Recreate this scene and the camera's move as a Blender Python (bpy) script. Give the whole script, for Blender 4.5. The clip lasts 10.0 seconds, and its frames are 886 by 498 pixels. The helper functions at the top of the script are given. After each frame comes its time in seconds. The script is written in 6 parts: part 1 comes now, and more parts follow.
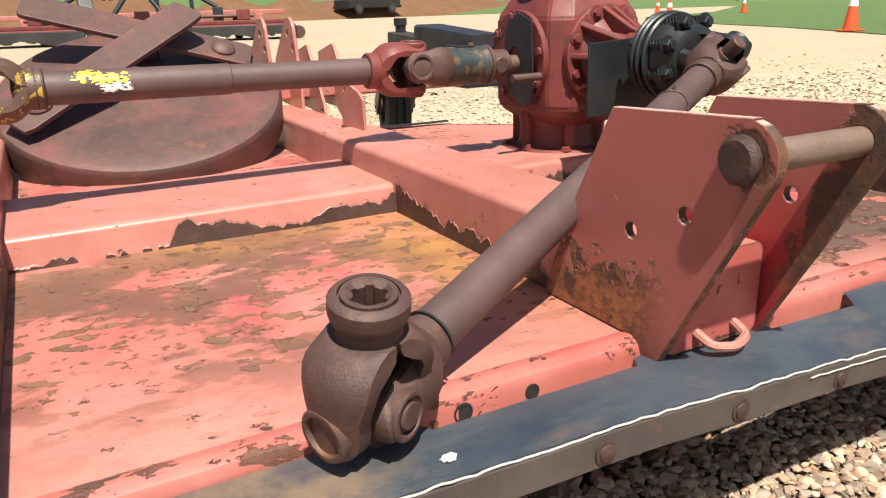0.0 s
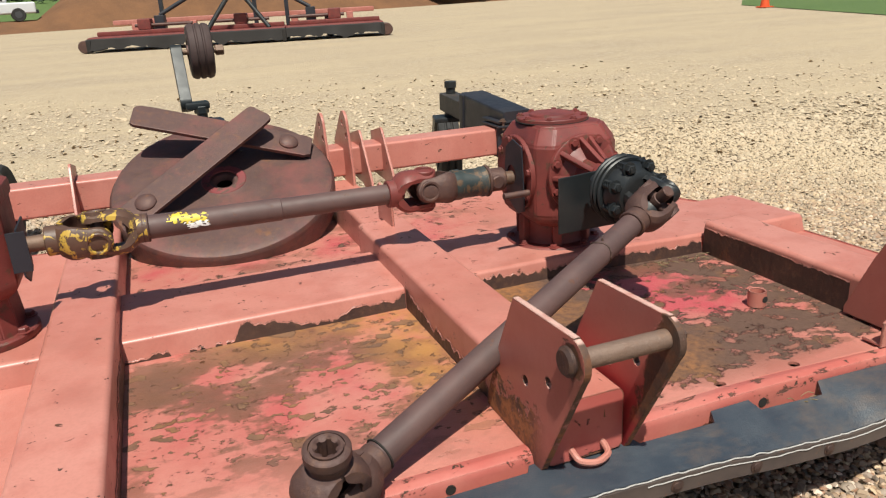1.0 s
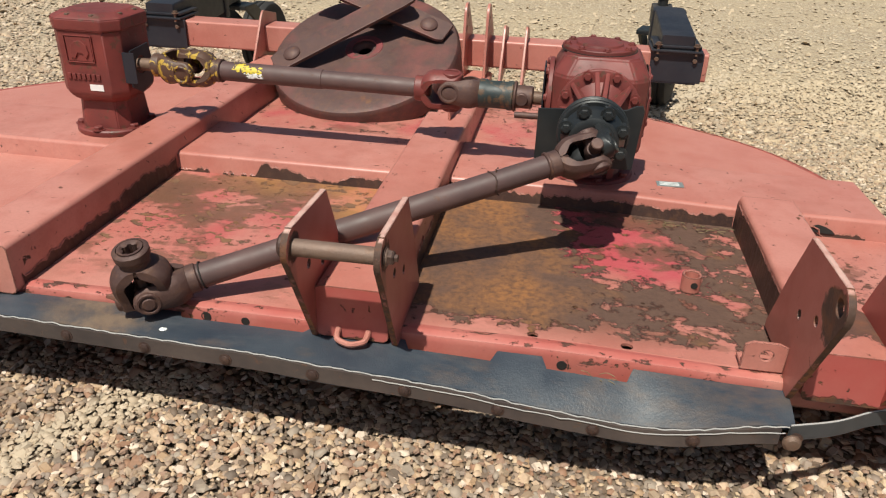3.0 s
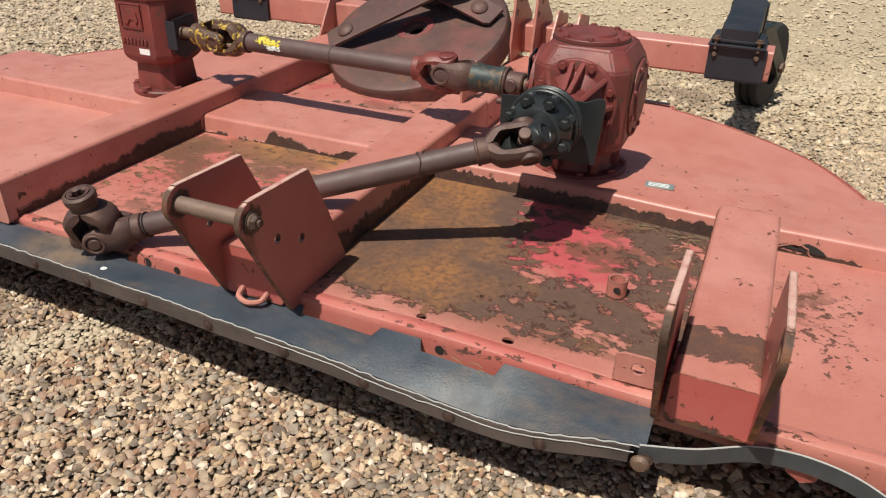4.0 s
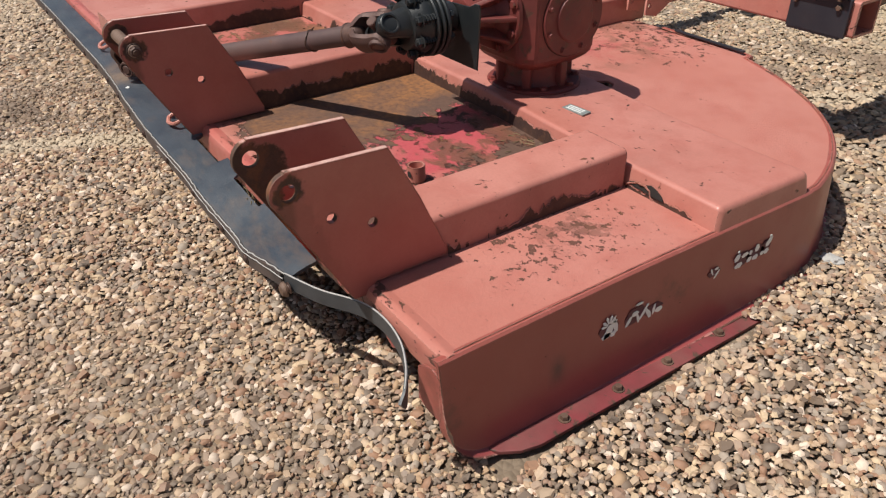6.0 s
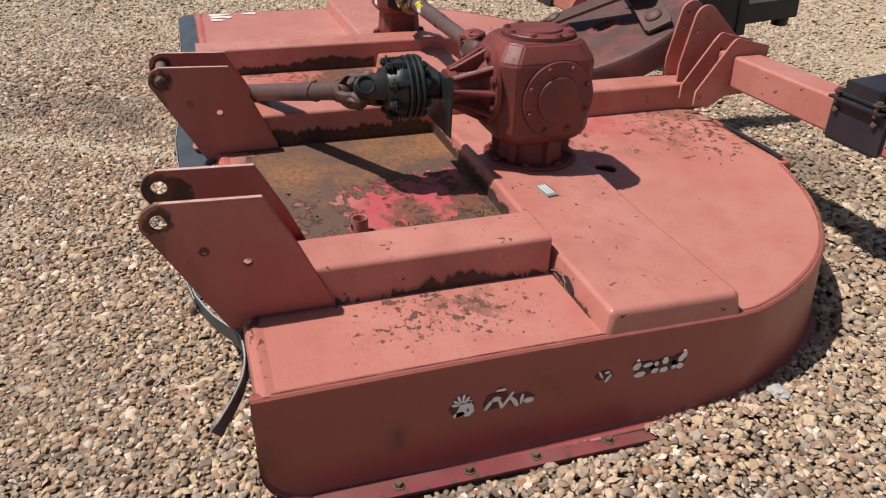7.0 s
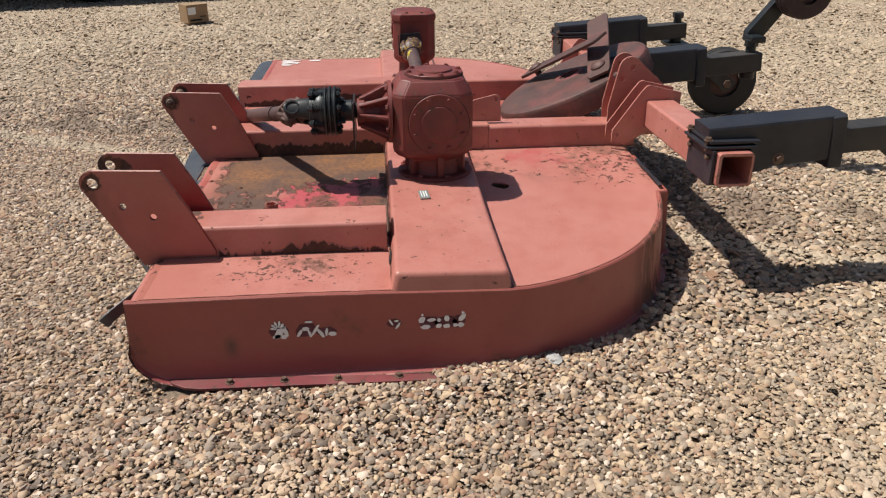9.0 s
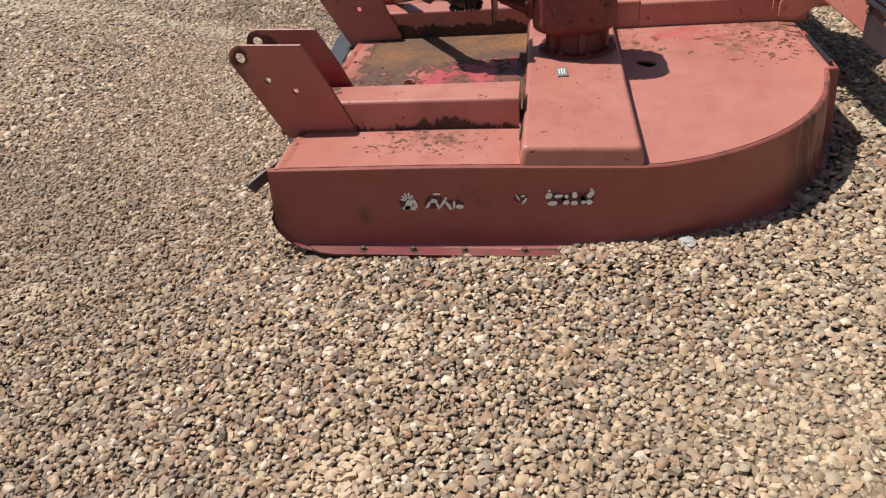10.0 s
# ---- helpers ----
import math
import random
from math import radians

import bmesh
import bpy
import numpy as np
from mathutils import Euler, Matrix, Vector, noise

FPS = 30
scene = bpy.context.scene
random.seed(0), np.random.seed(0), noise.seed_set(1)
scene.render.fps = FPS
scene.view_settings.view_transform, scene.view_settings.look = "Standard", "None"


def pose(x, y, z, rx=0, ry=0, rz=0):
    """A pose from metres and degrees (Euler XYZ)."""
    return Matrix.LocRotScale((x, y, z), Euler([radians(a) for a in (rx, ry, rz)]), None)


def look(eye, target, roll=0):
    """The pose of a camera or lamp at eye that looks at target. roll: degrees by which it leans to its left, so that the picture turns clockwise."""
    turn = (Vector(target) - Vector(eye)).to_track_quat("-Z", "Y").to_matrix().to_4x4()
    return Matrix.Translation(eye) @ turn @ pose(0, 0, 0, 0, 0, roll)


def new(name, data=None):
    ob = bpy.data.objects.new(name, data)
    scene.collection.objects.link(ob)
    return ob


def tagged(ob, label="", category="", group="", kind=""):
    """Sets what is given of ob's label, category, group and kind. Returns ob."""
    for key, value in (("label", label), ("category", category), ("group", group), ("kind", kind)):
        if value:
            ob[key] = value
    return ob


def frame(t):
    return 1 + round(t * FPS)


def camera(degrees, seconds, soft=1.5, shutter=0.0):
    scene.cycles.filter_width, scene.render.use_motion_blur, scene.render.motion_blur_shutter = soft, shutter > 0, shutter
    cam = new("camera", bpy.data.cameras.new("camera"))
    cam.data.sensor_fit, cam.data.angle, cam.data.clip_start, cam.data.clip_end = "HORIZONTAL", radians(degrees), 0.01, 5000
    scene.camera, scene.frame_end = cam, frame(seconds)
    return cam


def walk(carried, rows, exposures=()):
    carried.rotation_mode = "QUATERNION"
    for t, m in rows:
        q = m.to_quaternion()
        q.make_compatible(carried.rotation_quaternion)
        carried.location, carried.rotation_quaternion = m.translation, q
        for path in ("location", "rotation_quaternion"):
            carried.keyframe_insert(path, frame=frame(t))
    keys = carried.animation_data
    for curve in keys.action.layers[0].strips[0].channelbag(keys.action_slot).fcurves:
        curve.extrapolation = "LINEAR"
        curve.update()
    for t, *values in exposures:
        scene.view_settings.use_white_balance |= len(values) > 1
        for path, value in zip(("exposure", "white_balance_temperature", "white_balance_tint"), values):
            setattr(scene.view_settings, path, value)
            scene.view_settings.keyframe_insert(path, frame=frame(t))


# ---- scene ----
cam = camera(61.7, 10.0, 1.2)
PATH = [
    (0, (0.108, -0.036, 0.61), (0.998, 1.645, -0.008), -1.6),
    (0.3, (0.119, -0.117, 0.762), (0.968, 1.575, 0.119), -3.5),
    (0.5, (0.107, -0.208, 0.849), (0.936, 1.498, 0.215), -3.6),
    (0.8, (0.124, -0.326, 0.925), (0.881, 1.413, 0.292), -3.7),
    (1, (0.173, -0.392, 0.972), (0.836, 1.378, 0.316), -3.2),
    (1.3, (0.270, -0.475, 1.015), (0.787, 1.322, 0.306), -1.3),
    (1.5, (0.37, -0.524, 1.046), (0.76, 1.282, 0.279), -0.8),
    (2, (0.576, -0.552, 1.039), (0.736, 1.241, 0.167), 0.7),
    (2.5, (0.827, -0.6, 1.058), (0.768, 1.18, 0.149), 1.3),
    (2.7, (0.935, -0.644, 1.052), (0.79, 1.128, 0.138), 1.6),
    (3.8, (1.488, -0.536, 1.066), (0.868, 1.101, 0.099), 1.4),
    (4, (1.597, -0.506, 1.066), (0.897, 1.095, 0.094), 1.2),
    (4.5, (1.937, -0.465, 1.066), (1.045, 1.033, 0.085), 0.7),
    (5, (2.248, -0.293, 1.044), (1.205, 1.098, 0.056), 0.6),
    (5.5, (2.473, -0.138, 1.034), (1.264, 1.069, -0.005), 0.2),
    (5.7, (2.577, -0.077, 1.016), (1.289, 1.014, -0.056), -0.5),
    (6.8, (2.881, 0.428, 1.078), (1.273, 1.052, 0.066), 0.4),
    (7, (2.964, 0.521, 1.085), (1.312, 1.079, 0.105), 1.3),
    (7.5, (3.203, 0.771, 1.136), (1.461, 1.187, 0.245), 2.8),
    (8, (3.319, 1.0, 1.165), (1.522, 1.316, 0.346), 2.9),
    (8.5, (3.504, 1.124, 1.18), (1.685, 1.361, 0.383), 1.9),
    (9, (3.652, 1.197, 1.159), (1.851, 1.348, 0.304), -0.4),
    (9.5, (3.663, 1.222, 1.081), (1.943, 1.161, 0.061), -4.2),
    (10, (3.688, 1.281, 1.084), (2.016, 0.998, 0.024), -5.5),
]
walk(cam, [(t, look(eye, target, roll)) for t, eye, target, roll in PATH],
     [(0.0, 0.80, 6500, 5), (0.5, 0.43, 6500, 3), (1.0, 0.29, 6500, 4), (1.6, 0.16, 6500, 4), (2.5, 0.10, 6500, 4), (4.5, 0.12, 6500, 4), (7.0, 0.06, 6350, 11), (8.5, 0.10, 6350, 9), (10.0, 0.10, 6400, 8)])

# ---- light ----
SUN_TO = Vector((-0.12, -0.50, 1.0)).normalized()
sun = new("sun", bpy.data.lights.new("sun", "SUN"))
sun.data.energy, sun.data.angle, sun.data.color = 4.9, radians(0.9), (1.0, 0.95, 0.87)
sun.matrix_world = look((SUN_TO * 30)[:], (0, 0, 0))
world = bpy.data.worlds.new("sky")
scene.world = world
world.use_nodes = True
wn, wl = world.node_tree.nodes, world.node_tree.links
sky = wn.new("ShaderNodeTexSky")
sky.sky_type, sky.sun_disc = "NISHITA", False
sky.sun_elevation = math.asin(SUN_TO.z)
sky.sun_rotation = math.atan2(SUN_TO.x, SUN_TO.y)
sky.dust_density, sky.air_density = 2.0, 1.0
wl.new(sky.outputs[0], wn["Background"].inputs[0])
wn["Background"].inputs[1].default_value = 0.056


# ---- materials ----
class Mat:
    """A small builder for node materials; positions are in world metres."""

    def __init__(self, name, rough=0.6, metal=0.0):
        self.m = bpy.data.materials.new(name)
        self.m.use_nodes = True
        self.t = self.m.node_tree
        self.b = self.t.nodes["Principled BSDF"]
        self.b.inputs["Roughness"].default_value = rough
        self.b.inputs["Metallic"].default_value = metal
        self.p = self.node("ShaderNodeNewGeometry").outputs["Position"]

    def node(self, kind):
        return self.t.nodes.new(kind)

    def link(self, a, b):
        if isinstance(a, (int, float)):
            b.default_value = a
        elif isinstance(a, tuple):
            b.default_value = (*a, 1.0) if len(a) == 3 and len(b.default_value) == 4 else a
        else:
            self.t.links.new(a, b)

    def scaled(self, s):
        n = self.node("ShaderNodeMapping")
        self.link(self.p, n.inputs[0])
        n.inputs["Scale"].default_value = s
        return n.outputs[0]

    def noise(self, scale, detail=4.0, rough=0.55, vec=None, warp=0.0):
        n = self.node("ShaderNodeTexNoise")
        self.link(vec or self.p, n.inputs["Vector"])
        n.inputs["Scale"].default_value, n.inputs["Detail"].default_value = scale, detail
        n.inputs["Roughness"].default_value, n.inputs["Distortion"].default_value = rough, warp
        return n.outputs["Fac"]

    def cells(self, scale, feature="F1", out="Distance", vec=None):
        n = self.node("ShaderNodeTexVoronoi")
        n.feature = feature
        self.link(vec or self.p, n.inputs["Vector"])
        n.inputs["Scale"].default_value = scale
        return n.outputs[out]

    def ramp(self, f, *stops):
        n = self.node("ShaderNodeValToRGB")
        self.link(f, n.inputs[0])
        e = n.color_ramp.elements
        while len(e) < len(stops):
            e.new(0.5)
        for s, (at, c) in zip(e, stops):
            s.position = at
            s.color = (c, c, c, 1) if isinstance(c, (int, float)) else (*c, 1)
        return n.outputs[0]

    def mix(self, f, a, b, how="MIX"):
        n = self.node("ShaderNodeMix")
        n.data_type, n.blend_type = "RGBA", how
        self.link(f, n.inputs[0]), self.link(a, n.inputs[6]), self.link(b, n.inputs[7])
        return n.outputs[2]

    def math(self, op, a, b=0.0, clamp=False):
        n = self.node("ShaderNodeMath")
        n.operation, n.use_clamp = op, clamp
        self.link(a, n.inputs[0]), self.link(b, n.inputs[1])
        return n.outputs[0]

    def axis(self, i):
        n = self.node("ShaderNodeSeparateXYZ")
        self.link(self.p, n.inputs[0])
        return n.outputs[i]

    def band(self, v, lo, hi, soft):
        """1 between lo and hi, falling to 0 over soft."""
        def step(at, sign):
            n = self.node("ShaderNodeMapRange")
            n.interpolation_type = "SMOOTHSTEP"
            self.link(v, n.inputs[0])
            n.inputs[1].default_value, n.inputs[2].default_value = at - soft, at + soft
            n.inputs[3].default_value, n.inputs[4].default_value = (0, 1) if sign > 0 else (1, 0)
            return n.outputs[0]
        return self.math("MULTIPLY", step(lo, 1), step(hi, -1))

    def out(self, color, rough=None, height=None, strength=0.4, dist=0.002):
        self.link(color, self.b.inputs["Base Color"])
        if rough is not None:
            self.link(rough, self.b.inputs["Roughness"])
        if height is not None:
            n = self.node("ShaderNodeBump")
            n.inputs["Strength"].default_value, n.inputs["Distance"].default_value = strength, dist
            self.link(height, n.inputs["Height"])
            self.t.links.new(n.outputs[0], self.b.inputs["Normal"])
        return self.m


PINK, PINK_PALE, PINK_DEEP = (0.44, 0.160, 0.124), (0.52, 0.222, 0.18), (0.38, 0.108, 0.083)
RED_FRESH = (0.45, 0.055, 0.078)
RUST_DARK, RUST_BROWN, RUST_ORANGE = (0.042, 0.024, 0.020), (0.11, 0.056, 0.035), (0.27, 0.115, 0.042)


def faded_paint(name, chips=0.66, frame_tube=False, edges=0.0, low_red=False, pin=False, red=0.0):
    """Sun-bleached red paint with fine chips. frame_tube: a worn patch on top and fresher red on the sheltered front ends; edges: worn to
    rust along sharp edges; low_red: still fresh red near the bottom; pin: rust round the pin holes; red: how much of the red is left."""
    k = Mat(name, 0.5)
    big, mid, fine = k.noise(2.2, 3), k.noise(14, 6, 0.6), k.noise(160, 3)
    c = k.mix(k.ramp(big, (0.3, 0.0), (0.7, 1.0)), PINK, PINK_PALE)
    c = k.mix(k.ramp(mid, (0.45, 0.0), (0.75, 0.55)), c, PINK_DEEP)
    c = k.mix(k.ramp(k.noise(5.5, 5, 0.6, vec=k.scaled((1, 1, 0.25))), (0.5, 0.0), (0.8, 0.35)), c, (0.24, 0.085, 0.06))
    c = k.mix(k.ramp(fine, (0.42, 0.0), (0.75, 0.25)), c, (0.32, 0.13, 0.10))
    x, y, z = k.axis(0), k.axis(1), k.axis(2)
    if low_red:
        c = k.mix(0.75, c, (0.27, 0.052, 0.042))
        smear = k.math("MAXIMUM", k.math("MULTIPLY", k.band(y, 0.765, 0.795, 0.014), k.band(z, 0.065, 0.125, 0.02)), k.math("MULTIPLY", k.band(y, 0.98, 1.06, 0.03), k.band(z, 0.035, 0.055, 0.012)))
        c = k.mix(k.math("MULTIPLY", smear, k.ramp(k.noise(30, 5, 0.65), (0.3, 0.3), (0.6, 0.75))), c, (0.09, 0.048, 0.042))
        c = k.mix(k.math("MULTIPLY", k.band(k.math("ADD", z, k.math("MULTIPLY", k.noise(9, 4), -0.07)), -1.0, 0.036, 0.03), 0.6), c, (0.32, 0.06, 0.066))
        c = k.mix(k.ramp(k.noise(7, 6, 0.65), (0.60, 0.0), (0.72, 0.55)), c, (0.10, 0.055, 0.04))
    chip = k.ramp(k.noise(42, 7, 0.62, warp=0.6), (chips, 0.0), (chips + 0.02, 1.0))
    chip = k.math("MAXIMUM", chip, k.ramp(k.noise(85, 4, 0.6), (0.72, 0.0), (0.74, 1.0)))
    if low_red:
        run = k.ramp(k.noise(11, 6, 0.65, vec=k.scaled((1, 1, 0.22))), (0.50, 0.0), (0.56, 0.9))
        chip = k.math("MAXIMUM", chip, k.math("MULTIPLY", run, k.band(y, 1.96, 9.0, 0.07)))
    if red:
        left = k.math("MULTIPLY", k.ramp(k.noise(6, 5, 0.6), (0.30, red * 0.4), (0.65, red)), k.band(x, -9.0, 1.5, 0.03))
        c = k.mix(left, c, (0.40, 0.052, 0.050))
        chip = k.math("MAXIMUM", chip, k.ramp(k.noise(19, 8, 0.7, vec=k.scaled((0.5, 1.0, 1.4))), (0.585, 0.0), (0.60, 0.9)))
    if frame_tube:
        n = k.node("ShaderNodeSeparateXYZ")
        k.link(k.node("ShaderNodeNewGeometry").outputs["Normal"], n.inputs[0])
        ends = k.math("MULTIPLY", k.math("MULTIPLY", k.band(n.outputs[1], -2.0, -0.7, 0.1), k.band(y, -9.0, 0.53, 0.004)), k.band(x, 0.3, 9.0, 0.01))
        c = k.mix(k.math("MULTIPLY", ends, k.ramp(k.noise(7, 4), (0.3, 0.55), (0.7, 0.85))), c, (0.40, 0.062, 0.060))
        low = k.band(k.math("ADD", z, k.math("MULTIPLY", k.noise(24, 6, 0.66), -0.06)), -1.0, 0.207, 0.002)
        chip = k.math("MAXIMUM", chip, k.math("MULTIPLY", ends, low))
        patch = k.math("MULTIPLY", k.math("MULTIPLY", k.band(x, 1.53, 1.72, 0.01), k.band(y, 0.570, 0.660, 0.025)), k.band(z, 0.27, 1.0, 0.02))
        chip = k.math("MAXIMUM", chip, k.ramp(k.math("ADD", k.math("MULTIPLY", patch, 0.34), k.noise(22, 7, 0.68)), (0.66, 0.0), (0.69, 0.9)))
    if edges:
        n = k.node("ShaderNodeBevel")
        n.samples, n.inputs["Radius"].default_value = 4, 0.006
        d = k.node("ShaderNodeVectorMath")
        d.operation = "DOT_PRODUCT"
        k.link(n.outputs[0], d.inputs[0])
        k.link(k.node("ShaderNodeNewGeometry").outputs["Normal"], d.inputs[1])
        rim = k.ramp(k.math("SUBTRACT", 1.0, d.outputs["Value"]), (0.01, 0.0), (0.16, 0.45))
        c = k.mix(k.math("MULTIPLY", rim, 1.3), c, (0.58, 0.33, 0.275))
        worn = k.math("ADD", rim, k.math("MULTIPLY", k.noise(30, 6, 0.65), 0.9))
        chip = k.math("MAXIMUM", chip, k.ramp(worn, (0.84 - edges, 0.0), (0.87 - edges, 1.0)))
    if pin:
        c = k.mix(0.45, c, (0.34, 0.078, 0.062))

        n = k.node("ShaderNodeSeparateXYZ")
        k.link(k.node("ShaderNodeNewGeometry").outputs["Normal"], n.inputs[0])
        # Upward faces paler: bleached wear plus the sunlight they catch, put into the colour.
        above = k.math("MULTIPLY", k.band(n.outputs[2], 0.55, 2.0, 0.15), k.ramp(k.noise(38, 5, 0.6), (0.30, 0.35), (0.55, 0.9)))
        c = k.mix(above, c, (0.62, 0.40, 0.34))
        nose = k.math("MULTIPLY", k.band(n.outputs[1], -2.0, -0.45, 0.08), k.ramp(k.noise(24, 6, 0.65), (0.36, 0.0), (0.44, 1.0)))
        chip = k.math("MAXIMUM", chip, nose)

        def about(cy, cz, r):
            q = k.math("ADD", k.math("POWER", k.math("SUBTRACT", y, cy), 2.0), k.math("POWER", k.math("SUBTRACT", z, cz), 2.0))
            return k.band(k.math("ADD", k.math("SQRT", q), k.math("MULTIPLY", k.noise(35, 6, 0.65), 0.05)), -1.0, r + 0.025, 0.004)
        chip = k.math("MAXIMUM", chip, about(0.414, 0.473, 0.026))
        chip = k.math("MAXIMUM", chip, k.math("MULTIPLY", k.band(x, 1.4, 1.56, 0.002), about(0.425, 0.445, 0.050)))
        run = k.math("MULTIPLY", k.band(k.math("ADD", y, k.math("MULTIPLY", k.noise(20, 4), 0.02)), 0.40, 0.43, 0.006), k.band(z, 0.39, 0.47, 0.03))
        c = k.mix(k.math("MULTIPLY", run, 0.6), c, (0.13, 0.05, 0.035))
        inner = k.math("MAXIMUM", k.band(x, 0.80, 0.8195, 0.001), k.math("MAXIMUM", k.band(x, 1.546, 1.56, 0.001), k.band(x, 1.69, 1.7015, 0.001)))
        c = k.mix(k.math("MULTIPLY", k.math("MULTIPLY", inner, k.band(k.math("ADD", z, k.math("MULTIPLY", k.noise(8, 4), 0.08)), -1.0, 0.44, 0.05)), 0.85), c, (0.36, 0.022, 0.030))
        front = k.band(k.math("SUBTRACT", y, k.math("ADD", k.math("MULTIPLY", z, -0.40), k.math("MULTIPLY", k.noise(18, 6, 0.65), 0.11))), -1.0, 0.560, 0.006)
        chip = k.math("MAXIMUM", chip, k.math("MULTIPLY", k.math("MULTIPLY", inner, front), k.band(z, 0.30, 0.6, 0.03)))
        foot = k.band(k.math("ADD", k.math("ADD", z, k.math("MULTIPLY", k.noise(26, 7, 0.68), -0.18)), k.math("MULTIPLY", k.noise(110, 5, 0.7), -0.12)), -1.0, 0.170, 0.004)
        chip = k.math("MAXIMUM", chip, k.math("MULTIPLY", k.math("MULTIPLY", foot, k.band(y, 0.52, 0.8, 0.04)), k.band(x, -9.0, 0.667, 0.004)))
    rust = k.mix(k.noise(60, 5), RUST_DARK, RUST_BROWN)
    rust = k.mix(k.ramp(k.noise(17, 5, 0.65), (0.48, 0.0), (0.70, 0.75)), rust, (0.24, 0.085, 0.03))
    if pin:
        glow = k.math("MULTIPLY", k.band(z, 0.20, 0.33, 0.04), k.ramp(k.noise(48, 6, 0.7), (0.42, 0.0), (0.56, 0.85)))
        rust = k.mix(glow, rust, (0.34, 0.135, 0.05))
    c = k.mix(chip, c, rust)
    h = k.math("ADD", k.math("MULTIPLY", chip, -1.0), k.math("ADD", k.math("MULTIPLY", fine, 0.04), k.math("MULTIPLY", k.math("MULTIPLY", chip, k.noise(110, 5, 0.7)), 0.8)))
    r = k.math("ADD", k.math("MULTIPLY", chip, 0.3), k.math("ADD", k.math("MULTIPLY", mid, 0.2), 0.30))
    return k.out(c, r, h, 0.9, 0.003)


def deck_paint():
    """The deck plate: bleached paint at the wings, flaked to bare rust in the bays between the frame tubes."""
    k = Mat("deck_paint", 0.55)
    x, y = k.axis(0), k.axis(1)
    big, mid, fine = k.noise(2.2, 3), k.noise(14, 6, 0.6), k.noise(160, 3)
    c = k.mix(k.ramp(big, (0.3, 0.0), (0.7, 1.0)), PINK, PINK_PALE)
    c = k.mix(k.ramp(mid, (0.45, 0.0), (0.75, 0.5)), c, PINK_DEEP)
    c = k.mix(k.ramp(fine, (0.42, 0.0), (0.75, 0.22)), c, (0.34, 0.14, 0.11))
    # wear masks, as soft-edged areas
    bay1 = k.math("MULTIPLY", k.band(x, -0.02, 0.70, 0.10), k.band(y, 0.66, 1.4, 0.16))
    bay2 = k.math("MULTIPLY", k.band(x, 0.72, 1.62, 0.12), k.band(y, 0.61, 1.4, 0.07))
    heart = k.math("MULTIPLY", k.band(x, 0.74, 1.14, 0.14), k.band(y, 0.64, 1.30, 0.12))
    bay3 = k.math("MULTIPLY", k.band(x, 0.0, 1.15, 0.1), k.band(y, 1.45, 2.3, 0.05))
    wing = k.math("MULTIPLY", k.band(x, 1.66, 1.90, 0.10), k.band(y, 0.74, 1.12, 0.16))
    rear = k.math("MULTIPLY", k.band(x, 0.7, 1.25, 0.12), k.band(y, 1.85, 2.3, 0.12))
    wear = k.math("MAXIMUM", k.math("MULTIPLY", bay1, 0.075), k.math("MAXIMUM", k.math("MULTIPLY", bay2, 0.225), k.math("MULTIPLY", bay3, 0.08)))
    wear = k.math("ADD", wear, k.math("MULTIPLY", heart, 0.16))
    # one patch where the paint is still fresh
    fresh = k.math("MULTIPLY", k.band(k.math("ADD", x, k.math("MULTIPLY", k.math("SUBTRACT", y, 1.0), 0.35)), 1.10, 1.40, 0.09), k.band(y, 0.84, 1.24, 0.09))
    wear = k.math("SUBTRACT", wear, k.math("MULTIPLY", fresh, 0.13))
    flake = k.noise(16, 11, 0.74, vec=k.scaled((0.9, 1.15, 1.0)), warp=0.25)
    spots = k.noise(40, 7, 0.62)
    bare = k.ramp(k.math("ADD", k.math("ADD", flake, wear), k.math("MULTIPLY", spots, 0.14)), (0.745, 0.0), (0.756, 1.0))
    # Curled flake rims; their shadow line is painted dark into the colour.
    lifted = k.ramp(k.math("ADD", k.math("ADD", flake, wear), k.math("MULTIPLY", spots, 0.14)), (0.722, 0.0), (0.742, 0.4), (0.757, 0.4), (0.764, 0.0))
    lifted = k.math("MULTIPLY", lifted, k.ramp(k.noise(21, 4), (0.46, 0.0), (0.54, 1.0)))
    lifted = k.math("MULTIPLY", lifted, k.math("SUBTRACT", 1.0, k.math("MULTIPLY", bay1, 0.65)))
    speck = k.math("ADD", spots, k.math("MULTIPLY", k.math("MAXIMUM", k.math("MAXIMUM", wing, rear), k.math("MULTIPLY", bay1, 0.7)), 0.128))
    dots = k.ramp(speck, (0.70, 0.0), (0.712, 1.0))
    pits = k.ramp(k.math("ADD", k.noise(95, 4, 0.55), k.math("MULTIPLY", wing, 0.075)), (0.70, 0.0), (0.715, 1.0))
    dots = k.math("MAXIMUM", dots, k.math("MULTIPLY", pits, wing))
    blobs = k.ramp(k.math("ADD", k.noise(19, 6, 0.55, vec=k.scaled((0.75, 1.2, 1.0))), k.math("MULTIPLY", bay1, 0.035)), (0.635, 0.0), (0.648, 1.0))
    dots = k.math("MAXIMUM", dots, k.math("MULTIPLY", blobs, bay1))
    bare = k.math("MAXIMUM", bare, dots)
    stain = k.math("MULTIPLY", k.band(x, 1.72, 1.84, 0.07), k.band(y, 0.90, 1.06, 0.07))
    bare = k.math("MAXIMUM", bare, k.math("MULTIPLY", k.ramp(k.math("ADD", k.noise(17, 6, 0.65), k.math("MULTIPLY", stain, 0.14)), (0.60, 0.0), (0.66, 1.0)), k.math("MULTIPLY", stain, 0.75)))
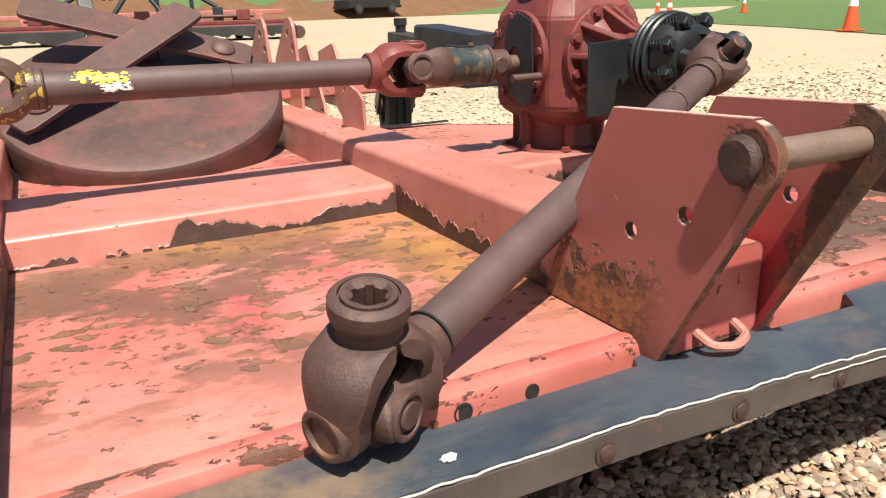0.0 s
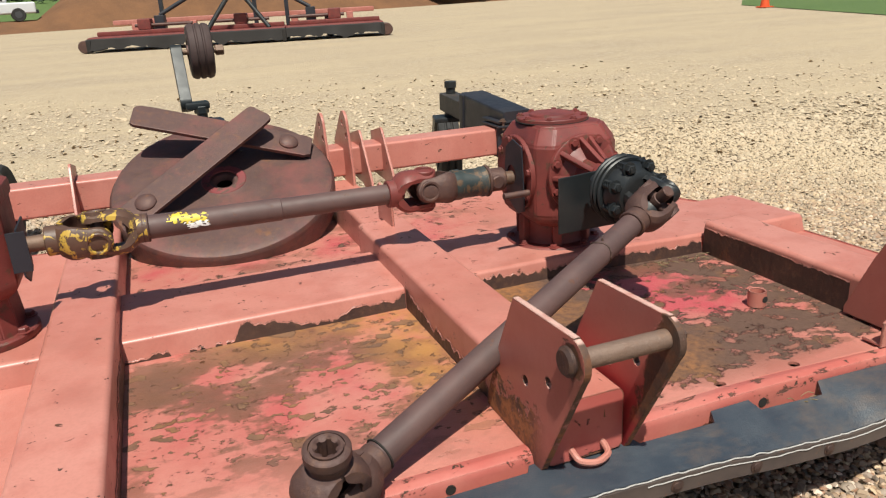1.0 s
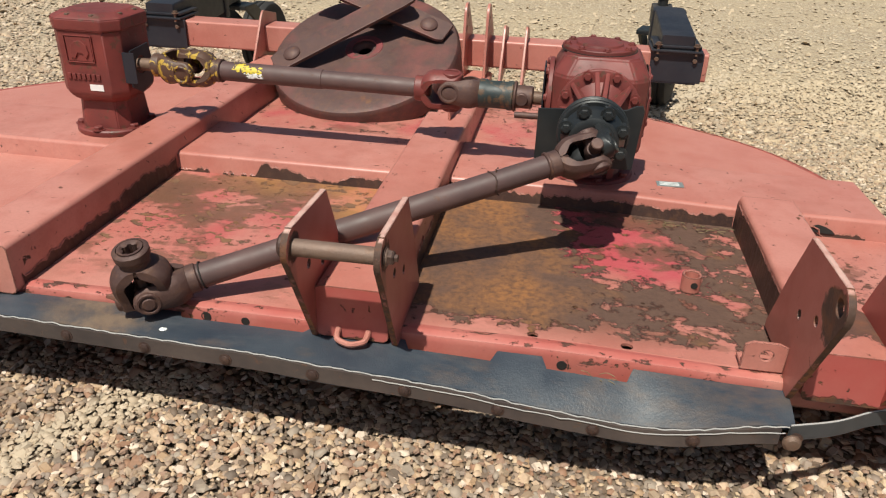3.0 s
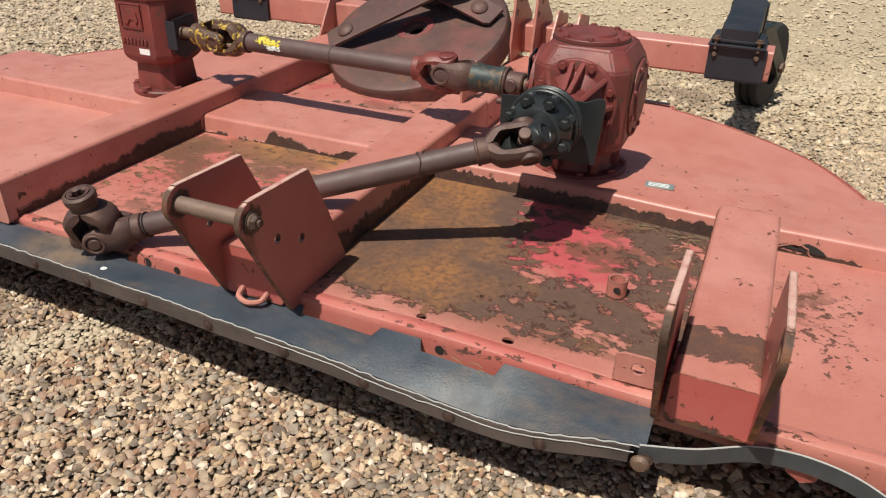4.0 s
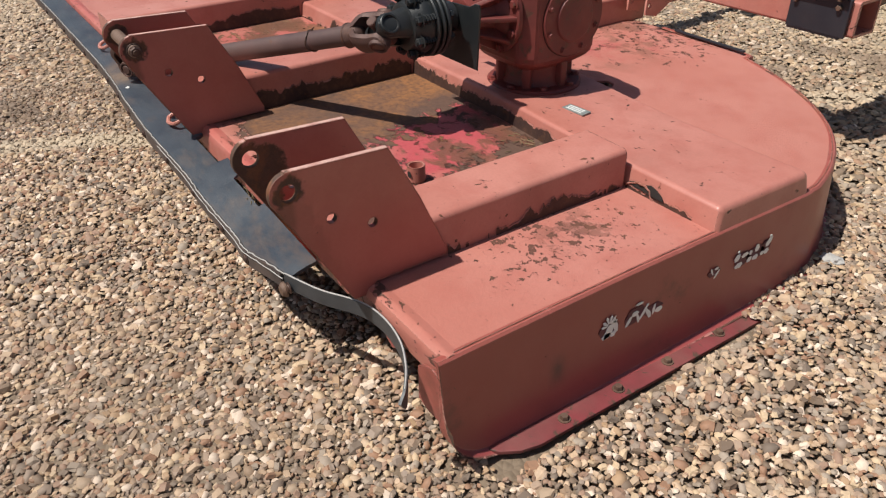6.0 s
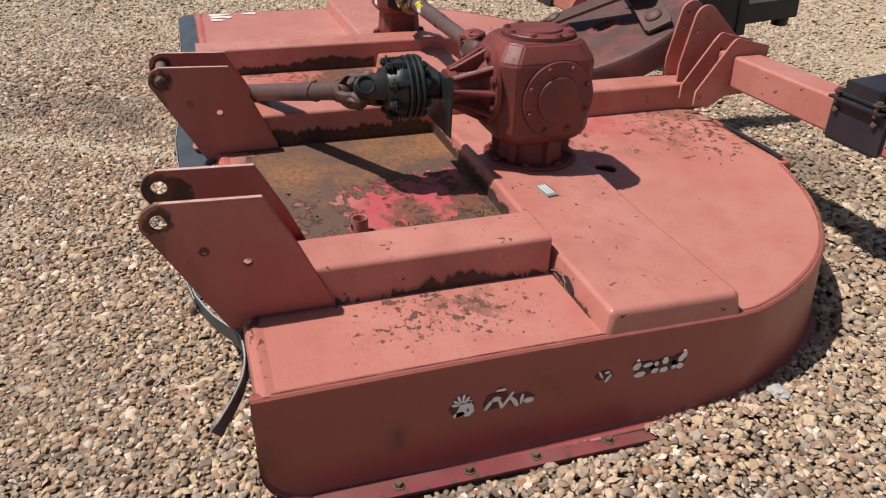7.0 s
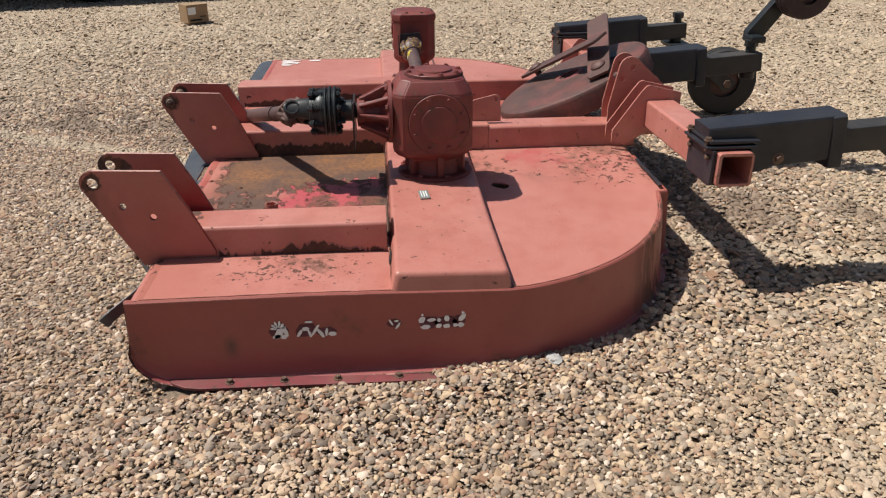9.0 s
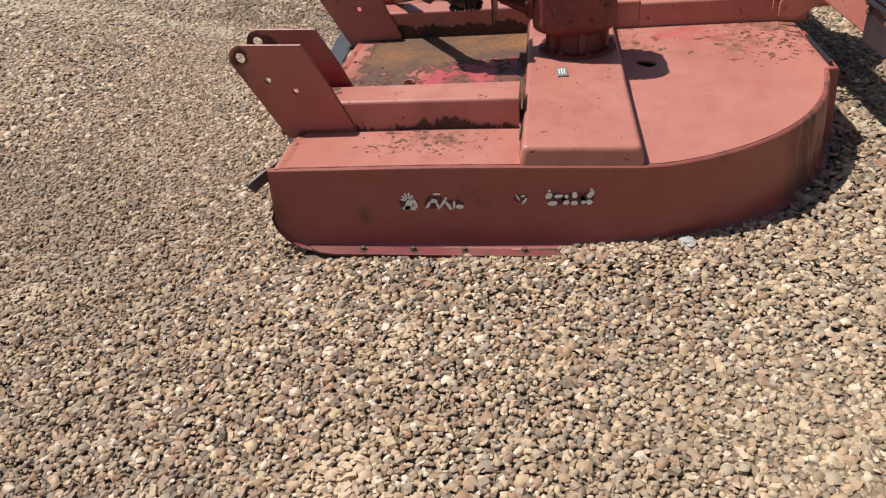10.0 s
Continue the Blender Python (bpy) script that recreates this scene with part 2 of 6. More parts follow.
    redder = k.ramp(k.math("ADD", k.math("MULTIPLY", k.noise(7, 4), k.math("ADD", k.math("MULTIPLY", k.math("MAXIMUM", k.math("MAXIMUM", bay1, bay2), bay3), 0.7), 0.3)), k.math("MULTIPLY", fresh, 0.30)), (0.48, 0.0), (0.75, 0.75))
    c = k.mix(redder, c, RED_FRESH)
    c = k.mix(k.math("MULTIPLY", bay1, k.ramp(k.noise(5, 5, 0.6), (0.38, 0.0), (0.60, 0.55))), c, (0.42, 0.095, 0.082))
    back = k.math("MULTIPLY", k.band(x, 0.0, 0.60, 0.08), k.band(y, 0.96, 1.3, 0.12))
    film = k.ramp(k.math("ADD", k.noise(5.0, 9, 0.66, vec=k.scaled((0.8, 1.25, 1.0))), k.math("ADD", k.math("MULTIPLY", k.math("MAXIMUM", bay1, bay2), 0.03), k.math("MULTIPLY", back, 0.07))), (0.525, 0.0), (0.565, 0.75), (0.65, 0.9))
    c = k.mix(k.math("MULTIPLY", film, k.math("MAXIMUM", k.math("MAXIMUM", bay1, bay2), k.math("MULTIPLY", bay3, 0.6))), c, k.mix(k.noise(16, 6, 0.65), (0.165, 0.078, 0.040), (0.100, 0.060, 0.042)))
    gold = k.math("MAXIMUM", k.math("MULTIPLY", k.band(x, 0.55, 0.72, 0.10), k.band(y, 0.72, 1.38, 0.14)), k.math("MULTIPLY", k.band(x, 0.22, 0.72, 0.14), k.band(y, 1.14, 1.40, 0.10)))
    c = k.mix(k.math("MULTIPLY", gold, k.ramp(k.noise(8, 7, 0.70), (0.36, 0.0), (0.56, 0.85))), c, k.mix(k.noise(20, 5), (0.36, 0.145, 0.045), (0.50, 0.27, 0.09)))
    orange = k.ramp(k.math("ADD", k.noise(6.5, 5, 0.6), k.math("MULTIPLY", k.math("MAXIMUM", heart, k.math("MULTIPLY", bay1, 0.6)), 0.17)), (0.52, 0.0), (0.72, 1.0))
    rust = k.mix(orange, k.mix(k.noise(35, 6, 0.7), (0.085, 0.045, 0.034), (0.160, 0.086, 0.057)), RUST_ORANGE)
    rust = k.mix(k.ramp(k.noise(70, 6, 0.75), (0.42, 0.0), (0.62, 0.75)), rust, (0.075, 0.040, 0.028))
    rust = k.mix(k.math("MULTIPLY", bay1, k.ramp(k.noise(11, 5, 0.6), (0.38, 0.15), (0.60, 0.70))), rust, (0.235, 0.120, 0.062))
    rust = k.mix(k.math("MULTIPLY", k.math("MAXIMUM", wing, rear), 0.85), rust, k.mix(k.noise(45, 5), (0.075, 0.028, 0.022), (0.19, 0.075, 0.048)))
    c = k.mix(bare, c, rust)
    c = k.mix(lifted, c, (0.10, 0.035, 0.028))
    h = k.math("ADD", k.math("ADD", k.math("MULTIPLY", bare, -1.0), lifted), k.math("MULTIPLY", k.noise(120, 5, 0.7), 0.5))
    r = k.math("ADD", k.math("MULTIPLY", bare, 0.32), 0.42)
    return k.out(c, r, h, 0.9, 0.003)


def metal_paint(name, base, deep, rough=0.45, rust=0.68, tint=RUST_BROWN, dusty=0.25):
    k = Mat(name, rough)
    c = k.mix(k.ramp(k.noise(9, 6, 0.6), (0.35, 0.0), (0.7, 1.0)), base, deep)
    chip = k.ramp(k.noise(38, 7, 0.65, warp=0.5), (rust, 0.0), (rust + 0.05, 1.0))
    c = k.mix(chip, c, k.mix(k.noise(70, 4), RUST_DARK, tint))
    dust = k.ramp(k.noise(5, 5), (0.45, 0.0), (0.75, dusty))
    c = k.mix(dust, c, (0.25, 0.19, 0.15))
    grain = k.noise(220, 4, 0.6)
    h = k.math("ADD", k.math("MULTIPLY", grain, 0.6), k.math("MULTIPLY", chip, -0.6))
    return k.out(c, k.math("ADD", k.math("MULTIPLY", k.noise(30, 4), 0.25), rough - 0.1), h, 0.35, 0.0012)


def rusty_steel(name, a, b, red=0.0):
    k = Mat(name, 0.62, 0.25)
    c = k.mix(k.ramp(k.noise(7, 6, 0.62), (0.3, 0.0), (0.7, 1.0)), a, b)
    c = k.mix(k.ramp(k.noise(55, 6, 0.7), (0.5, 0.0), (0.72, 0.55)), c, (0.17, 0.085, 0.05))
    c = k.mix(k.ramp(k.noise(21, 5, 0.6), (0.6, 0.0), (0.75, 0.6)), c, (0.05, 0.033, 0.03))
    c = k.mix(k.ramp(k.noise(13, 6, 0.7), (0.60, 0.0), (0.74, 0.55)), c, (0.26, 0.105, 0.03))
    if red:
        c = k.mix(k.ramp(k.noise(5.5, 6, 0.65), (0.50, 0.0), (0.66, red)), c, (0.34, 0.085, 0.075))
    h = k.math("ADD", k.noise(180, 6, 0.7), k.math("MULTIPLY", k.noise(45, 5, 0.7), 0.5))
    return k.out(c, k.math("ADD", k.math("MULTIPLY", k.noise(25, 4), 0.35), 0.4), h, 0.6, 0.0016)


def plain(name, color, rough=0.6, metal=0.0, vary=0.25, scale=20):
    k = Mat(name, rough, metal)
    dark = tuple(v * (1 - vary) for v in color)
    c = k.mix(k.noise(scale, 5), dark, color)
    return k.out(c, None, k.noise(scale * 8, 4), 0.25, 0.001)


def yellow_over_rust():
    k = Mat("yellow_over_rust", 0.55)
    m = k.ramp(k.noise(40, 5, 0.6, warp=0.4), (0.415, 0.0), (0.445, 1.0))
    rust = k.mix(k.noise(40, 5), (0.05, 0.03, 0.025), (0.13, 0.065, 0.04))
    c = k.mix(m, k.mix(k.noise(30, 4), (0.36, 0.22, 0.04), (0.55, 0.37, 0.06)), rust)
    return k.out(c, 0.5, k.math("ADD", k.math("MULTIPLY", m, -0.6), k.noise(150, 4)), 0.4, 0.0012)


def belt_rubber():
    """Blue-black conveyor rubber, scuffed, with rust washed over one end."""
    k = Mat("old_rubber", 0.55)
    k.b.inputs["Sheen Weight"].default_value, k.b.inputs["Sheen Roughness"].default_value = 0.16, 0.5
    c = k.mix(k.ramp(k.noise(6, 6, 0.62), (0.35, 0.0), (0.68, 1.0)), (0.017, 0.026, 0.041), (0.046, 0.056, 0.071))
    c = k.mix(k.ramp(k.noise(24, 6, 0.7, vec=k.scaled((0.35, 1.0, 1.0))), (0.50, 0.0), (0.75, 0.42)), c, (0.10, 0.105, 0.11))
    rusty = k.math("MAXIMUM", k.band(k.axis(0), 1.05, 9.0, 0.35), k.math("MULTIPLY", k.band(k.axis(0), 0.10, 0.34, 0.08), 1.7))
    rusty = k.math("ADD", k.math("MULTIPLY", rusty, 0.12), k.math("MULTIPLY", k.band(k.axis(1), -9.0, 0.455, 0.03), 0.05))
    c = k.mix(k.ramp(k.math("ADD", k.noise(12, 8, 0.72, vec=k.scaled((0.6, 1.3, 1.0))), rusty), (0.58, 0.0), (0.76, 0.55)), c, (0.125, 0.085, 0.062))
    wash = k.math("MULTIPLY", k.band(k.axis(0), 0.13, 0.32, 0.07), k.ramp(k.noise(15, 7, 0.7), (0.40, 0.0), (0.58, 0.6)))
    c = k.mix(wash, c, k.mix(k.noise(30, 5), (0.16, 0.085, 0.045), (0.26, 0.18, 0.11)))
    h = k.math("ADD", k.noise(60, 6, 0.7), k.noise(240, 4))
    return k.out(c, k.math("ADD", k.math("MULTIPLY", k.noise(18, 5), 0.3), 0.36), h, 0.35, 0.0015)


def stone_material():
    k = Mat("river_gravel", 0.75)
    n = k.node("ShaderNodeNewGeometry").outputs["Random Per Island"]
    c = k.ramp(n, (0.0, (0.36, 0.25, 0.165)), (0.06, (0.17, 0.135, 0.11)), (0.13, (0.47, 0.36, 0.25)), (0.20, (0.28, 0.165, 0.115)), (0.28, (0.40, 0.30, 0.21)), (0.35, (0.25, 0.205, 0.165)),
               (0.43, (0.52, 0.41, 0.29)), (0.51, (0.31, 0.20, 0.145)), (0.58, (0.43, 0.32, 0.215)), (0.65, (0.145, 0.11, 0.09)), (0.72, (0.37, 0.27, 0.20)), (0.80, (0.62, 0.53, 0.42)), (0.86, (0.26, 0.19, 0.14)), (0.92, (0.35, 0.29, 0.23)), (1.0, (0.45, 0.30, 0.20)))
    for e in c.node.color_ramp.elements:
        e.color = (e.color[0] * 1.02 + 0.014, e.color[1] * 1.00 + 0.006, e.color[2] * 0.99 - 0.004, 1)
    for i, e in enumerate(c.node.color_ramp.elements):
        r, g, bl = ((1.07, 1.03, 0.98), (0.95, 0.95, 0.98), (1.10, 1.06, 1.09))[i % 3]
        e.color = (e.color[0] * r, e.color[1] * g, e.color[2] * bl, 1)
    c.node.color_ramp.interpolation = "CONSTANT"
    c = k.mix(k.ramp(k.noise(90, 5, 0.65), (0.45, 0.0), (0.75, 0.35)), c, (0.18, 0.13, 0.10))
    c = k.mix(k.ramp(k.noise(1.3, 4), (0.50, 0.0), (0.72, 0.35)), c, (0.40, 0.28, 0.19))
    c = k.mix(k.ramp(k.noise(0.8, 4, 0.6, vec=k.scaled((1.0, 1.3, 0.0))), (0.58, 0.0), (0.72, 0.3)), c, (0.24, 0.17, 0.12))
    c = k.mix(k.math("MULTIPLY", k.band(k.math("ADD", k.axis(1), k.math("MULTIPLY", k.axis(0), 0.9)), 4.5, 900.0, 1.5), 0.7), c, (0.54, 0.43, 0.285))
    c = k.mix(k.ramp(k.noise(2.3, 5, 0.6), (0.60, 0.0), (0.70, 0.6)), c, (0.50, 0.39, 0.29))
    across = k.math("SUBTRACT", k.math("MULTIPLY", k.math("ADD", k.axis(0), 0.18), 0.88), k.math("MULTIPLY", k.math("ADD", k.axis(1), 0.236), 0.47))
    across = k.math("ADD", across, k.math("MULTIPLY", k.noise(3.0, 4), 0.14))
    c = k.mix(k.math("MULTIPLY", k.band(across, 0.02, 0.13, 0.03), 0.8), c, (0.50, 0.40, 0.29))
    c = k.mix(k.math("MULTIPLY", k.band(across, -0.52, -0.10, 0.08), k.ramp(k.noise(4, 5), (0.42, 0.0), (0.56, 0.75))), c, (0.17, 0.115, 0.08))
    # Stones toned darker brown in front of the right wing.
    brown_front = k.math("MULTIPLY", k.band(k.axis(0), 1.2, 3.3, 0.3), k.band(k.axis(1), -9.0, 0.35, 0.25))
    c = k.mix(k.math("MULTIPLY", brown_front, k.ramp(k.noise(1.8, 5, 0.6), (0.35, 0.10), (0.60, 0.34))), c, (0.19, 0.130, 0.088))

    def patch(cx, cy, r):
        u, v = k.math("SUBTRACT", k.axis(0), cx), k.math("SUBTRACT", k.axis(1), cy)
        d = k.math("SQRT", k.math("ADD", k.math("MULTIPLY", u, u), k.math("MULTIPLY", v, v)))
        return k.band(k.math("ADD", d, k.math("MULTIPLY", k.math("SUBTRACT", k.noise(14, 5), 0.5), 0.16)), -1.0, r, 0.05)
    for cx, cy, r in ((2.77, 0.88, 0.07), (2.38, 0.93, 0.04), (2.2, -0.13, 0.05)):
        c = k.mix(k.math("MULTIPLY", patch(cx, cy, r), 0.75), c, (0.62, 0.46, 0.32))
    x, y = k.math("SUBTRACT", k.axis(0), 1.4), k.math("SUBTRACT", k.axis(1), 0.6)
    away = k.math("SQRT", k.math("ADD", k.math("MULTIPLY", x, x), k.math("MULTIPLY", y, y)))
    c = k.mix(k.math("MULTIPLY", k.band(away, 3.2, 900.0, 1.3), k.ramp(k.noise(0.6, 4), (0.3, 0.3), (0.7, 0.7))), c, (0.52, 0.415, 0.295))
    return k.out(c, 0.72, k.noise(240, 5, 0.6), 0.25, 0.001)


def ground_material():
    """Gravel yard: pale stones over tan fines, painted darker near the mower as shade between the stones; far off it
    turns to a sandy drive.
    """
    k = Mat("gravel_ground", 0.85)
    flat = k.scaled((1.0, 1.0, 0.0))
    d = k.cells(62, vec=flat)
    tone = k.cells(62, out="Color", vec=flat)
    n = k.node("ShaderNodeSeparateColor")
    k.link(tone, n.inputs[0])
    stone = k.ramp(n.outputs[0], (0.0, (0.40, 0.31, 0.20)), (0.3, (0.50, 0.40, 0.27)), (0.5, (0.31, 0.22, 0.15)), (0.75, (0.45, 0.36, 0.26)), (1.0, (0.58, 0.50, 0.39)))
    c = k.mix(k.ramp(d, (0.45, 0.0), (0.8, 0.8)), stone, (0.17, 0.125, 0.085))
    drive = k.band(k.math("ADD", k.axis(1), k.math("MULTIPLY", k.axis(0), 0.9)), 2.2, 900.0, 2.0)
    c = k.mix(k.math("MULTIPLY", k.ramp(k.noise(0.45, 5, 0.6, vec=k.scaled((0.5, 1.6, 0))), (0.35, 0.1), (0.65, 0.8)), drive), c, (0.46, 0.36, 0.235))
    c = k.mix(k.ramp(k.noise(3.5, 5, 0.6), (0.45, 0.0), (0.8, 0.35)), c, (0.30, 0.225, 0.15))
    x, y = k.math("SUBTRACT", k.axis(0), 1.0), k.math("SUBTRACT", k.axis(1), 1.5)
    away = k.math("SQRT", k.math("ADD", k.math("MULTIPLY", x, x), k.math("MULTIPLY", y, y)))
    # Fines under the loose stones, coloured dark as the shade in their gaps.
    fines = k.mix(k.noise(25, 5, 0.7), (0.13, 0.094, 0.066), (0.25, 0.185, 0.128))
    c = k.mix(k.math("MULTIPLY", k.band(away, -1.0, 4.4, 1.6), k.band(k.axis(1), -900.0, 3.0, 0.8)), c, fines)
    return k.out(c, 0.85, k.math("MULTIPLY", d, -1.0), 0.7, 0.010)


def grass_material():
    k = Mat("grass", 0.8)
    c = k.mix(k.noise(0.35, 5), (0.075, 0.130, 0.032), (0.125, 0.180, 0.052))
    c = k.mix(k.ramp(k.noise(6, 5, 0.7), (0.45, 0.0), (0.75, 0.6)), c, (0.03, 0.075, 0.015))
    return k.out(c, 0.8, k.noise(30, 5), 0.8, 0.05)


PAINT = faded_paint("bleached_red_paint", 0.66, False, 0.04)
PAINT_TUBE = faded_paint("bleached_red_tube", 0.66, True, 0.05)
PAINT_LIP = faded_paint("red_lip_paint", 0.64, False, 0.06, False, False, 0.52)
PAINT_LUG = faded_paint("bleached_red_lug", 0.72, False, 0.10, False, True)
PAINT_SKIRT = faded_paint("red_skirt_paint", 0.70, False, 0.03, True)
DECK = deck_paint()
GEAR = metal_paint("gearbox_red", (0.205, 0.041, 0.034), (0.115, 0.025, 0.023), 0.5, 0.575, (0.17, 0.06, 0.035), 0.08)
BLACK = metal_paint("black_paint", (0.012, 0.014, 0.022), (0.022, 0.024, 0.032), 0.5, 0.72, RUST_BROWN, 0.06)
CLUTCH = metal_paint("clutch_black", (0.007, 0.009, 0.011), (0.016, 0.021, 0.024), 0.42, 0.68, RUST_BROWN, 0.07)
FLANGE = metal_paint("flange_red", (0.22, 0.038, 0.044), (0.14, 0.034, 0.034), 0.6, 0.57, RUST_BROWN, 0.28)
INNER = metal_paint("weathered_tube", (0.026, 0.025, 0.025), (0.048, 0.042, 0.038), 0.55, 0.62, RUST_BROWN, 0.12)
RUBBER = belt_rubber()
STRIP = metal_paint("strip_brown", (0.046, 0.036, 0.035), (0.085, 0.062, 0.055), 0.6, 0.60, (0.14, 0.075, 0.05), 0.22)
STEEL = rusty_steel("rusted_steel", (0.072, 0.038, 0.034), (0.118, 0.064, 0.053))
BARE = rusty_steel("bare_flaked_rust", (0.048, 0.024, 0.021), (0.088, 0.046, 0.034))
CRUST = rusty_steel("rust_crust", (0.045, 0.026, 0.024), (0.085, 0.05, 0.04))
PANSTEEL = rusty_steel("pan_steel", (0.080, 0.044, 0.041), (0.122, 0.066, 0.057), 0.32)
SHAFT = metal_paint("shaft_steel", (0.112, 0.062, 0.057), (0.066, 0.039, 0.038), 0.55, 0.62, (0.17, 0.07, 0.045), 0.10)
PIN = rusty_steel("pin_steel", (0.15, 0.100, 0.080), (0.22, 0.145, 0.110))
YELLOW = yellow_over_rust()
BOLT = rusty_steel("bolt_rust", (0.10, 0.06, 0.045), (0.19, 0.12, 0.085))
TYRE = plain("tyre_rubber", (0.03, 0.028, 0.027), 0.8)
WHITE = plain("white_label", (0.86, 0.86, 0.84), 0.5, 0.0, 0.15, 60)
FRAY = plain("frayed_cord", (0.47, 0.45, 0.43), 0.9, 0.0, 0.3, 120)
STRAP = plain("grey_strap", (0.085, 0.088, 0.095), 0.5, 0.2, 0.5, 35)
TAG = plain("tag_metal", (0.46, 0.50, 0.48), 0.4, 0.6, 0.3, 90)
# Near-black: joint lines, print, and the painted shade of holes.
DARK = plain("dark_joint_hole_shade", (0.02, 0.016, 0.014), 0.9)
STONE, GROUND, GRASS = stone_material(), ground_material(), grass_material()

# ---- mesh helpers ----
WORLD = {}


def thing(name, label, category, base=(0, 0, 0), group="", kind=""):
    ob = tagged(new(name), label, category, group, kind)
    ob.location = base
    WORLD[ob] = Matrix.Translation(base)
    return ob


def part(name, bm, material, parent=None, label="", smooth=True, angle=35):
    """Links a bmesh, given in world coordinates, as one mesh object under a thing or a part."""
    m = WORLD[parent] if parent else Matrix()
    if parent:
        bm.transform(m.inverted())
    me = bpy.data.meshes.new(name)
    bm.normal_update()
    if smooth:
        for f in bm.faces:
            f.smooth = True
        lim = radians(angle)
        for e in bm.edges:
            e.smooth = e.smooth and len(e.link_faces) == 2 and e.calc_face_angle(0.0) < lim
    bm.to_mesh(me)
    bm.free()
    me.materials.append(material)
    ob = new(name, me)
    if smooth and len(me.polygons) < 4000:
        w = ob.modifiers.new("flat_faces", "WEIGHTED_NORMAL")
        w.keep_sharp = True
    ob.parent = parent
    WORLD[ob] = m
    if label:
        ob["label"] = label
    return ob


def join(*bms):
    out = bmesh.new()
    for b in bms:
        me = bpy.data.meshes.new("tmp")
        b.to_mesh(me)
        out.from_mesh(me)
        bpy.data.meshes.remove(me)
        b.free()
    return out


def moved(bm, m):
    bm.transform(m)
    return bm


def rbox(x0, x1, y0, y1, z0, z1, r=0.004, seg=2, edges=None):
    """A box between two corners with rounded edges; edges: an axis letter rounds only the edges along it."""
    bm = bmesh.new()
    bmesh.ops.create_cube(bm, size=1)
    bm.transform(Matrix.Translation(((x0 + x1) / 2, (y0 + y1) / 2, (z0 + z1) / 2)) @ Matrix.Diagonal((x1 - x0, y1 - y0, z1 - z0, 1)))
    es = list(bm.edges)
    if edges:
        i = "xyz".index(edges)
        es = [e for e in es if abs((e.verts[0].co - e.verts[1].co).normalized()[i]) > 0.9]
    if r:
        bmesh.ops.bevel(bm, geom=es, offset=r, segments=seg, affect="EDGES", profile=0.5)
    return bm


AXES = {"x": Matrix.Rotation(radians(90), 4, "Y"), "y": Matrix.Rotation(radians(-90), 4, "X"), "z": Matrix()}


def lathe(profile, at=(0, 0, 0), axis="z", n=28, turn=None):
    """A turned body: profile of (radius, height) along the axis, closed at both ends."""
    bm = bmesh.new()
    rings = []
    for r, h in profile:
        if r <= 1e-6:
            rings.append([bm.verts.new((0, 0, h))])
        else:
            rings.append([bm.verts.new((r * math.cos(2 * math.pi * i / n), r * math.sin(2 * math.pi * i / n), h)) for i in range(n)])
    for a, b in zip(rings, rings[1:]):
        for i in range(n):
            j = (i + 1) % n
            if len(a) == 1 and len(b) > 1:
                bm.faces.new((a[0], b[j], b[i]))
            elif len(b) == 1 and len(a) > 1:
                bm.faces.new((a[i], a[j], b[0]))
            elif len(a) > 1:
                bm.faces.new((a[i], a[j], b[j], b[i]))
    for ring, flip in ((rings[0], True), (rings[-1], False)):
        if len(ring) > 1:
            bm.faces.new(list(reversed(ring)) if flip else ring)
    bmesh.ops.recalc_face_normals(bm, faces=bm.faces)
    bm.transform(Matrix.Translation(at) @ (turn if turn is not None else AXES[axis]))
    return bm


def rod(a, b, r, n=20, caps=0.0):
    a, b = Vector(a), Vector(b)
    d = b - a
    turn = d.to_track_quat("Z", "Y").to_matrix().to_4x4()
    c = min(caps, d.length / 3)
    prof = [(r - c, 0), (r, c), (r, d.length - c), (r - c, d.length)] if c else [(r, 0), (r, d.length)]
    return lathe(prof, a, n=n, turn=turn)


def hexbolt(at, axis="z", r=0.011, h=0.009, turn=None):
    """A hexagonal bolt head on a washer."""
    return join(lathe([(r * 1.45, 0), (r * 1.45, 0.002)], at, axis, 16, turn),
                lathe([(r, 0.002), (r, h - 0.002), (r * 0.85, h), (0, h)], at, axis, 6, turn))


def plate(outline, holes, thick, m, bevel=0.0015):
    """A flat plate cut from an outline with holes [(x, y, r)], in its own plane, then placed by m."""
    cu = bpy.data.curves.new("tmp", "CURVE")
    cu.dimensions, cu.fill_mode, cu.extrude, cu.bevel_depth, cu.bevel_resolution = "2D", "BOTH", thick / 2 - bevel, bevel, 1
    rings = [list(outline)] + [[(x + r * math.cos(i * math.pi / 9), y + r * math.sin(i * math.pi / 9)) for i in range(18)] for x, y, r in holes]
    for ring in rings:
        s = cu.splines.new("POLY")
        s.points.add(len(ring) - 1)
        for p, (x, y) in zip(s.points, ring):
            p.co = (x, y, 0, 1)
        s.use_cyclic_u = True
    ob = new("tmp", cu)
    bpy.context.view_layer.update()
    dg = bpy.context.evaluated_depsgraph_get()
    me = bpy.data.meshes.new_from_object(ob.evaluated_get(dg))
    bm = bmesh.new()
    bm.from_mesh(me)
    bpy.data.objects.remove(ob)
    bpy.data.meshes.remove(me)
    bpy.data.curves.remove(cu)
    bmesh.ops.remove_doubles(bm, verts=bm.verts, dist=0.00005)
    bm.normal_update()
    for e in bm.edges:
        flat = [abs(f.normal.z) > 0.999 for f in e.link_faces]
        e.smooth = all(flat) or not any(flat)
    bm.transform(m)
    return bm


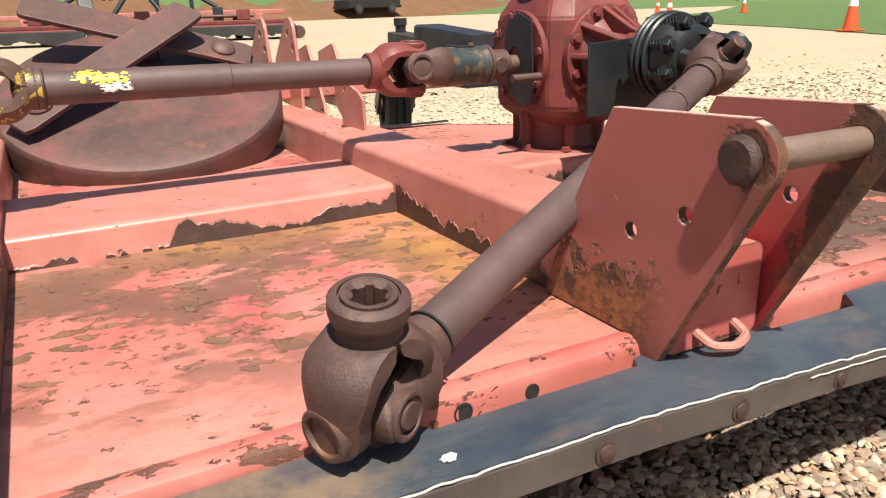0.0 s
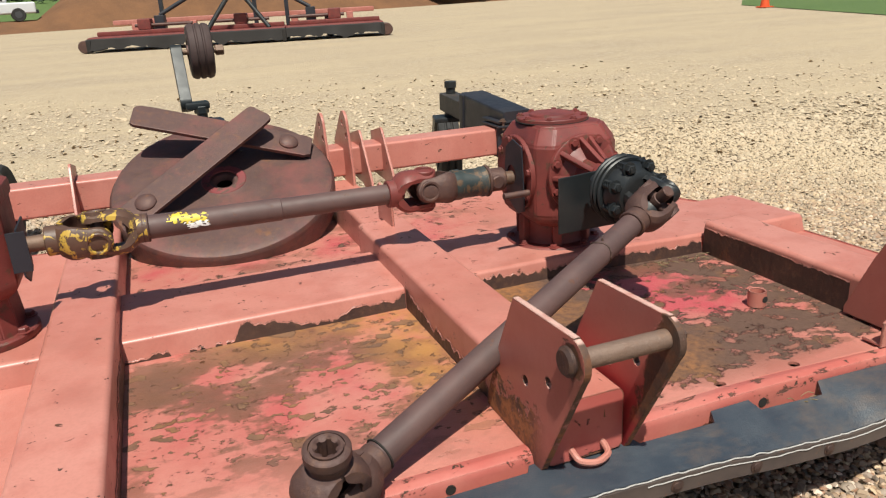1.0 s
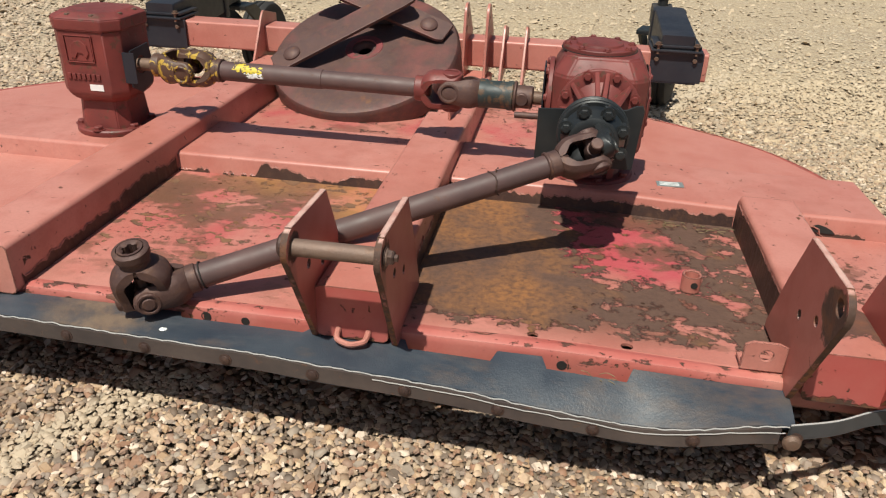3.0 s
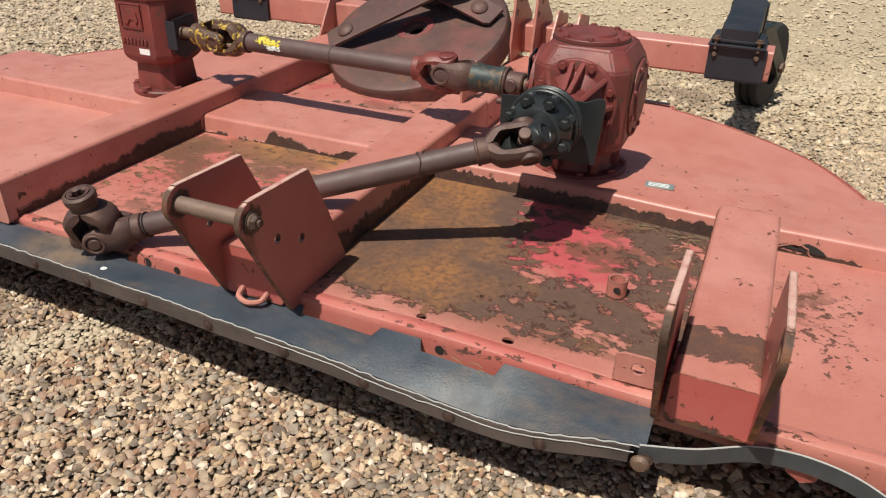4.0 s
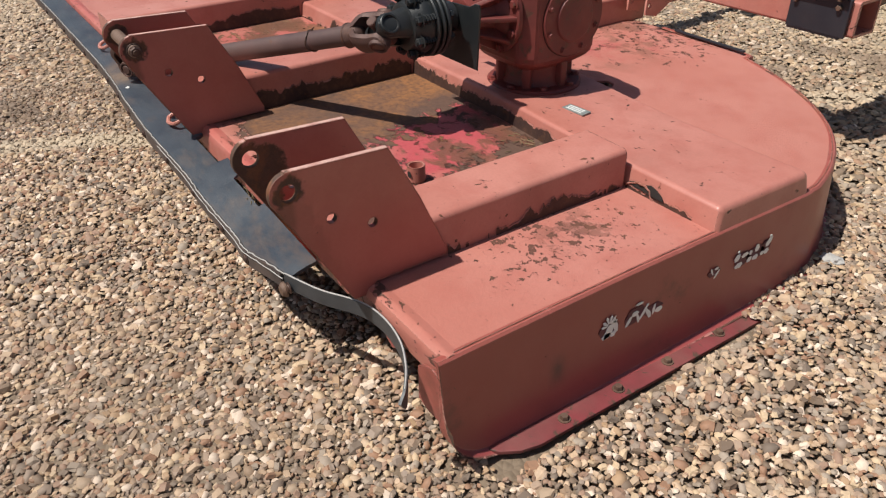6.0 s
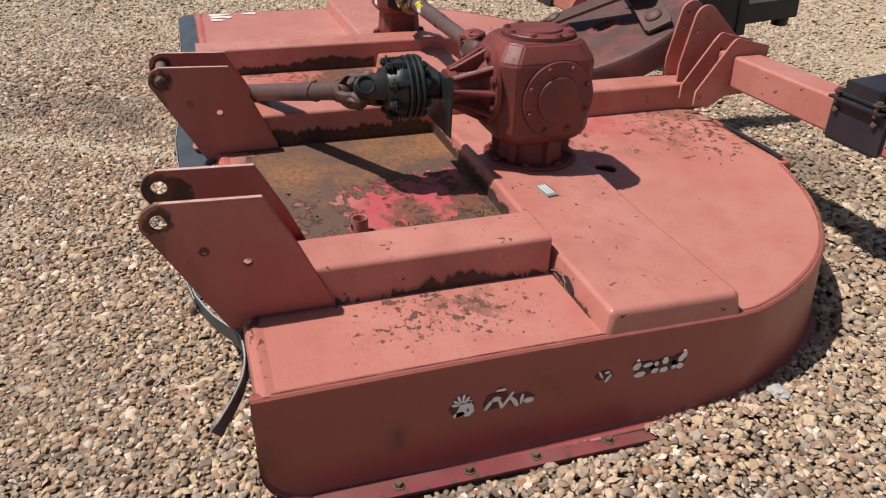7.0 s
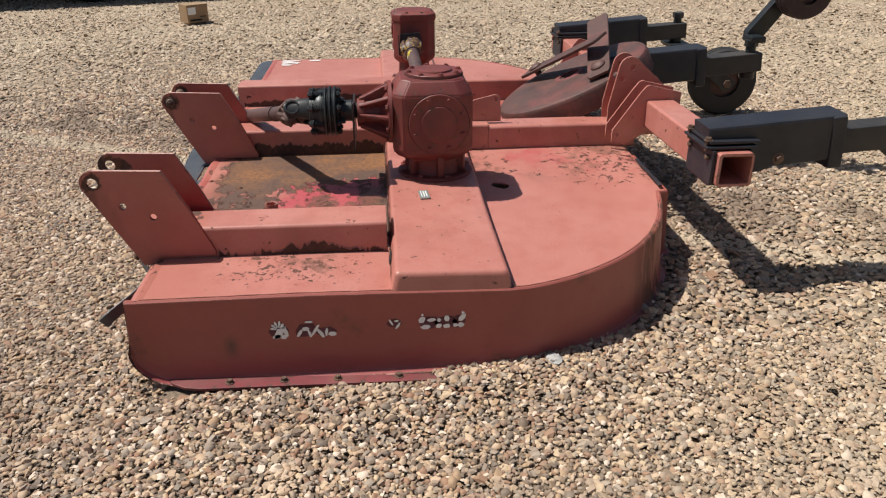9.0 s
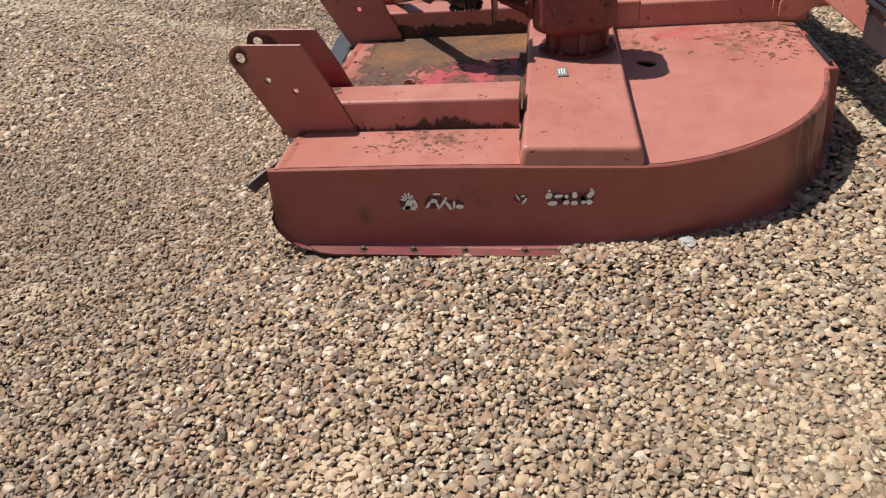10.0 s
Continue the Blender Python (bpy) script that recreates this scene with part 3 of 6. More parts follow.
def arc(cx, cy, r, a0, a1, n=8):
    return [(cx + r * math.cos(radians(a0 + (a1 - a0) * i / n)), cy + r * math.sin(radians(a0 + (a1 - a0) * i / n))) for i in range(n + 1)]


YZ = Matrix(((0, 0, 1, 0), (1, 0, 0, 0), (0, 1, 0, 0), (0, 0, 0, 1)))      # plate plane (x, y) -> world (y, z)


def ss(a, b, v):
    t = min(1.0, max(0.0, (v - a) / (b - a)))
    return t * t * (3 - 2 * t)


DECK_Z = 0.246


def sag(x, y):
    """The right wing hangs a little low."""
    return -0.010 * ss(1.1, 1.6, x) - 0.014 * ss(1.1, 1.7, x) * ss(0.9, 1.7, y)


def sagged(bm, from_z=0.12):
    for v in bm.verts:
        v.co.z += sag(v.co.x, v.co.y) * min(1.0, max(0.0, v.co.z / from_z))
    return bm


def sweep(path, half, thick, up=(0, 0, 1)):
    """A flat strap along a path: half its height to each side along up, thick across."""
    bm = bmesh.new()
    up = Vector(up)
    pts = [Vector(p) for p in path]
    rows = []
    for i, p in enumerate(pts):
        d = (pts[min(i + 1, len(pts) - 1)] - pts[max(i - 1, 0)]).normalized()
        side = d.cross(up).normalized()
        u = side.cross(d).normalized()
        rows.append([bm.verts.new(p + u * a * half + side * b * thick / 2) for a, b in ((-1, -1), (1, -1), (1, 1), (-1, 1))])
    for a, b in zip(rows, rows[1:]):
        for i in range(4):
            j = (i + 1) % 4
            bm.faces.new((a[i], a[j], b[j], b[i]))
    bm.faces.new(rows[0][::-1])
    bm.faces.new(rows[-1])
    bmesh.ops.recalc_face_normals(bm, faces=bm.faces)
    return bm


def smooth_path(pts, n=8):
    """Catmull-Rom through points."""
    pts = [Vector(p) for p in pts]
    out = []
    for i in range(len(pts) - 1):
        a, b, c, d = pts[max(i - 1, 0)], pts[i], pts[i + 1], pts[min(i + 2, len(pts) - 1)]
        for k in range(n):
            t = k / n
            out.append(0.5 * ((2 * b) + (c - a) * t + (2 * a - 5 * b + 4 * c - d) * t * t + (3 * b - a - 3 * c + d) * t ** 3))
    return out + [pts[-1]]


def pipe(path, r, n=8):
    """A round wire along a path."""
    bm = bmesh.new()
    pts = [Vector(p) for p in path]
    rings = []
    ref = Vector((0, 0, 1))
    for i, p in enumerate(pts):
        d = (pts[min(i + 1, len(pts) - 1)] - pts[max(i - 1, 0)]).normalized()
        s = d.cross(ref if abs(d.z) < 0.95 else Vector((1, 0, 0))).normalized()
        u = s.cross(d)
        rings.append([bm.verts.new(p + (s * math.cos(2 * math.pi * k / n) + u * math.sin(2 * math.pi * k / n)) * r) for k in range(n)])
    for a, b in zip(rings, rings[1:]):
        for k in range(n):
            j = (k + 1) % n
            bm.faces.new((a[k], a[j], b[j], b[k]))
    bm.faces.new(rings[0][::-1])
    bm.faces.new(rings[-1])
    bmesh.ops.recalc_face_normals(bm, faces=bm.faces)
    return bm


# ---- ground ----
def ground_sheet():
    bm = bmesh.new()
    rings = [(0.0, 0), (3.0, -0.0112), (6.0, -0.0100), (9.0, -0.008), (13.0, 0.0), (40.0, 0.0), (160.0, 0.0), (650.0, 0.0)]
    n, last = 48, None
    for r, z in rings[1:]:
        row = [bm.verts.new((1 + r * math.cos(2 * math.pi * i / n), 1.5 + r * math.sin(2 * math.pi * i / n), z)) for i in range(n)]
        if last is None:
            bm.faces.new(row)
        else:
            for i in range(n):
                bm.faces.new((last[i], row[i], row[(i + 1) % n], last[(i + 1) % n]))
        last = row
    bmesh.ops.recalc_face_normals(bm, faces=bm.faces)
    if sum(f.normal.z for f in bm.faces) < 0:
        bmesh.ops.reverse_faces(bm, faces=bm.faces)
    return bm


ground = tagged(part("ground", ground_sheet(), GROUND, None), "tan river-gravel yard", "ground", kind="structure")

# ---- rotary cutter ----
cutter = thing("rotary_cutter", "wide twin-gearbox mower deck in bleached chipped red paint on gravel", "mower", (0.46, 1.35, 0.0))
RG, LG, BLADE = (1.18, 1.37), (-0.245, 1.355), 0.785
X_R, X_L, Y_F, Y_B = 1.945, -1.13, 0.545, 2.175


def deck_outline():
    out = [(X_L, Y_F), (X_R, Y_F)]
    out += arc(*RG, BLADE, 13.6, 79.5, 20)
    out += [(1.318, Y_B), (-0.35, Y_B)]
    out += [(LG[0] + (LG[0] - X_L) * math.cos(radians(a)), LG[1] + 0.815 * math.sin(radians(a))) for a in range(98, 174, 5)]
    return out


def inside(p, poly):
    x, y = p
    c = False
    for (x0, y0), (x1, y1) in zip(poly, poly[1:] + poly[:1]):
        if (y0 > y) != (y1 > y) and x < (x1 - x0) * (y - y0) / (y1 - y0) + x0:
            c = not c
    return c


def deck_sheet():
    from mathutils.geometry import delaunay_2d_cdt
    outline = deck_outline()
    holes = [(1.08, 0.58, 0.011), (1.259, 0.58, 0.012), (1.16, 0.70, 0.006), (0.18, 1.14, 0.006), (1.30, 0.75, 0.005)]
    slot = [(1.190, 1.585), (1.215, 1.572), (1.238, 1.590), (1.252, 1.612), (1.240, 1.632), (1.212, 1.636), (1.196, 1.612)]
    rings = [outline] + [[(x + r * math.cos(i * math.pi / 6), y + 0.9 * r * math.sin(i * math.pi / 6)) for i in range(12)] for x, y, r in holes] + [slot]
    verts, edges = [], []
    for ring in rings:
        b = len(verts)
        verts += [Vector(p) for p in ring]
        edges += [(b + i, b + (i + 1) % len(ring)) for i in range(len(ring))]
    for i in range(45):
        for j in range(24):
            p = (-1.11 + i * 0.0692, 0.57 + j * 0.0705)
            if inside(p, outline) and not any((p[0] - x) ** 2 + (p[1] - y) ** 2 < (r + 0.01) ** 2 for x, y, r in holes) and not inside(p, slot):
                verts.append(Vector(p))
    vs, _, fs, *_ = delaunay_2d_cdt(verts, edges, [], 0, 1e-5)
    bm = bmesh.new()
    bv = []
    for v in vs:
        dent = 0.0016 * noise.noise((v.x * 3.1, v.y * 3.1, 0.3)) + 0.0008 * noise.noise((v.x * 9, v.y * 9, 2.3))
        bv.append(bm.verts.new((v.x, v.y, DECK_Z + sag(v.x, v.y) + dent)))
    for f in fs:
        c = (sum(vs[i].x for i in f) / len(f), sum(vs[i].y for i in f) / len(f))
        if inside(c, outline) and not any(inside(c, h) for h in rings[1:]):
            bm.faces.new([bv[i] for i in f])
    bmesh.ops.recalc_face_normals(bm, faces=bm.faces)
    if sum(f.normal.z for f in bm.faces) < 0:
        bmesh.ops.reverse_faces(bm, faces=bm.faces)
    return bm


deck = part("deck", deck_sheet(), DECK, cutter, "flat deck plate, paint flaked to brown and orange rust", angle=60)
sol = deck.modifiers.new("thickness", "SOLIDIFY")
sol.thickness, sol.offset = 0.006, -1


def wall_along(points, top, bottom, thick, roll=0.014, lean=0.014):
    """A skirt standing under a line of points, with a rolled top edge. top and bottom are functions of (x, y)."""
    bm = bmesh.new()
    rows = []
    n = len(points)
    for i, (x, y) in enumerate(points):
        a, b = Vector(points[max(i - 1, 0)]), Vector(points[min(i + 1, n - 1)])
        d = (b - a).normalized()
        o = Vector((d.y, -d.x))
        zt, zb = top(x, y), bottom(x, y)
        sec = [(-roll * 1.6, zt - 0.0035), (-roll, zt - 0.0006), (-roll * 0.45, zt - roll * 0.05), (-roll * 0.12, zt - roll * 0.35), (0, zt - roll), (lean * 0.8, zb + 0.03), (lean * 1.4, zb + 0.008), (lean * 2.6, zb), (-thick, zb), (-thick, zt - roll), (-roll, zt - roll * 0.6)]
        rows.append([bm.verts.new((x + o.x * u, y + o.y * u, z)) for u, z in sec])
    for a, b in zip(rows, rows[1:]):
        m = len(a)
        for i in range(m):
            bm.faces.new((a[i], a[(i + 1) % m], b[(i + 1) % m], b[i]))
    bm.faces.new(rows[0])
    bm.faces.new(rows[-1][::-1])
    bmesh.ops.recalc_face_normals(bm, faces=bm.faces)
    return bm


def deck_top(x, y):
    return DECK_Z + 0.002 + sag(x, y)


def skirt_right():
    """The side wall and the round rear wall; its lower front corner is rounded off."""
    pts = [(X_R + 0.006, 0.525 + 0.0013 * i * i) for i in range(5)] + [(X_R + 0.006, 0.556 + 0.0134 * i) for i in range(10)] + [(X_R + 0.006, 0.69 + i * 0.0345) for i in range(21)]
    pts += [(X_R + 0.006, 1.45), (X_R + 0.006, 1.51)] + arc(*RG, BLADE + 0.006, 14.5, 79.5, 22)
    pts += [(1.320, Y_B + 0.004), (1.29, Y_B + 0.006), (0.95, Y_B + 0.006)]

    def bottom(x, y):
        t = max(0.0, 1 - (y - 0.525) / 0.118)
        return 0.002 + 0.108 * (1 - math.sqrt(max(0.0, 1 - t * t)))
    return wall_along(pts, deck_top, bottom, 0.006)


part("side_skirt", skirt_right(), PAINT_SKIRT, cutter, "side wall in darker red paint with a torn white decal")


def skirt_left():
    pts = [(-0.05, Y_B + 0.006), (-0.35, Y_B + 0.006)]
    pts += [(LG[0] + (LG[0] - X_L + 0.006) * math.cos(radians(a)), LG[1] + 0.821 * math.sin(radians(a))) for a in range(98, 176, 4)]
    pts += [(X_L - 0.006, 1.3), (X_L - 0.006, 0.535)]
    return wall_along(pts, deck_top, lambda x, y: 0.004, 0.006)


part("side_skirt", skirt_left(), PAINT_SKIRT, cutter)

# front corner return and skid flange of the right side
part("corner_plate", plate([(1.887, 0.118), (1.915, 0.110), (1.945, 0.110), (1.951, 0.114), (1.951, 0.205), (1.93, 0.212), (1.905, 0.203), (1.888, 0.19)], [], 0.005,
     Matrix(((1, 0, 0, 0), (0, 0, 1, 0.527), (0, 1, 0, 0), (0, 0, 0, 1)))), PAINT_SKIRT, cutter, "bent corner plate with a rusted torn edge")
flange = part("skid_flange", join(moved(plate([(1.949, 0.600), (1.966, 0.606), (1.988, 0.624), (2.007, 0.656), (2.016, 0.696), (2.016, 1.46), (2.004, 1.495), (1.949, 1.50)], [], 0.009, Matrix.Translation((0, 0, 0.0075)), 0.002), Matrix.Translation((0, 0, 0.013)) @ Matrix.Rotation(radians(-1.1), 4, "X")), rbox(X_R - 0.01, X_R + 0.03, 0.655, 0.72, 0.003, 0.010, 0.003)), FLANGE, cutter, "bottom flange still deeper red, dusty")
for y in (0.771, 0.912, 1.053, 1.216):
    part("bolt", hexbolt((1.995, y, 0.0245 - 0.0192 * y + 0.0005), "z", 0.0085, 0.010), BOLT, flange)

# decal remains on the side wall: torn scraps of white film
random.seed(5)


def scrap(y, z, w, h, lean):
    n = 6
    pts = []
    for i in range(n):
        a = 2 * math.pi * i / n
        pts.append((y + math.cos(a) * w * random.uniform(0.75, 1.1) + math.sin(a) * h * lean, z + math.sin(a) * h * random.uniform(0.8, 1.1)))
    return plate(pts, [], 0.0012, Matrix.Translation((X_R + 0.0125, 0, 0)) @ YZ, 0.0003)


decal = part("decal", scrap(0.905, 0.128, 0.012, 0.017, 0.3), WHITE, cutter, "torn remains of a white decal", smooth=False)


def petal(y, z, a, r0, r1, w):
    """A narrow pointed scrap that fans out from a point."""
    c, s = math.cos(radians(a)), math.sin(radians(a))
    pts = [(y + c * r0 - s * w * 0.4, z + s * r0 + c * w * 0.4), (y + c * r0 + s * w * 0.4, z + s * r0 - c * w * 0.4), (y + c * r1 * 0.8 + s * w, z + s * r1 * 0.8 - c * w), (y + c * r1, z + s * r1), (y + c * r1 * 0.8 - s * w, z + s * r1 * 0.8 + c * w)]
    return plate(pts, [], 0.0012, Matrix.Translation((X_R + 0.0125, 0, 0)) @ YZ, 0.0003)


for a in (20, 50, 80, 110, 140, 170):
    part("scrap", petal(0.906, 0.142, a, 0.006, 0.026 - 0.0006 * abs(a - 95) * 0.1, 0.003), WHITE, decal, smooth=False)
for y, z, w, h, lean in ((0.900, 0.120, 0.014, 0.008, 0.2), (0.923, 0.136, 0.006, 0.018, -0.3), (0.918, 0.118, 0.010, 0.007, 0.1), (0.960, 0.127, 0.006, 0.013, 0.5), (0.975, 0.140, 0.011, 0.006, 0.1), (0.985, 0.126, 0.004, 0.013, -0.3),
                         (1.000, 0.132, 0.005, 0.019, 0.6), (1.014, 0.126, 0.006, 0.016, -0.5), (1.030, 0.128, 0.004, 0.014, 0.1), (1.046, 0.121, 0.012, 0.007, 0.0), (0.985, 0.160, 0.012, 0.003, 0.0), (1.20, 0.146, 0.003, 0.010, -0.5), (1.214, 0.150, 0.007, 0.003, 0.0), (1.218, 0.135, 0.004, 0.010, 0.6)):
    part("scrap", scrap(y, z, w, h, lean), WHITE, decal, smooth=False)
for y, z, w, h, lean in ((1.282, 0.149, 0.010, 0.010, 0.2), (1.307, 0.148, 0.013, 0.006, 0.2), (1.327, 0.147, 0.006, 0.007, 0.0), (1.348, 0.150, 0.009, 0.011, 0.0), (1.389, 0.151, 0.009, 0.012, 0.5), (1.391, 0.166, 0.004, 0.003, 0.0),
                         (1.292, 0.127, 0.014, 0.008, 0.3), (1.326, 0.129, 0.010, 0.007, 0.2), (1.348, 0.127, 0.012, 0.007, 0.0), (1.371, 0.129, 0.007, 0.006, 0.0), (1.386, 0.129, 0.009, 0.008, 0.1), (1.283, 0.164, 0.003, 0.003, 0.0)):
    part("scrap", scrap(y, z, w, h, lean), WHITE, decal, smooth=False)
RESIDUE = plain("decal_residue", (0.13, 0.030, 0.045), 0.6, 0.0, 0.5, 60)
for y, z, w, h, lean in ((0.905, 0.136, 0.028, 0.026, 0.1), (0.975, 0.134, 0.034, 0.022, 0.2), (1.025, 0.129, 0.032, 0.014, 0.0), (1.208, 0.143, 0.022, 0.014, 0.0), (1.300, 0.139, 0.030, 0.020, 0.1), (1.345, 0.139, 0.040, 0.018, 0.0), (1.383, 0.141, 0.020, 0.022, 0.0)):
    part("residue", moved(scrap(y, z, w, h, lean), Matrix.Translation((-0.0008, 0, 0))), RESIDUE, decal, "dark glue residue", smooth=False)


# cross channel that carries both gearboxes
def hat(x0, x1, y0, y1, z0, z1, slope=0.008, r=0.014, end=0.014):
    """A pressed hat section along x with sloped sides and rounded edges."""
    bm = bmesh.new()
    n = 40
    rows = []
    for i in range(n + 1):
        x = x0 + (x1 - x0) * i / n
        sec = [(y0, z0)]
        for k in range(5):
            a = radians(160 - 70 * k / 4)
            sec.append((y0 + slope + r + r * math.cos(a), z1 - r + r * math.sin(a)))
        for k in range(5):
            a = radians(90 - 70 * k / 4)
            sec.append((y1 - slope - r + r * math.cos(a), z1 - r + r * math.sin(a)))
        sec.append((y1, z0))
        rows.append([bm.verts.new((x, y + 0.0012 * noise.noise((x * 5, y * 3, 1)), z)) for y, z in sec])
    for a, b in zip(rows, rows[1:]):
        for i in range(len(a) - 1):
            bm.faces.new((a[i], b[i], b[i + 1], a[i + 1]))
    for row, s in ((rows[0], -1), (rows[-1], 1)):
        ym, last = (y0 + y1) / 2, row
        for a in (30, 60, 90):
            f = 1 - math.cos(radians(a))
            cap = []
            for v in row:
                up = (v.co.z - z0) / (z1 - z0)
                y = v.co.y - math.copysign(r * f, v.co.y - ym)
                cap.append(bm.verts.new((v.co.x + s * (r * math.sin(radians(a)) + end * (1 - up)), y, v.co.z - r * f * up)))
            for i in range(len(row) - 1):
                bm.faces.new((last[i], last[i + 1], cap[i + 1], cap[i]))
            last = cap
        bm.faces.new(last)
    bmesh.ops.remove_doubles(bm, verts=bm.verts, dist=0.0002)
    bmesh.ops.recalc_face_normals(bm, faces=bm.faces)
    return bm


channel = part("cross_channel", sagged(hat(X_L + 0.020, 1.926, 1.205, 1.525, DECK_Z, DECK_Z + 0.052, end=0.005)), PAINT_TUBE, cutter, "pressed cross channel with flaked rusty lower edge")

# front lip of the deck
def lip():
    bm = bmesh.new()
    rows = []
    n = 60
    for i in range(n + 1):
        x = X_L + (X_R - X_L) * i / n
        wob = 0.0015 * noise.noise((x * 6, 0, 4))
        sec = [(0.576, DECK_Z - 0.0025), (0.556, DECK_Z + 0.0028), (0.548, DECK_Z + 0.0026), (0.538, DECK_Z - 0.003), (0.533, DECK_Z - 0.014), (0.533, 0.188), (0.539, 0.188), (0.541, DECK_Z - 0.014), (0.576, DECK_Z - 0.0055)]
        rows.append([bm.verts.new((x, y + wob, z + (sag(x, y) if z > 0.2 else 0))) for y, z in sec])
    for a, b in zip(rows, rows[1:]):
        for i in range(len(a)):
            j = (i + 1) % len(a)
            bm.faces.new((a[i], b[i], b[j], a[j]))
    bm.faces.new(rows[0])
    bm.faces.new(rows[-1][::-1])
    bmesh.ops.recalc_face_normals(bm, faces=bm.faces)
    return bm


part("front_lip", lip(), PAINT_LIP, cutter, "rolled front edge of the deck")
# Dark discs laid on the lip as painted shade of its open bolt holes.
for x, z, r in ((0.427, 0.226, 0.009), (0.510, 0.226, 0.007), (1.14, 0.215, 0.008)):
    part("hole_shade_disc", lathe([(r + 0.002, 0), (r + 0.002, 0.0012), (r, 0.0016), (r, 0.0008), (0, 0.0008)], (x, 0.5335, z), n=16, turn=AXES["y"] @ Matrix.Rotation(math.pi, 4, "X")), DARK, cutter, "dark disc as the shade of an open bolt hole in the front lip")


def tube(x0, x1, y0, y1, z0, z1, r=0.012):
    return rbox(x0, x1, y0, y1, z0, z1, r, 3, "y")


def flaked_edge(owner, a, b, z0, z1, levels, seed, slope=0.0, rough=1.0):
    """Along the foot of a wall from a to b the paint has come off: a band of bare rust with a ragged top, and the curled lip of paint above it.
    levels: how far up the wall the rust goes, as (place along the wall 0..1, share of the height). slope: how far the wall leans back at z1."""
    d = Vector((b[0] - a[0], b[1] - a[1]))
    long = d.length
    d /= long
    o = Vector((d.y, -d.x))
    n = int(long / 0.0025)
    xs, ys = zip(*levels)
    tops = []
    for i in range(n + 1):
        s = i / n * long
        r = noise.noise((s * 9, seed, 0.5)) * 0.24 + noise.noise((s * 31, seed, 2.5)) * 0.24 + noise.noise((s * 80, seed, 7.5)) * 0.20 + noise.noise((s * 190, seed, 3.5)) * 0.10
        h = float(np.interp(i / n, xs, ys)) + r * rough
        tops.append(min(h, 0.93) if h > 0.07 else 0.0)

    def at(i, h, out):
        p = Vector(a) + d * (i / n * long) + o * (out - slope * h)
        z = z0 + (z1 - z0) * h
        return (p.x, p.y, z + sag(p.x, p.y))
    band, lip_bm = bmesh.new(), bmesh.new()
    rows, lips = [], []
    for i, h in enumerate(tops):
        k = 0.0012 + 0.0006 * noise.noise((i * 0.21, seed, 9.0))
        rows.append([band.verts.new(at(i, h * f, k)) for f in (0.0, 0.35, 0.7, 1.0)] if h else None)
        curl = 0.0016 + 0.0022 * max(-0.4, noise.noise((i * 0.07, seed, 4.0)))
        e = 1.0 / (z1 - z0)
        lips.append([lip_bm.verts.new(at(i, h - 0.0008 * e, curl * 0.8)), lip_bm.verts.new(at(i, h + 0.0006 * e, curl)), lip_bm.verts.new(at(i, h + 0.0030 * e, 0.0004)), lip_bm.verts.new(at(i, h + 0.0010 * e, 0.0))] if h else None)
    for g, bm, m in ((rows, band, 3), (lips, lip_bm, 3)):
        for p, q in zip(g, g[1:]):
            if p and q:
                for j in range(m):
                    bm.faces.new((p[j], q[j], q[j + 1], p[j + 1]))
    for bm in (band, lip_bm):
        bmesh.ops.delete(bm, geom=[v for v in bm.verts if not v.link_faces], context="VERTS")
    part("rust_band", band, BARE, owner, "bare rust where the paint came off", angle=60)
    part("paint_lip", lip_bm, PAINT, owner, "curled edge of flaked paint", angle=60)


Z0 = DECK_Z - 0.001
flaked_edge(channel, (0.024, 1.205), (0.667, 1.205), Z0, DECK_Z + 0.046, [(0, 0.10), (0.20, 0.02), (0.36, 0.0), (0.39, 0.75), (0.52, 0.62), (0.60, 0.30), (0.72, 0.18), (0.80, 0.50), (0.90, 0.45), (1, 0.72)], 1.3, 0.007, 0.75)
flaked_edge(channel, (0.811, 1.205), (1.556, 1.205), Z0, DECK_Z + 0.046, [(0, 0.75), (0.25, 0.55), (0.5, 0.60), (0.8, 0.66), (1, 0.75)], 2.7, 0.007, 0.8)
flaked_edge(channel, (1.696, 1.205), (1.90, 1.205), Z0, DECK_Z + 0.046, [(0, 0.25), (0.6, 0.25), (1, 0.0)], 3.9, 0.007, 0.6)
# frame tubes, front to back
TOP = 0.348
tube_l = part("frame_tube", tube(-0.115, 0.022, 0.515, 2.19, DECK_Z - 0.010, TOP), PAINT_TUBE, cutter, "square frame tube with flaked lower edge")
flaked_edge(tube_l, (0.0225, 0.54), (0.0225, 1.20), Z0, TOP - 0.012, [(0, 0.20), (0.2, 0.28), (0.45, 0.36), (0.6, 0.50), (0.85, 0.54), (1, 0.46)], 5.1, 0.0, 0.35)
tube_m = part("frame_tube", tube(0.668, 0.810, 0.505, 1.62, DECK_Z - 0.010, TOP), PAINT_TUBE, cutter, "square frame tube with flaked lower edge")
flaked_edge(tube_m, (0.6675, 1.20), (0.6675, 0.72), Z0, TOP - 0.012, [(0, 0.55), (0.3, 0.38), (0.7, 0.30), (1, 0.35)], 6.4, 0.0, 0.6)
flaked_edge(tube_m, (0.8105, 0.70), (0.8105, 1.20), Z0, TOP - 0.012, [(0, 0.50), (0.4, 0.40), (0.8, 0.46), (1, 0.5)], 7.7, 0.0, 0.8)
part("frame_tube", tube(0.690, 0.810, 1.62, 2.22, DECK_Z - 0.010, 0.338), PAINT_TUBE, cutter)
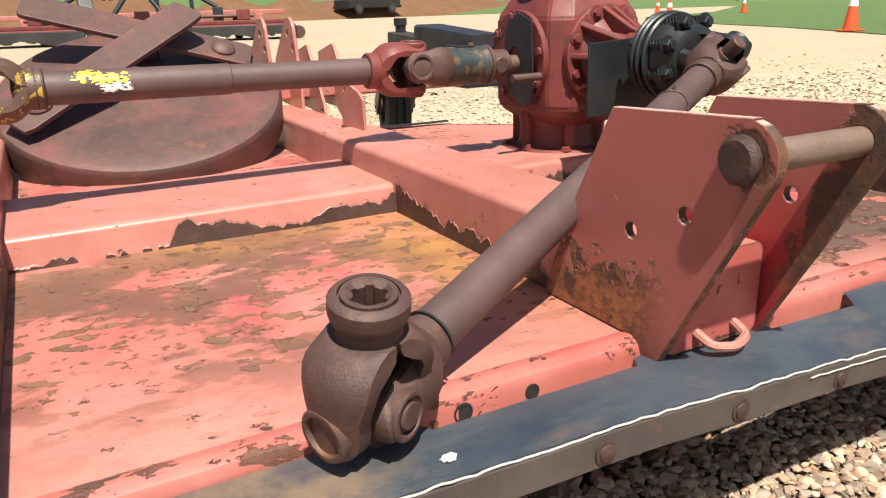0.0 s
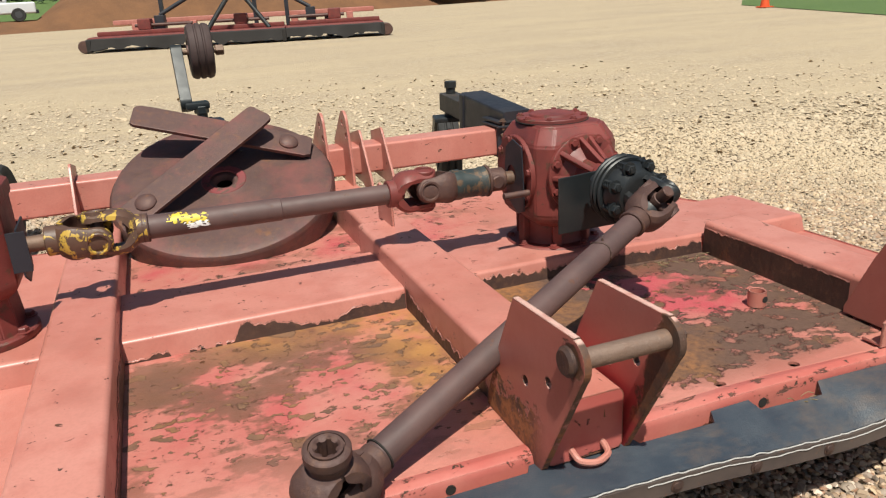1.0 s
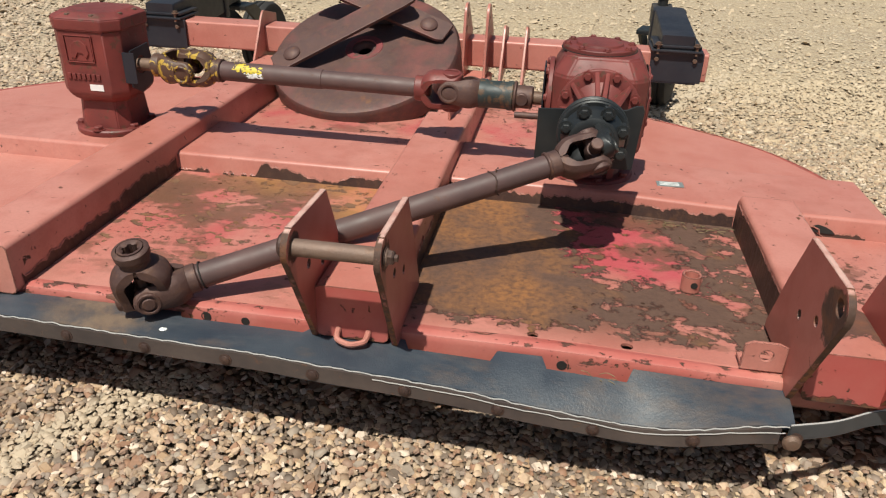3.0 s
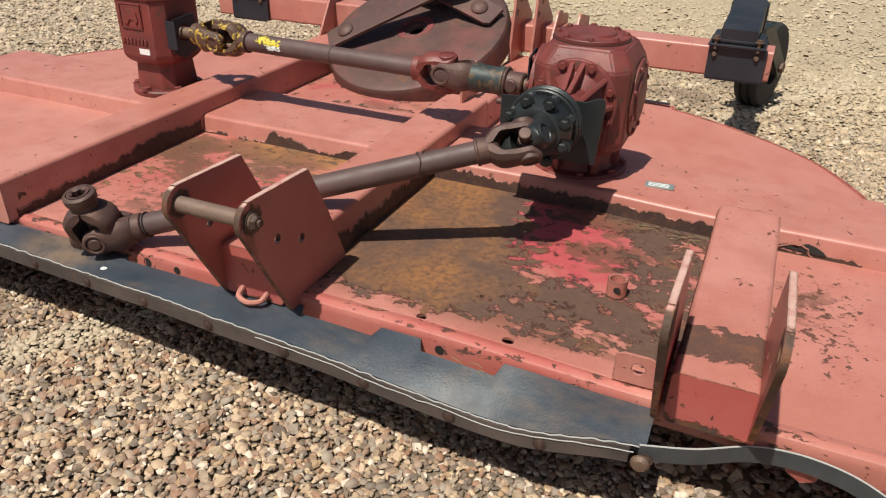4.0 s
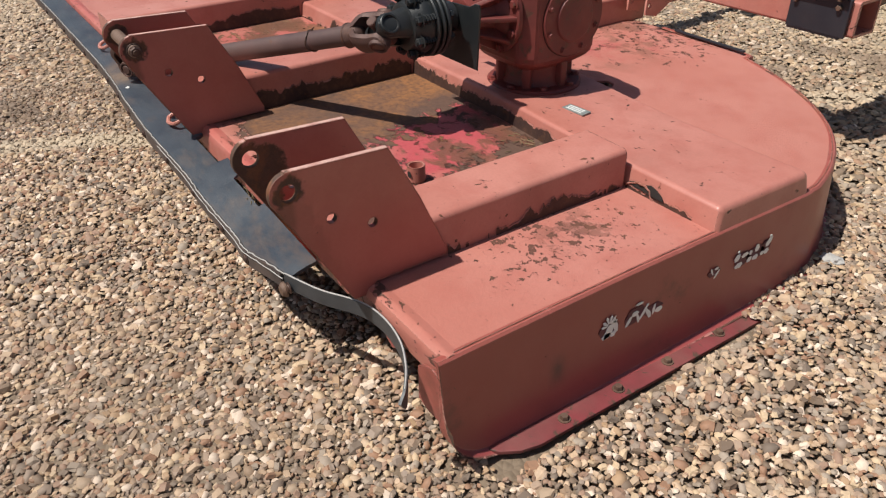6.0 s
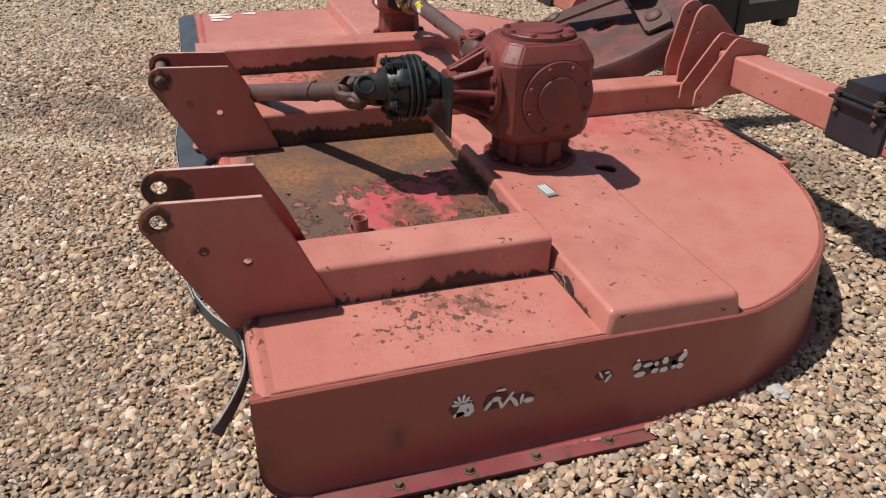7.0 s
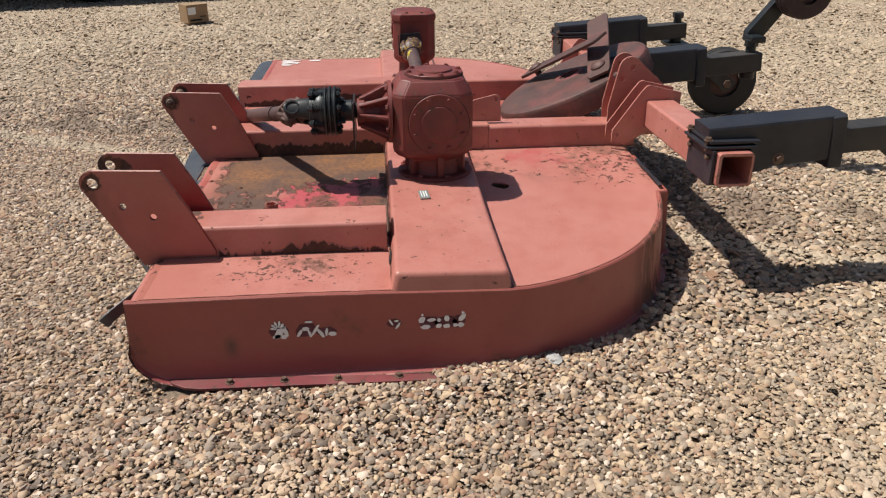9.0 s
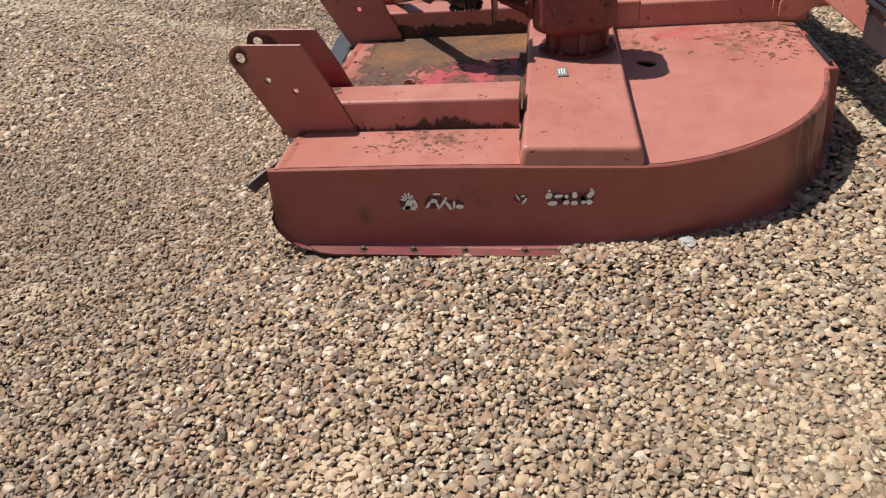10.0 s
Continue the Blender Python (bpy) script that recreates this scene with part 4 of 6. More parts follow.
tube_r = part("frame_tube", sagged(tube(1.558, 1.694, 0.505, 1.20, DECK_Z - 0.010, 0.338)), PAINT_TUBE, cutter, "square frame tube with flaked lower edge")
flaked_edge(tube_r, (1.5575, 1.20), (1.5575, 0.72), Z0, 0.325, [(0, 0.93), (0.5, 0.93), (1, 0.90)], 8.2, 0.0, 0.35)
flaked_edge(tube_r, (1.6945, 0.72), (1.6945, 1.20), Z0, 0.325, [(0, 0.30), (0.08, 0.24), (0.15, 0.12), (0.35, 0.18), (0.48, 0.30), (0.62, 0.32), (0.75, 0.15), (1, 0.14)], 9.6, 0.0, 0.8)

LUG = arc(0.418, 0.472, 0.036, 222, 100, 8) + [(0.412, 0.509), (0.597, 0.501), (0.655, 0.392), (0.712, 0.262), (0.712, 0.249), (0.56, 0.249), (0.535, 0.226), (0.512, 0.226)]
for k, x in enumerate((0.664, 0.822, 1.543, 1.696)):
    part("hitch_lug", plate(LUG, [(0.414, 0.473, 0.017), (0.483, 0.405, 0.0105), (0.559, 0.371, 0.0105)], 0.012, Matrix.Translation((x, 0, -0.003 if k > 1 else 0)) @ YZ), PAINT_LUG, cutter,
                     "upright hitch lug plate with drilled holes")
pin = part("hitch_pin", join(rod((0.652, 0.414, 0.473), (0.834, 0.414, 0.473), 0.0155, 20, 0.002)), PIN, cutter, "bare steel pin through both lugs")
part("pin_head", rod((0.645, 0.418, 0.473), (0.659, 0.418, 0.473), 0.0230, 26, 0.005), CRUST, pin, "rusted round pin head")
part("nut", join(lathe([(0.0135, 0), (0.0135, 0.010), (0.011, 0.013), (0.007, 0.013), (0.007, 0.019), (0, 0.019)], (0.831, 0.414, 0.473), "x", 6)), CRUST, pin)
part("washer", rod((0.828, 0.414, 0.473), (0.831, 0.414, 0.473), 0.019, 20, 0.001), CRUST, pin)

# eye rings welded at the tube ends
for x, y in ((0.742, 0.503), (-0.055, 0.512)):
    ring = [(x - 0.029, y + 0.01, 0.259), (x - 0.029, y - 0.010, 0.252), (x - 0.024, y - 0.021, 0.247), (x, y - 0.028, 0.244), (x + 0.024, y - 0.021, 0.247), (x + 0.029, y - 0.010, 0.252), (x + 0.029, y + 0.01, 0.259)]
    part("eye_ring", pipe(smooth_path(ring, 5), 0.0058), PAINT, cutter, "welded round-bar eye ring")

# small bracket beside the right tube, and a short pipe stub on the deck
part("bracket", join(plate([(1.462, 0.245), (1.535, 0.245), (1.535, 0.296), (1.52, 0.303), (1.475, 0.303), (1.462, 0.296)], [(1.502, 0.277, 0.013)], 0.006, Matrix(((1, 0, 0, 0), (0, 0, 1, 0.556), (0, 1, 0, 0), (0, 0, 0, 1)))),
     rbox(1.462, 1.535, 0.556, 0.60, 0.243, 0.250, 0.002)), PAINT, cutter, "small bent bracket with a hole")
stub = lathe([(0.021, 0), (0.021, 0.036), (0.0205, 0.0375), (0.016, 0.036), (0.016, 0.010), (0, 0.010)], (1.405, 0.835, 0.242), "z", 24)
# The side hole's shade is painted: a dark disc on the closed wall.
part("stub_shade_disc", lathe([(0.0075, 0), (0.0075, 0.0008), (0, 0.0008)], (1.409, 0.8142, 0.262), n=14, turn=AXES["y"] @ Matrix.Rotation(math.pi, 4, "X")), DARK, cutter, "dark disc as the shade of a drilled hole in the pipe stub")
part("pipe_stub", stub, PAINT_TUBE, cutter, "short open pipe stub")


# ---- gearboxes ----
SY, SZ = 1.357, 0.500      # line of the shaft between them
def cover(at, axis, r, t, inner, n=40, sign=1):
    prof = [(r, 0), (r, t - 0.002), (r - 0.002, t), (inner + 0.004, t), (inner, t + 0.001), (inner - 0.002, t + 0.006), (inner - 0.006, t + 0.008), (0, t + 0.008)]
    turn = AXES[axis] if sign > 0 else AXES[axis] @ Matrix.Rotation(math.pi, 4, "X")
    return lathe(prof, at, n=n, turn=turn)


def ring_bolts(parent, at, axis, r, count, size, sign=1, start=0.0, name="bolt"):
    base = AXES[axis] if sign > 0 else AXES[axis] @ Matrix.Rotation(math.pi, 4, "X")
    for i in range(count):
        a = start + 2 * math.pi * i / count
        p = Vector(at) + base.to_3x3() @ Vector((r * math.cos(a), r * math.sin(a), 0))
        part(name, hexbolt(p, r=size, h=size * 0.9, turn=base), GEAR, parent)


def cast_box(cx, cy, hx, hy, levels, bevel=0.0065):
    """A cast housing with cut corners, built up from level rings (share of the half width, height, corner cut)."""
    bm = bmesh.new()
    vs = []
    for h, z, k in levels:
        a, b = hx * h, hy * h
        vs.append([bm.verts.new((cx + x, cy + y, z)) for x, y in ((-a + k, -b), (a - k, -b), (a, -b + k), (a, b - k), (a - k, b), (-a + k, b), (-a, b - k), (-a, -b + k))])
    for a, b in zip(vs, vs[1:]):
        for i in range(8):
            j = (i + 1) % 8
            bm.faces.new((a[i], a[j], b[j], b[i]))
    bm.faces.new(vs[0][::-1])
    bm.faces.new(vs[-1])
    bmesh.ops.recalc_face_normals(bm, faces=bm.faces)
    bmesh.ops.bevel(bm, geom=list(bm.edges), offset=bevel, segments=3, affect="EDGES")
    return bm


ZB = 0.278        # top of the cross channel under the right gearbox
gx, gy = 1.180, 1.366
bx, by = 1.171, 1.378      # centre of its base and top cover
gear_r = part("gearbox", cast_box(gx, gy, 0.122, 0.133, [(0.60, 0.352, 0.030), (0.78, 0.366, 0.036), (0.96, 0.384, 0.038), (1.0, 0.398, 0.036), (1.0, 0.584, 0.036), (0.79, 0.630, 0.032)]), GEAR, cutter, "cast gearbox in dark red paint with bolted covers", angle=50)
part("pedestal", lathe([(0.104, 0.290), (0.090, 0.312), (0.088, 0.350), (0.096, 0.378)], (bx, by, 0), "z", 36), GEAR, gear_r)
for i in range(6):
    part("rib", moved(rbox(0.07, 0.108, -0.013, 0.013, 0.292, 0.384, 0.006), Matrix.Translation((bx, by, 0)) @ Matrix.Rotation(radians(8 + 60 * i), 4, "Z")), GEAR, gear_r)
part("base_flange", lathe([(0.128, ZB), (0.131, ZB + 0.005), (0.131, ZB + 0.019), (0.125, ZB + 0.024), (0.08, ZB + 0.026)], (bx, by, 0), "z", 48), GEAR, gear_r)
ring_bolts(gear_r, (bx, by, ZB + 0.024), "z", 0.116, 8, 0.010, start=0.3)
part("foot_pad", moved(rbox(-0.026, 0.026, -0.138, -0.112, ZB - 0.002, ZB + 0.016, 0.005), Matrix.Translation((bx, by, 0)) @ Matrix.Rotation(radians(-28), 4, "Z")), GEAR, gear_r)
SC = 0.493
part("side_cover", cover((gx + 0.121, gy + 0.018, SC), "x", 0.099, 0.007, 0.061), GEAR, gear_r)
ring_bolts(gear_r, (gx + 0.128, gy + 0.018, SC), "x", 0.085, 8, 0.0065, start=0.4)
part("seam", lathe([(0.0985, 0), (0.0985, 0.0022)], (bx, by, 0.6295), "z", 40), DARK, gear_r, "dark joint line")
part("seam", lathe([(0.1010, 0), (0.1010, 0.0016)], (gx + 0.1210, gy + 0.018, SC), "x", 40), DARK, gear_r)
part("top_cover", cover((bx, by, 0.631), "z", 0.096, 0.010, 0.062), GEAR, gear_r, "round bolted top cover")
ring_bolts(gear_r, (bx, by, 0.641), "z", 0.085, 8, 0.0075, start=0.2)
# input housing with ribs, towards the front
IZ = 0.508
part("input_housing", lathe([(0.104, 0.0), (0.104, 0.011), (0.100, 0.014), (0.074, 0.016), (0.048, 0.040), (0.043, 0.088), (0.047, 0.092), (0.047, 0.116), (0.034, 0.118)], (gx, gy - 0.131, IZ), n=40, turn=AXES["y"] @ Matrix.Rotation(math.pi, 4, "X")), GEAR, gear_r, "ribbed cast input housing")
for a in (-8, 8, 48, 90, 132, 172, 188, 228, 270, 312):
    fin = [(-0.106, 0.03), (-0.106, 0.050), (-0.092, 0.055), (-0.012, 0.096), (-0.010, 0.03)]
    part("rib", plate(fin, [], 0.012, Matrix.Translation((gx, gy - 0.131, IZ)) @ Matrix.Rotation(radians(a), 4, "Y") @ YZ, 0.003), GEAR, gear_r)
ring_bolts(gear_r, (gx, gy - 0.145, IZ), "y", 0.092, 8, 0.010, -1, 0.39)
# output cover towards the other gearbox
part("output_cover", cover((gx - 0.121, gy, 0.500), "x", 0.102, 0.012, 0.06, sign=-1), GEAR, gear_r)
ring_bolts(gear_r, (gx - 0.133, gy, 0.500), "x", 0.090, 8, 0.009, -1, 0.2)
part("guard_plate", plate([(1.287, 0.415), (1.322, 0.400), (1.382, 0.430), (1.397, 0.495), (1.387, 0.57), (1.347, 0.595), (1.297, 0.580)], [(1.357, 0.500, 0.026)], 0.004, Matrix.Translation((gx - 0.143, 0.0, 0)) @ YZ), BLACK, gear_r, "black guard plate")
part("guard_stud", rod((gx - 0.140, 1.268, 0.468), (gx - 0.212, 1.266, 0.468), 0.0085, 14), PANSTEEL, gear_r)
part("shield_plate", plate([(1.036, 0.402), (1.270, 0.404), (1.280, 0.548), (1.276, 0.560), (1.262, 0.560), (1.240, 0.549), (1.036, 0.538)], [(1.165, 0.512, 0.030)], 0.005,
     Matrix(((1, 0, 0, 0), (0, 0, 1, 1.106), (0, 1, 0, 0), (0, 0, 0, 1)))), CLUTCH, gear_r, "flat dark grey shield plate")

# left gearbox, smaller and plain
lx, ly = -0.258, 1.380
ZL = 0.298
gear_l = part("gearbox", cast_box(lx, ly, 0.103, 0.105, [(0.70, 0.395, 0.030), (0.90, 0.412, 0.034), (0.98, 0.424, 0.036), (1.0, 0.436, 0.036), (1.0, 0.606, 0.036)], 0.003), GEAR, cutter, "cast gearbox in dark red paint with a raised maker's panel", angle=50)
def taper(cx, cy, r0, r1, z0, z1, c=0.35):
    bm = bmesh.new()
    rows = []
    for r, z in ((r0, z0), (r0 * 0.99, z0 + 0.01), (r1, z1)):
        k = r * c
        rows.append([bm.verts.new((cx + x, cy + y, z)) for x, y in ((-r + k, -r), (r - k, -r), (r, -r + k), (r, r - k), (r - k, r), (-r + k, r), (-r, r - k), (-r, -r + k))])
    for a, b in zip(rows, rows[1:]):
        for i in range(8):
            j = (i + 1) % 8
            bm.faces.new((a[i], a[j], b[j], b[i]))
    bm.faces.new(rows[0][::-1]), bm.faces.new(rows[-1])
    bmesh.ops.bevel(bm, geom=list(bm.edges), offset=0.003, segments=2, affect="EDGES")
    return bm


part("pedestal", taper(lx, ly, 0.082, 0.074, ZL + 0.01, 0.41), GEAR, gear_l)
part("base_flange", lathe([(0.112, ZL), (0.114, ZL + 0.005), (0.114, ZL + 0.015), (0.110, ZL + 0.019), (0.07, ZL + 0.020)], (lx, ly, 0), "z", 44), GEAR, gear_l)
ring_bolts(gear_l, (lx, ly, ZL + 0.019), "z", 0.099, 6, 0.013, start=radians(30))
part("top_lid", cast_box(lx, ly, 0.109, 0.110, [(0.97, 0.603, 0.038), (1.0, 0.607, 0.040), (1.0, 0.636, 0.040), (0.97, 0.640, 0.039), (0.74, 0.653, 0.034)], 0.003), GEAR, gear_l, "bolted cast lid", angle=50)
for i in range(8):
    a = radians(22.5 + 45 * i)
    part("bolt", join(hexbolt((lx + 0.096 * math.cos(a), ly + 0.096 * math.sin(a), 0.638), "z", 0.0095, 0.012), lathe([(0.015, 0.632), (0.015, 0.640)], (lx + 0.096 * math.cos(a), ly + 0.096 * math.sin(a), 0), "z", 12)), BOLT, gear_l)
fy = ly - 0.105
panel = part("maker_panel", join(rbox(lx - 0.046, lx + 0.030, fy - 0.0035, fy + 0.003, 0.522, 0.590, 0.0015),
             *[rbox(lx - 0.050, lx + 0.034, fy - 0.0050, fy + 0.003, z, z + 0.003, 0.001) for z in (0.518, 0.591)],
             *[rbox(x, x + 0.003, fy - 0.0050, fy + 0.003, 0.518, 0.594, 0.001) for x in (lx - 0.051, lx + 0.032)]), GEAR, gear_l, "cast panel with a raised emblem")
part("emblem", join(plate([(lx - 0.034, 0.533), (lx - 0.030, 0.562), (lx - 0.018, 0.577), (lx + 0.002, 0.579), (lx + 0.016, 0.567), (lx + 0.020, 0.546), (lx + 0.012, 0.533), (lx + 0.004, 0.546), (lx - 0.012, 0.548), (lx - 0.022, 0.533)], [], 0.007,
     Matrix(((1, 0, 0, 0), (0, 0, 1, fy - 0.004), (0, 1, 0, 0), (0, 0, 0, 1))))), GEAR, gear_l)
part("raised_bar", join(*[rbox(lx - 0.060 + i * 0.0150, lx - 0.0485 + i * 0.0150, fy - 0.0045, fy + 0.003, 0.469, 0.486, 0.002) for i in range(7)]), GEAR, gear_l, "worn raised casting marks")
part("sticker", rbox(lx + 0.003, lx + 0.045, fy - 0.0012, fy + 0.002, 0.438, 0.456, 0), WHITE, gear_l, "small white sticker", smooth=False)
part("guard_plate", join(plate([(1.300, 0.45), (1.345, 0.425), (1.405, 0.44), (1.42, 0.50), (1.405, 0.555), (1.310, 0.550)], [(1.357, 0.503, 0.028)], 0.004, Matrix.Translation((lx + 0.122, 0, 0)) @ YZ),
     rbox(lx + 0.103, lx + 0.140, 1.298, 1.302, 0.46, 0.548, 0.001)), BLACK, gear_l, "black guard plate")
part("output_shaft", rod((lx + 0.10, SY, 0.503), (lx + 0.20, SY, 0.503), 0.018, 18), BOLT, gear_l)


# ---- drive shafts ----
def frame_on(a, b, twist=0.0):
    """A frame at a whose x axis points to b."""
    d = (Vector(b) - Vector(a)).normalized()
    z = Vector((0, 0, 1))
    y = z.cross(d).normalized()
    z = d.cross(y)
    m = Matrix((d, y, z)).transposed().to_4x4()
    return Matrix.Translation(a) @ m @ Matrix.Rotation(radians(twist), 4, "X")


def yoke(m, hub_r=0.034, hub_end=0.11, ear=0.048, wide=0.030, thick=0.019):
    """A forged joint yoke: the cross sits at the origin, the two curved ears lie across y, the hub runs along +x."""
    bm = bmesh.new()
    inner = ear - thick
    xs = [0.080, 0.074, 0.067, 0.060, 0.052, 0.044, 0.034, 0.024, 0.012, 0.0] + [-wide * math.sin(radians(a)) for a in (20, 40, 58, 72, 82)]
    for s in (1, -1):
        rows = []
        for x in xs:
            if x >= 0:
                w = wide * (1.0 + 0.24 * ss(0.012, 0.05, x) - 0.14 * ss(0.055, 0.078, x))
                inn = inner * (1.06 - 0.96 * ss(0.046, 0.072, x))
                outr = ear * (1 + 0.05 * ss(0.0, 0.03, x)) + (hub_r - ear * 1.05) * (1 - math.sqrt(max(0.0, 1 - ss(0.036, 0.080, x) ** 2)))
            else:
                w, inn, outr = math.sqrt(max(wide * wide - x * x, 1e-6)), inner, ear
            sec = []
            for j in range(9):
                z = -w + 2 * w * j / 8
                edge = 0.006 * (abs(z) / w) ** 6
                bow = outr - outr * 0.34 * (z / outr) ** 2
                sec.append((x, s * (bow - edge), z))
            for j in range(9):
                z = w - 2 * w * j / 8
                sec.append((x, s * (inn - inn * 0.2 * (z / max(w, 1e-4)) ** 2), z))
            rows.append([bm.verts.new(p) for p in sec])
        for a, b in zip(rows, rows[1:]):
            for i in range(len(a)):
                j = (i + 1) % len(a)
                bm.faces.new((a[i], a[j], b[j], b[i]))
        bm.faces.new(rows[0])
        bm.faces.new(rows[-1][::-1])
    bmesh.ops.recalc_face_normals(bm, faces=bm.faces)
    hub = lathe([(0, 0.056), (hub_r * 0.55, 0.058), (hub_r * 0.9, 0.066), (hub_r, 0.074), (hub_r, hub_end - 0.002), (hub_r - 0.002, hub_end), (0, hub_end)], n=28, turn=AXES["x"])
    return moved(join(bm, hub), m)


def joint_yoke(name, m, material, parent, label="", hub_r=0.034, hub_end=0.11, ear=0.048, wide=0.030, thick=0.019):
    """A yoke with the two bearing cups let into its ears."""
    y = part(name, yoke(m, hub_r, hub_end, ear, wide, thick), material, parent, label)
    for s in (1, -1):
        turn = m @ (AXES["y"] if s > 0 else AXES["y"] @ Matrix.Rotation(math.pi, 4, "X"))
        r, e = wide * 0.86, ear + 0.003
        part("bearing_cup", lathe([(0.0, ear - thick), (r, ear - thick), (r, e - 0.002), (r - 0.002, e), (r * 0.78, e), (r * 0.70, e - 0.003), (r * 0.68, e - 0.013), (r * 0.3, e - 0.012), (0, e - 0.010)], n=26, turn=turn), material, y)
    return y


def cross_piece(m, arm=0.045):
    caps = [rod((0, -arm, 0), (0, arm, 0), 0.0135, 16, 0.002), rod((0, 0, -arm), (0, 0, arm), 0.0135, 16, 0.002), lathe([(0, -0.02), (0.016, -0.014), (0.02, 0), (0.016, 0.014), (0, 0.02)], n=16)]
    return moved(join(*caps), m)


C0, C1 = Vector((0.320, 0.513, 0.279)), Vector((1.165, 0.905, 0.512))
shaft = thing("drive_shaft", "long rusted drive shaft slanting across the mower deck", "drive shaft", (0.35, 0.50, 0.25))
S0 = Vector((0.362, 0.548, 0.2865))           # on the shaft's line, just past the joint


def frame_xy(at, x, y):
    """A frame at a point from its x axis and a rough y axis."""
    x = Vector(x).normalized()
    z = x.cross(Vector(y)).normalized()
    return Matrix.Translation(at) @ Matrix((x, z.cross(x), z)).transposed().to_4x4()


LEN = (C1 - S0).length + 0.045
D = (C1 - S0).normalized()
S = C1 - D * LEN
M0, M1 = frame_xy(C0, S + D * 0.118 - C0, (0.452, -0.888, -0.06)), frame_on(C1, S0, -45)
part("outer_tube", rod(S + D * 0.085, S + D * 0.728, 0.0258, 28, 0.001), SHAFT, shaft, "brown rusted outer tube")
part("inner_tube", rod(S + D * 0.725, C1 - D * 0.08, 0.0245, 28), SHAFT, shaft)
part("seam", rod(S + D * 0.0985, S + D * 0.101, 0.0292, 32), DARK, shaft, "dark gap between yoke and tube")
part("collar_ring", rod(S + D * (LEN - 0.108), S + D * (LEN - 0.101), 0.0305, 32, 0.002), STEEL, shaft)
joint_yoke("yoke", M0, STEEL, shaft, "heavy forked yoke, greasy and rusted", 0.0295, 0.100, 0.0415, 0.028, 0.016)
joint_yoke("yoke", M1, STEEL, shaft, "heavy forked yoke, greasy and rusted", 0.0285, 0.106, 0.044, 0.027, 0.017)
part("joint_cross", cross_piece(M0), STEEL, shaft)
part("joint_cross", cross_piece(M1), STEEL, shaft)
# the end yoke stands up, its splined bore open to the sky
UP = frame_xy(C0, (-0.004, -0.026, 0.112), (-0.90, -0.43, 0.10))
endy = joint_yoke("end_yoke", UP, STEEL, shaft, "upturned end yoke with a splined bore", 0.030, 0.082, 0.055, 0.030, 0.020)


def splined_hub(m, z0, z1, r, bore, teeth=6):
    """A collar with a splined through-bore."""
    bm = bmesh.new()
    n = teeth * 8
    def circle(rad, z):
        return [bm.verts.new((rad * math.cos(2 * math.pi * i / n), rad * math.sin(2 * math.pi * i / n), z)) for i in range(n)]
    def spline(z):
        return [bm.verts.new(((bore if (i % 8) < 4 else bore * 0.80) * math.cos(2 * math.pi * i / n), (bore if (i % 8) < 4 else bore * 0.80) * math.sin(2 * math.pi * i / n), z)) for i in range(n)]
    neck = r * 0.80
    rings = [circle(neck * 1.06, z0), circle(neck * 1.06, z0 + 0.004), circle(neck, z0 + 0.006), circle(neck, z0 + 0.012), circle(neck * 1.03, z0 + 0.013), circle(neck * 1.03, z1 - 0.027), circle(r * 0.97, z1 - 0.020), circle(r, z1 - 0.016), circle(r, z1 - 0.004), circle(r - 0.003, z1 - 0.001), circle(r * 0.76, z1), circle(r * 0.75, z1 - 0.004), circle(r * 0.70, z1 - 0.004), circle(r * 0.69, z1 + 0.001), circle(bore + 0.003, z1 + 0.001), spline(z1 - 0.003), spline(z0 + 0.012)]
    for a, b in zip(rings, rings[1:]):
        for i in range(n):
            j = (i + 1) % n
            bm.faces.new((a[i], a[j], b[j], b[i]))
    bm.faces.new(rings[0][::-1])
    bm.faces.new(rings[-1])
    bmesh.ops.recalc_face_normals(bm, faces=bm.faces)
    bm.transform(m @ AXES["x"])
    return bm


part("splined_collar", splined_hub(UP, 0.068, 0.117, 0.0345, 0.0165), STEEL, endy, "round locking collar with splined bore")

ringc = S + D * 0.725
loop = [ringc + (M1.to_3x3() @ Vector((0.004 * math.sin(3 * a), 0.0268 * math.cos(a), 0.0268 * math.sin(a)))) for a in [i * 0.35 for i in range(19)]]
part("wire_loop", pipe(loop + [ringc + Vector((0.004, 0.0, 0.031)), ringc + Vector((0.008, 0.004, 0.034))], 0.0018, 6), CRUST, shaft, "thin wire wound round the tube")

# slip clutch at the gearbox end
cy0 = (1.165, 0.512)


def disc(y, t, r, n=40, c=0.003):
    return lathe([(r - c, 0), (r, c), (r, t - c), (r - c, t)], (cy0[0], y, cy0[1]), "y", n)


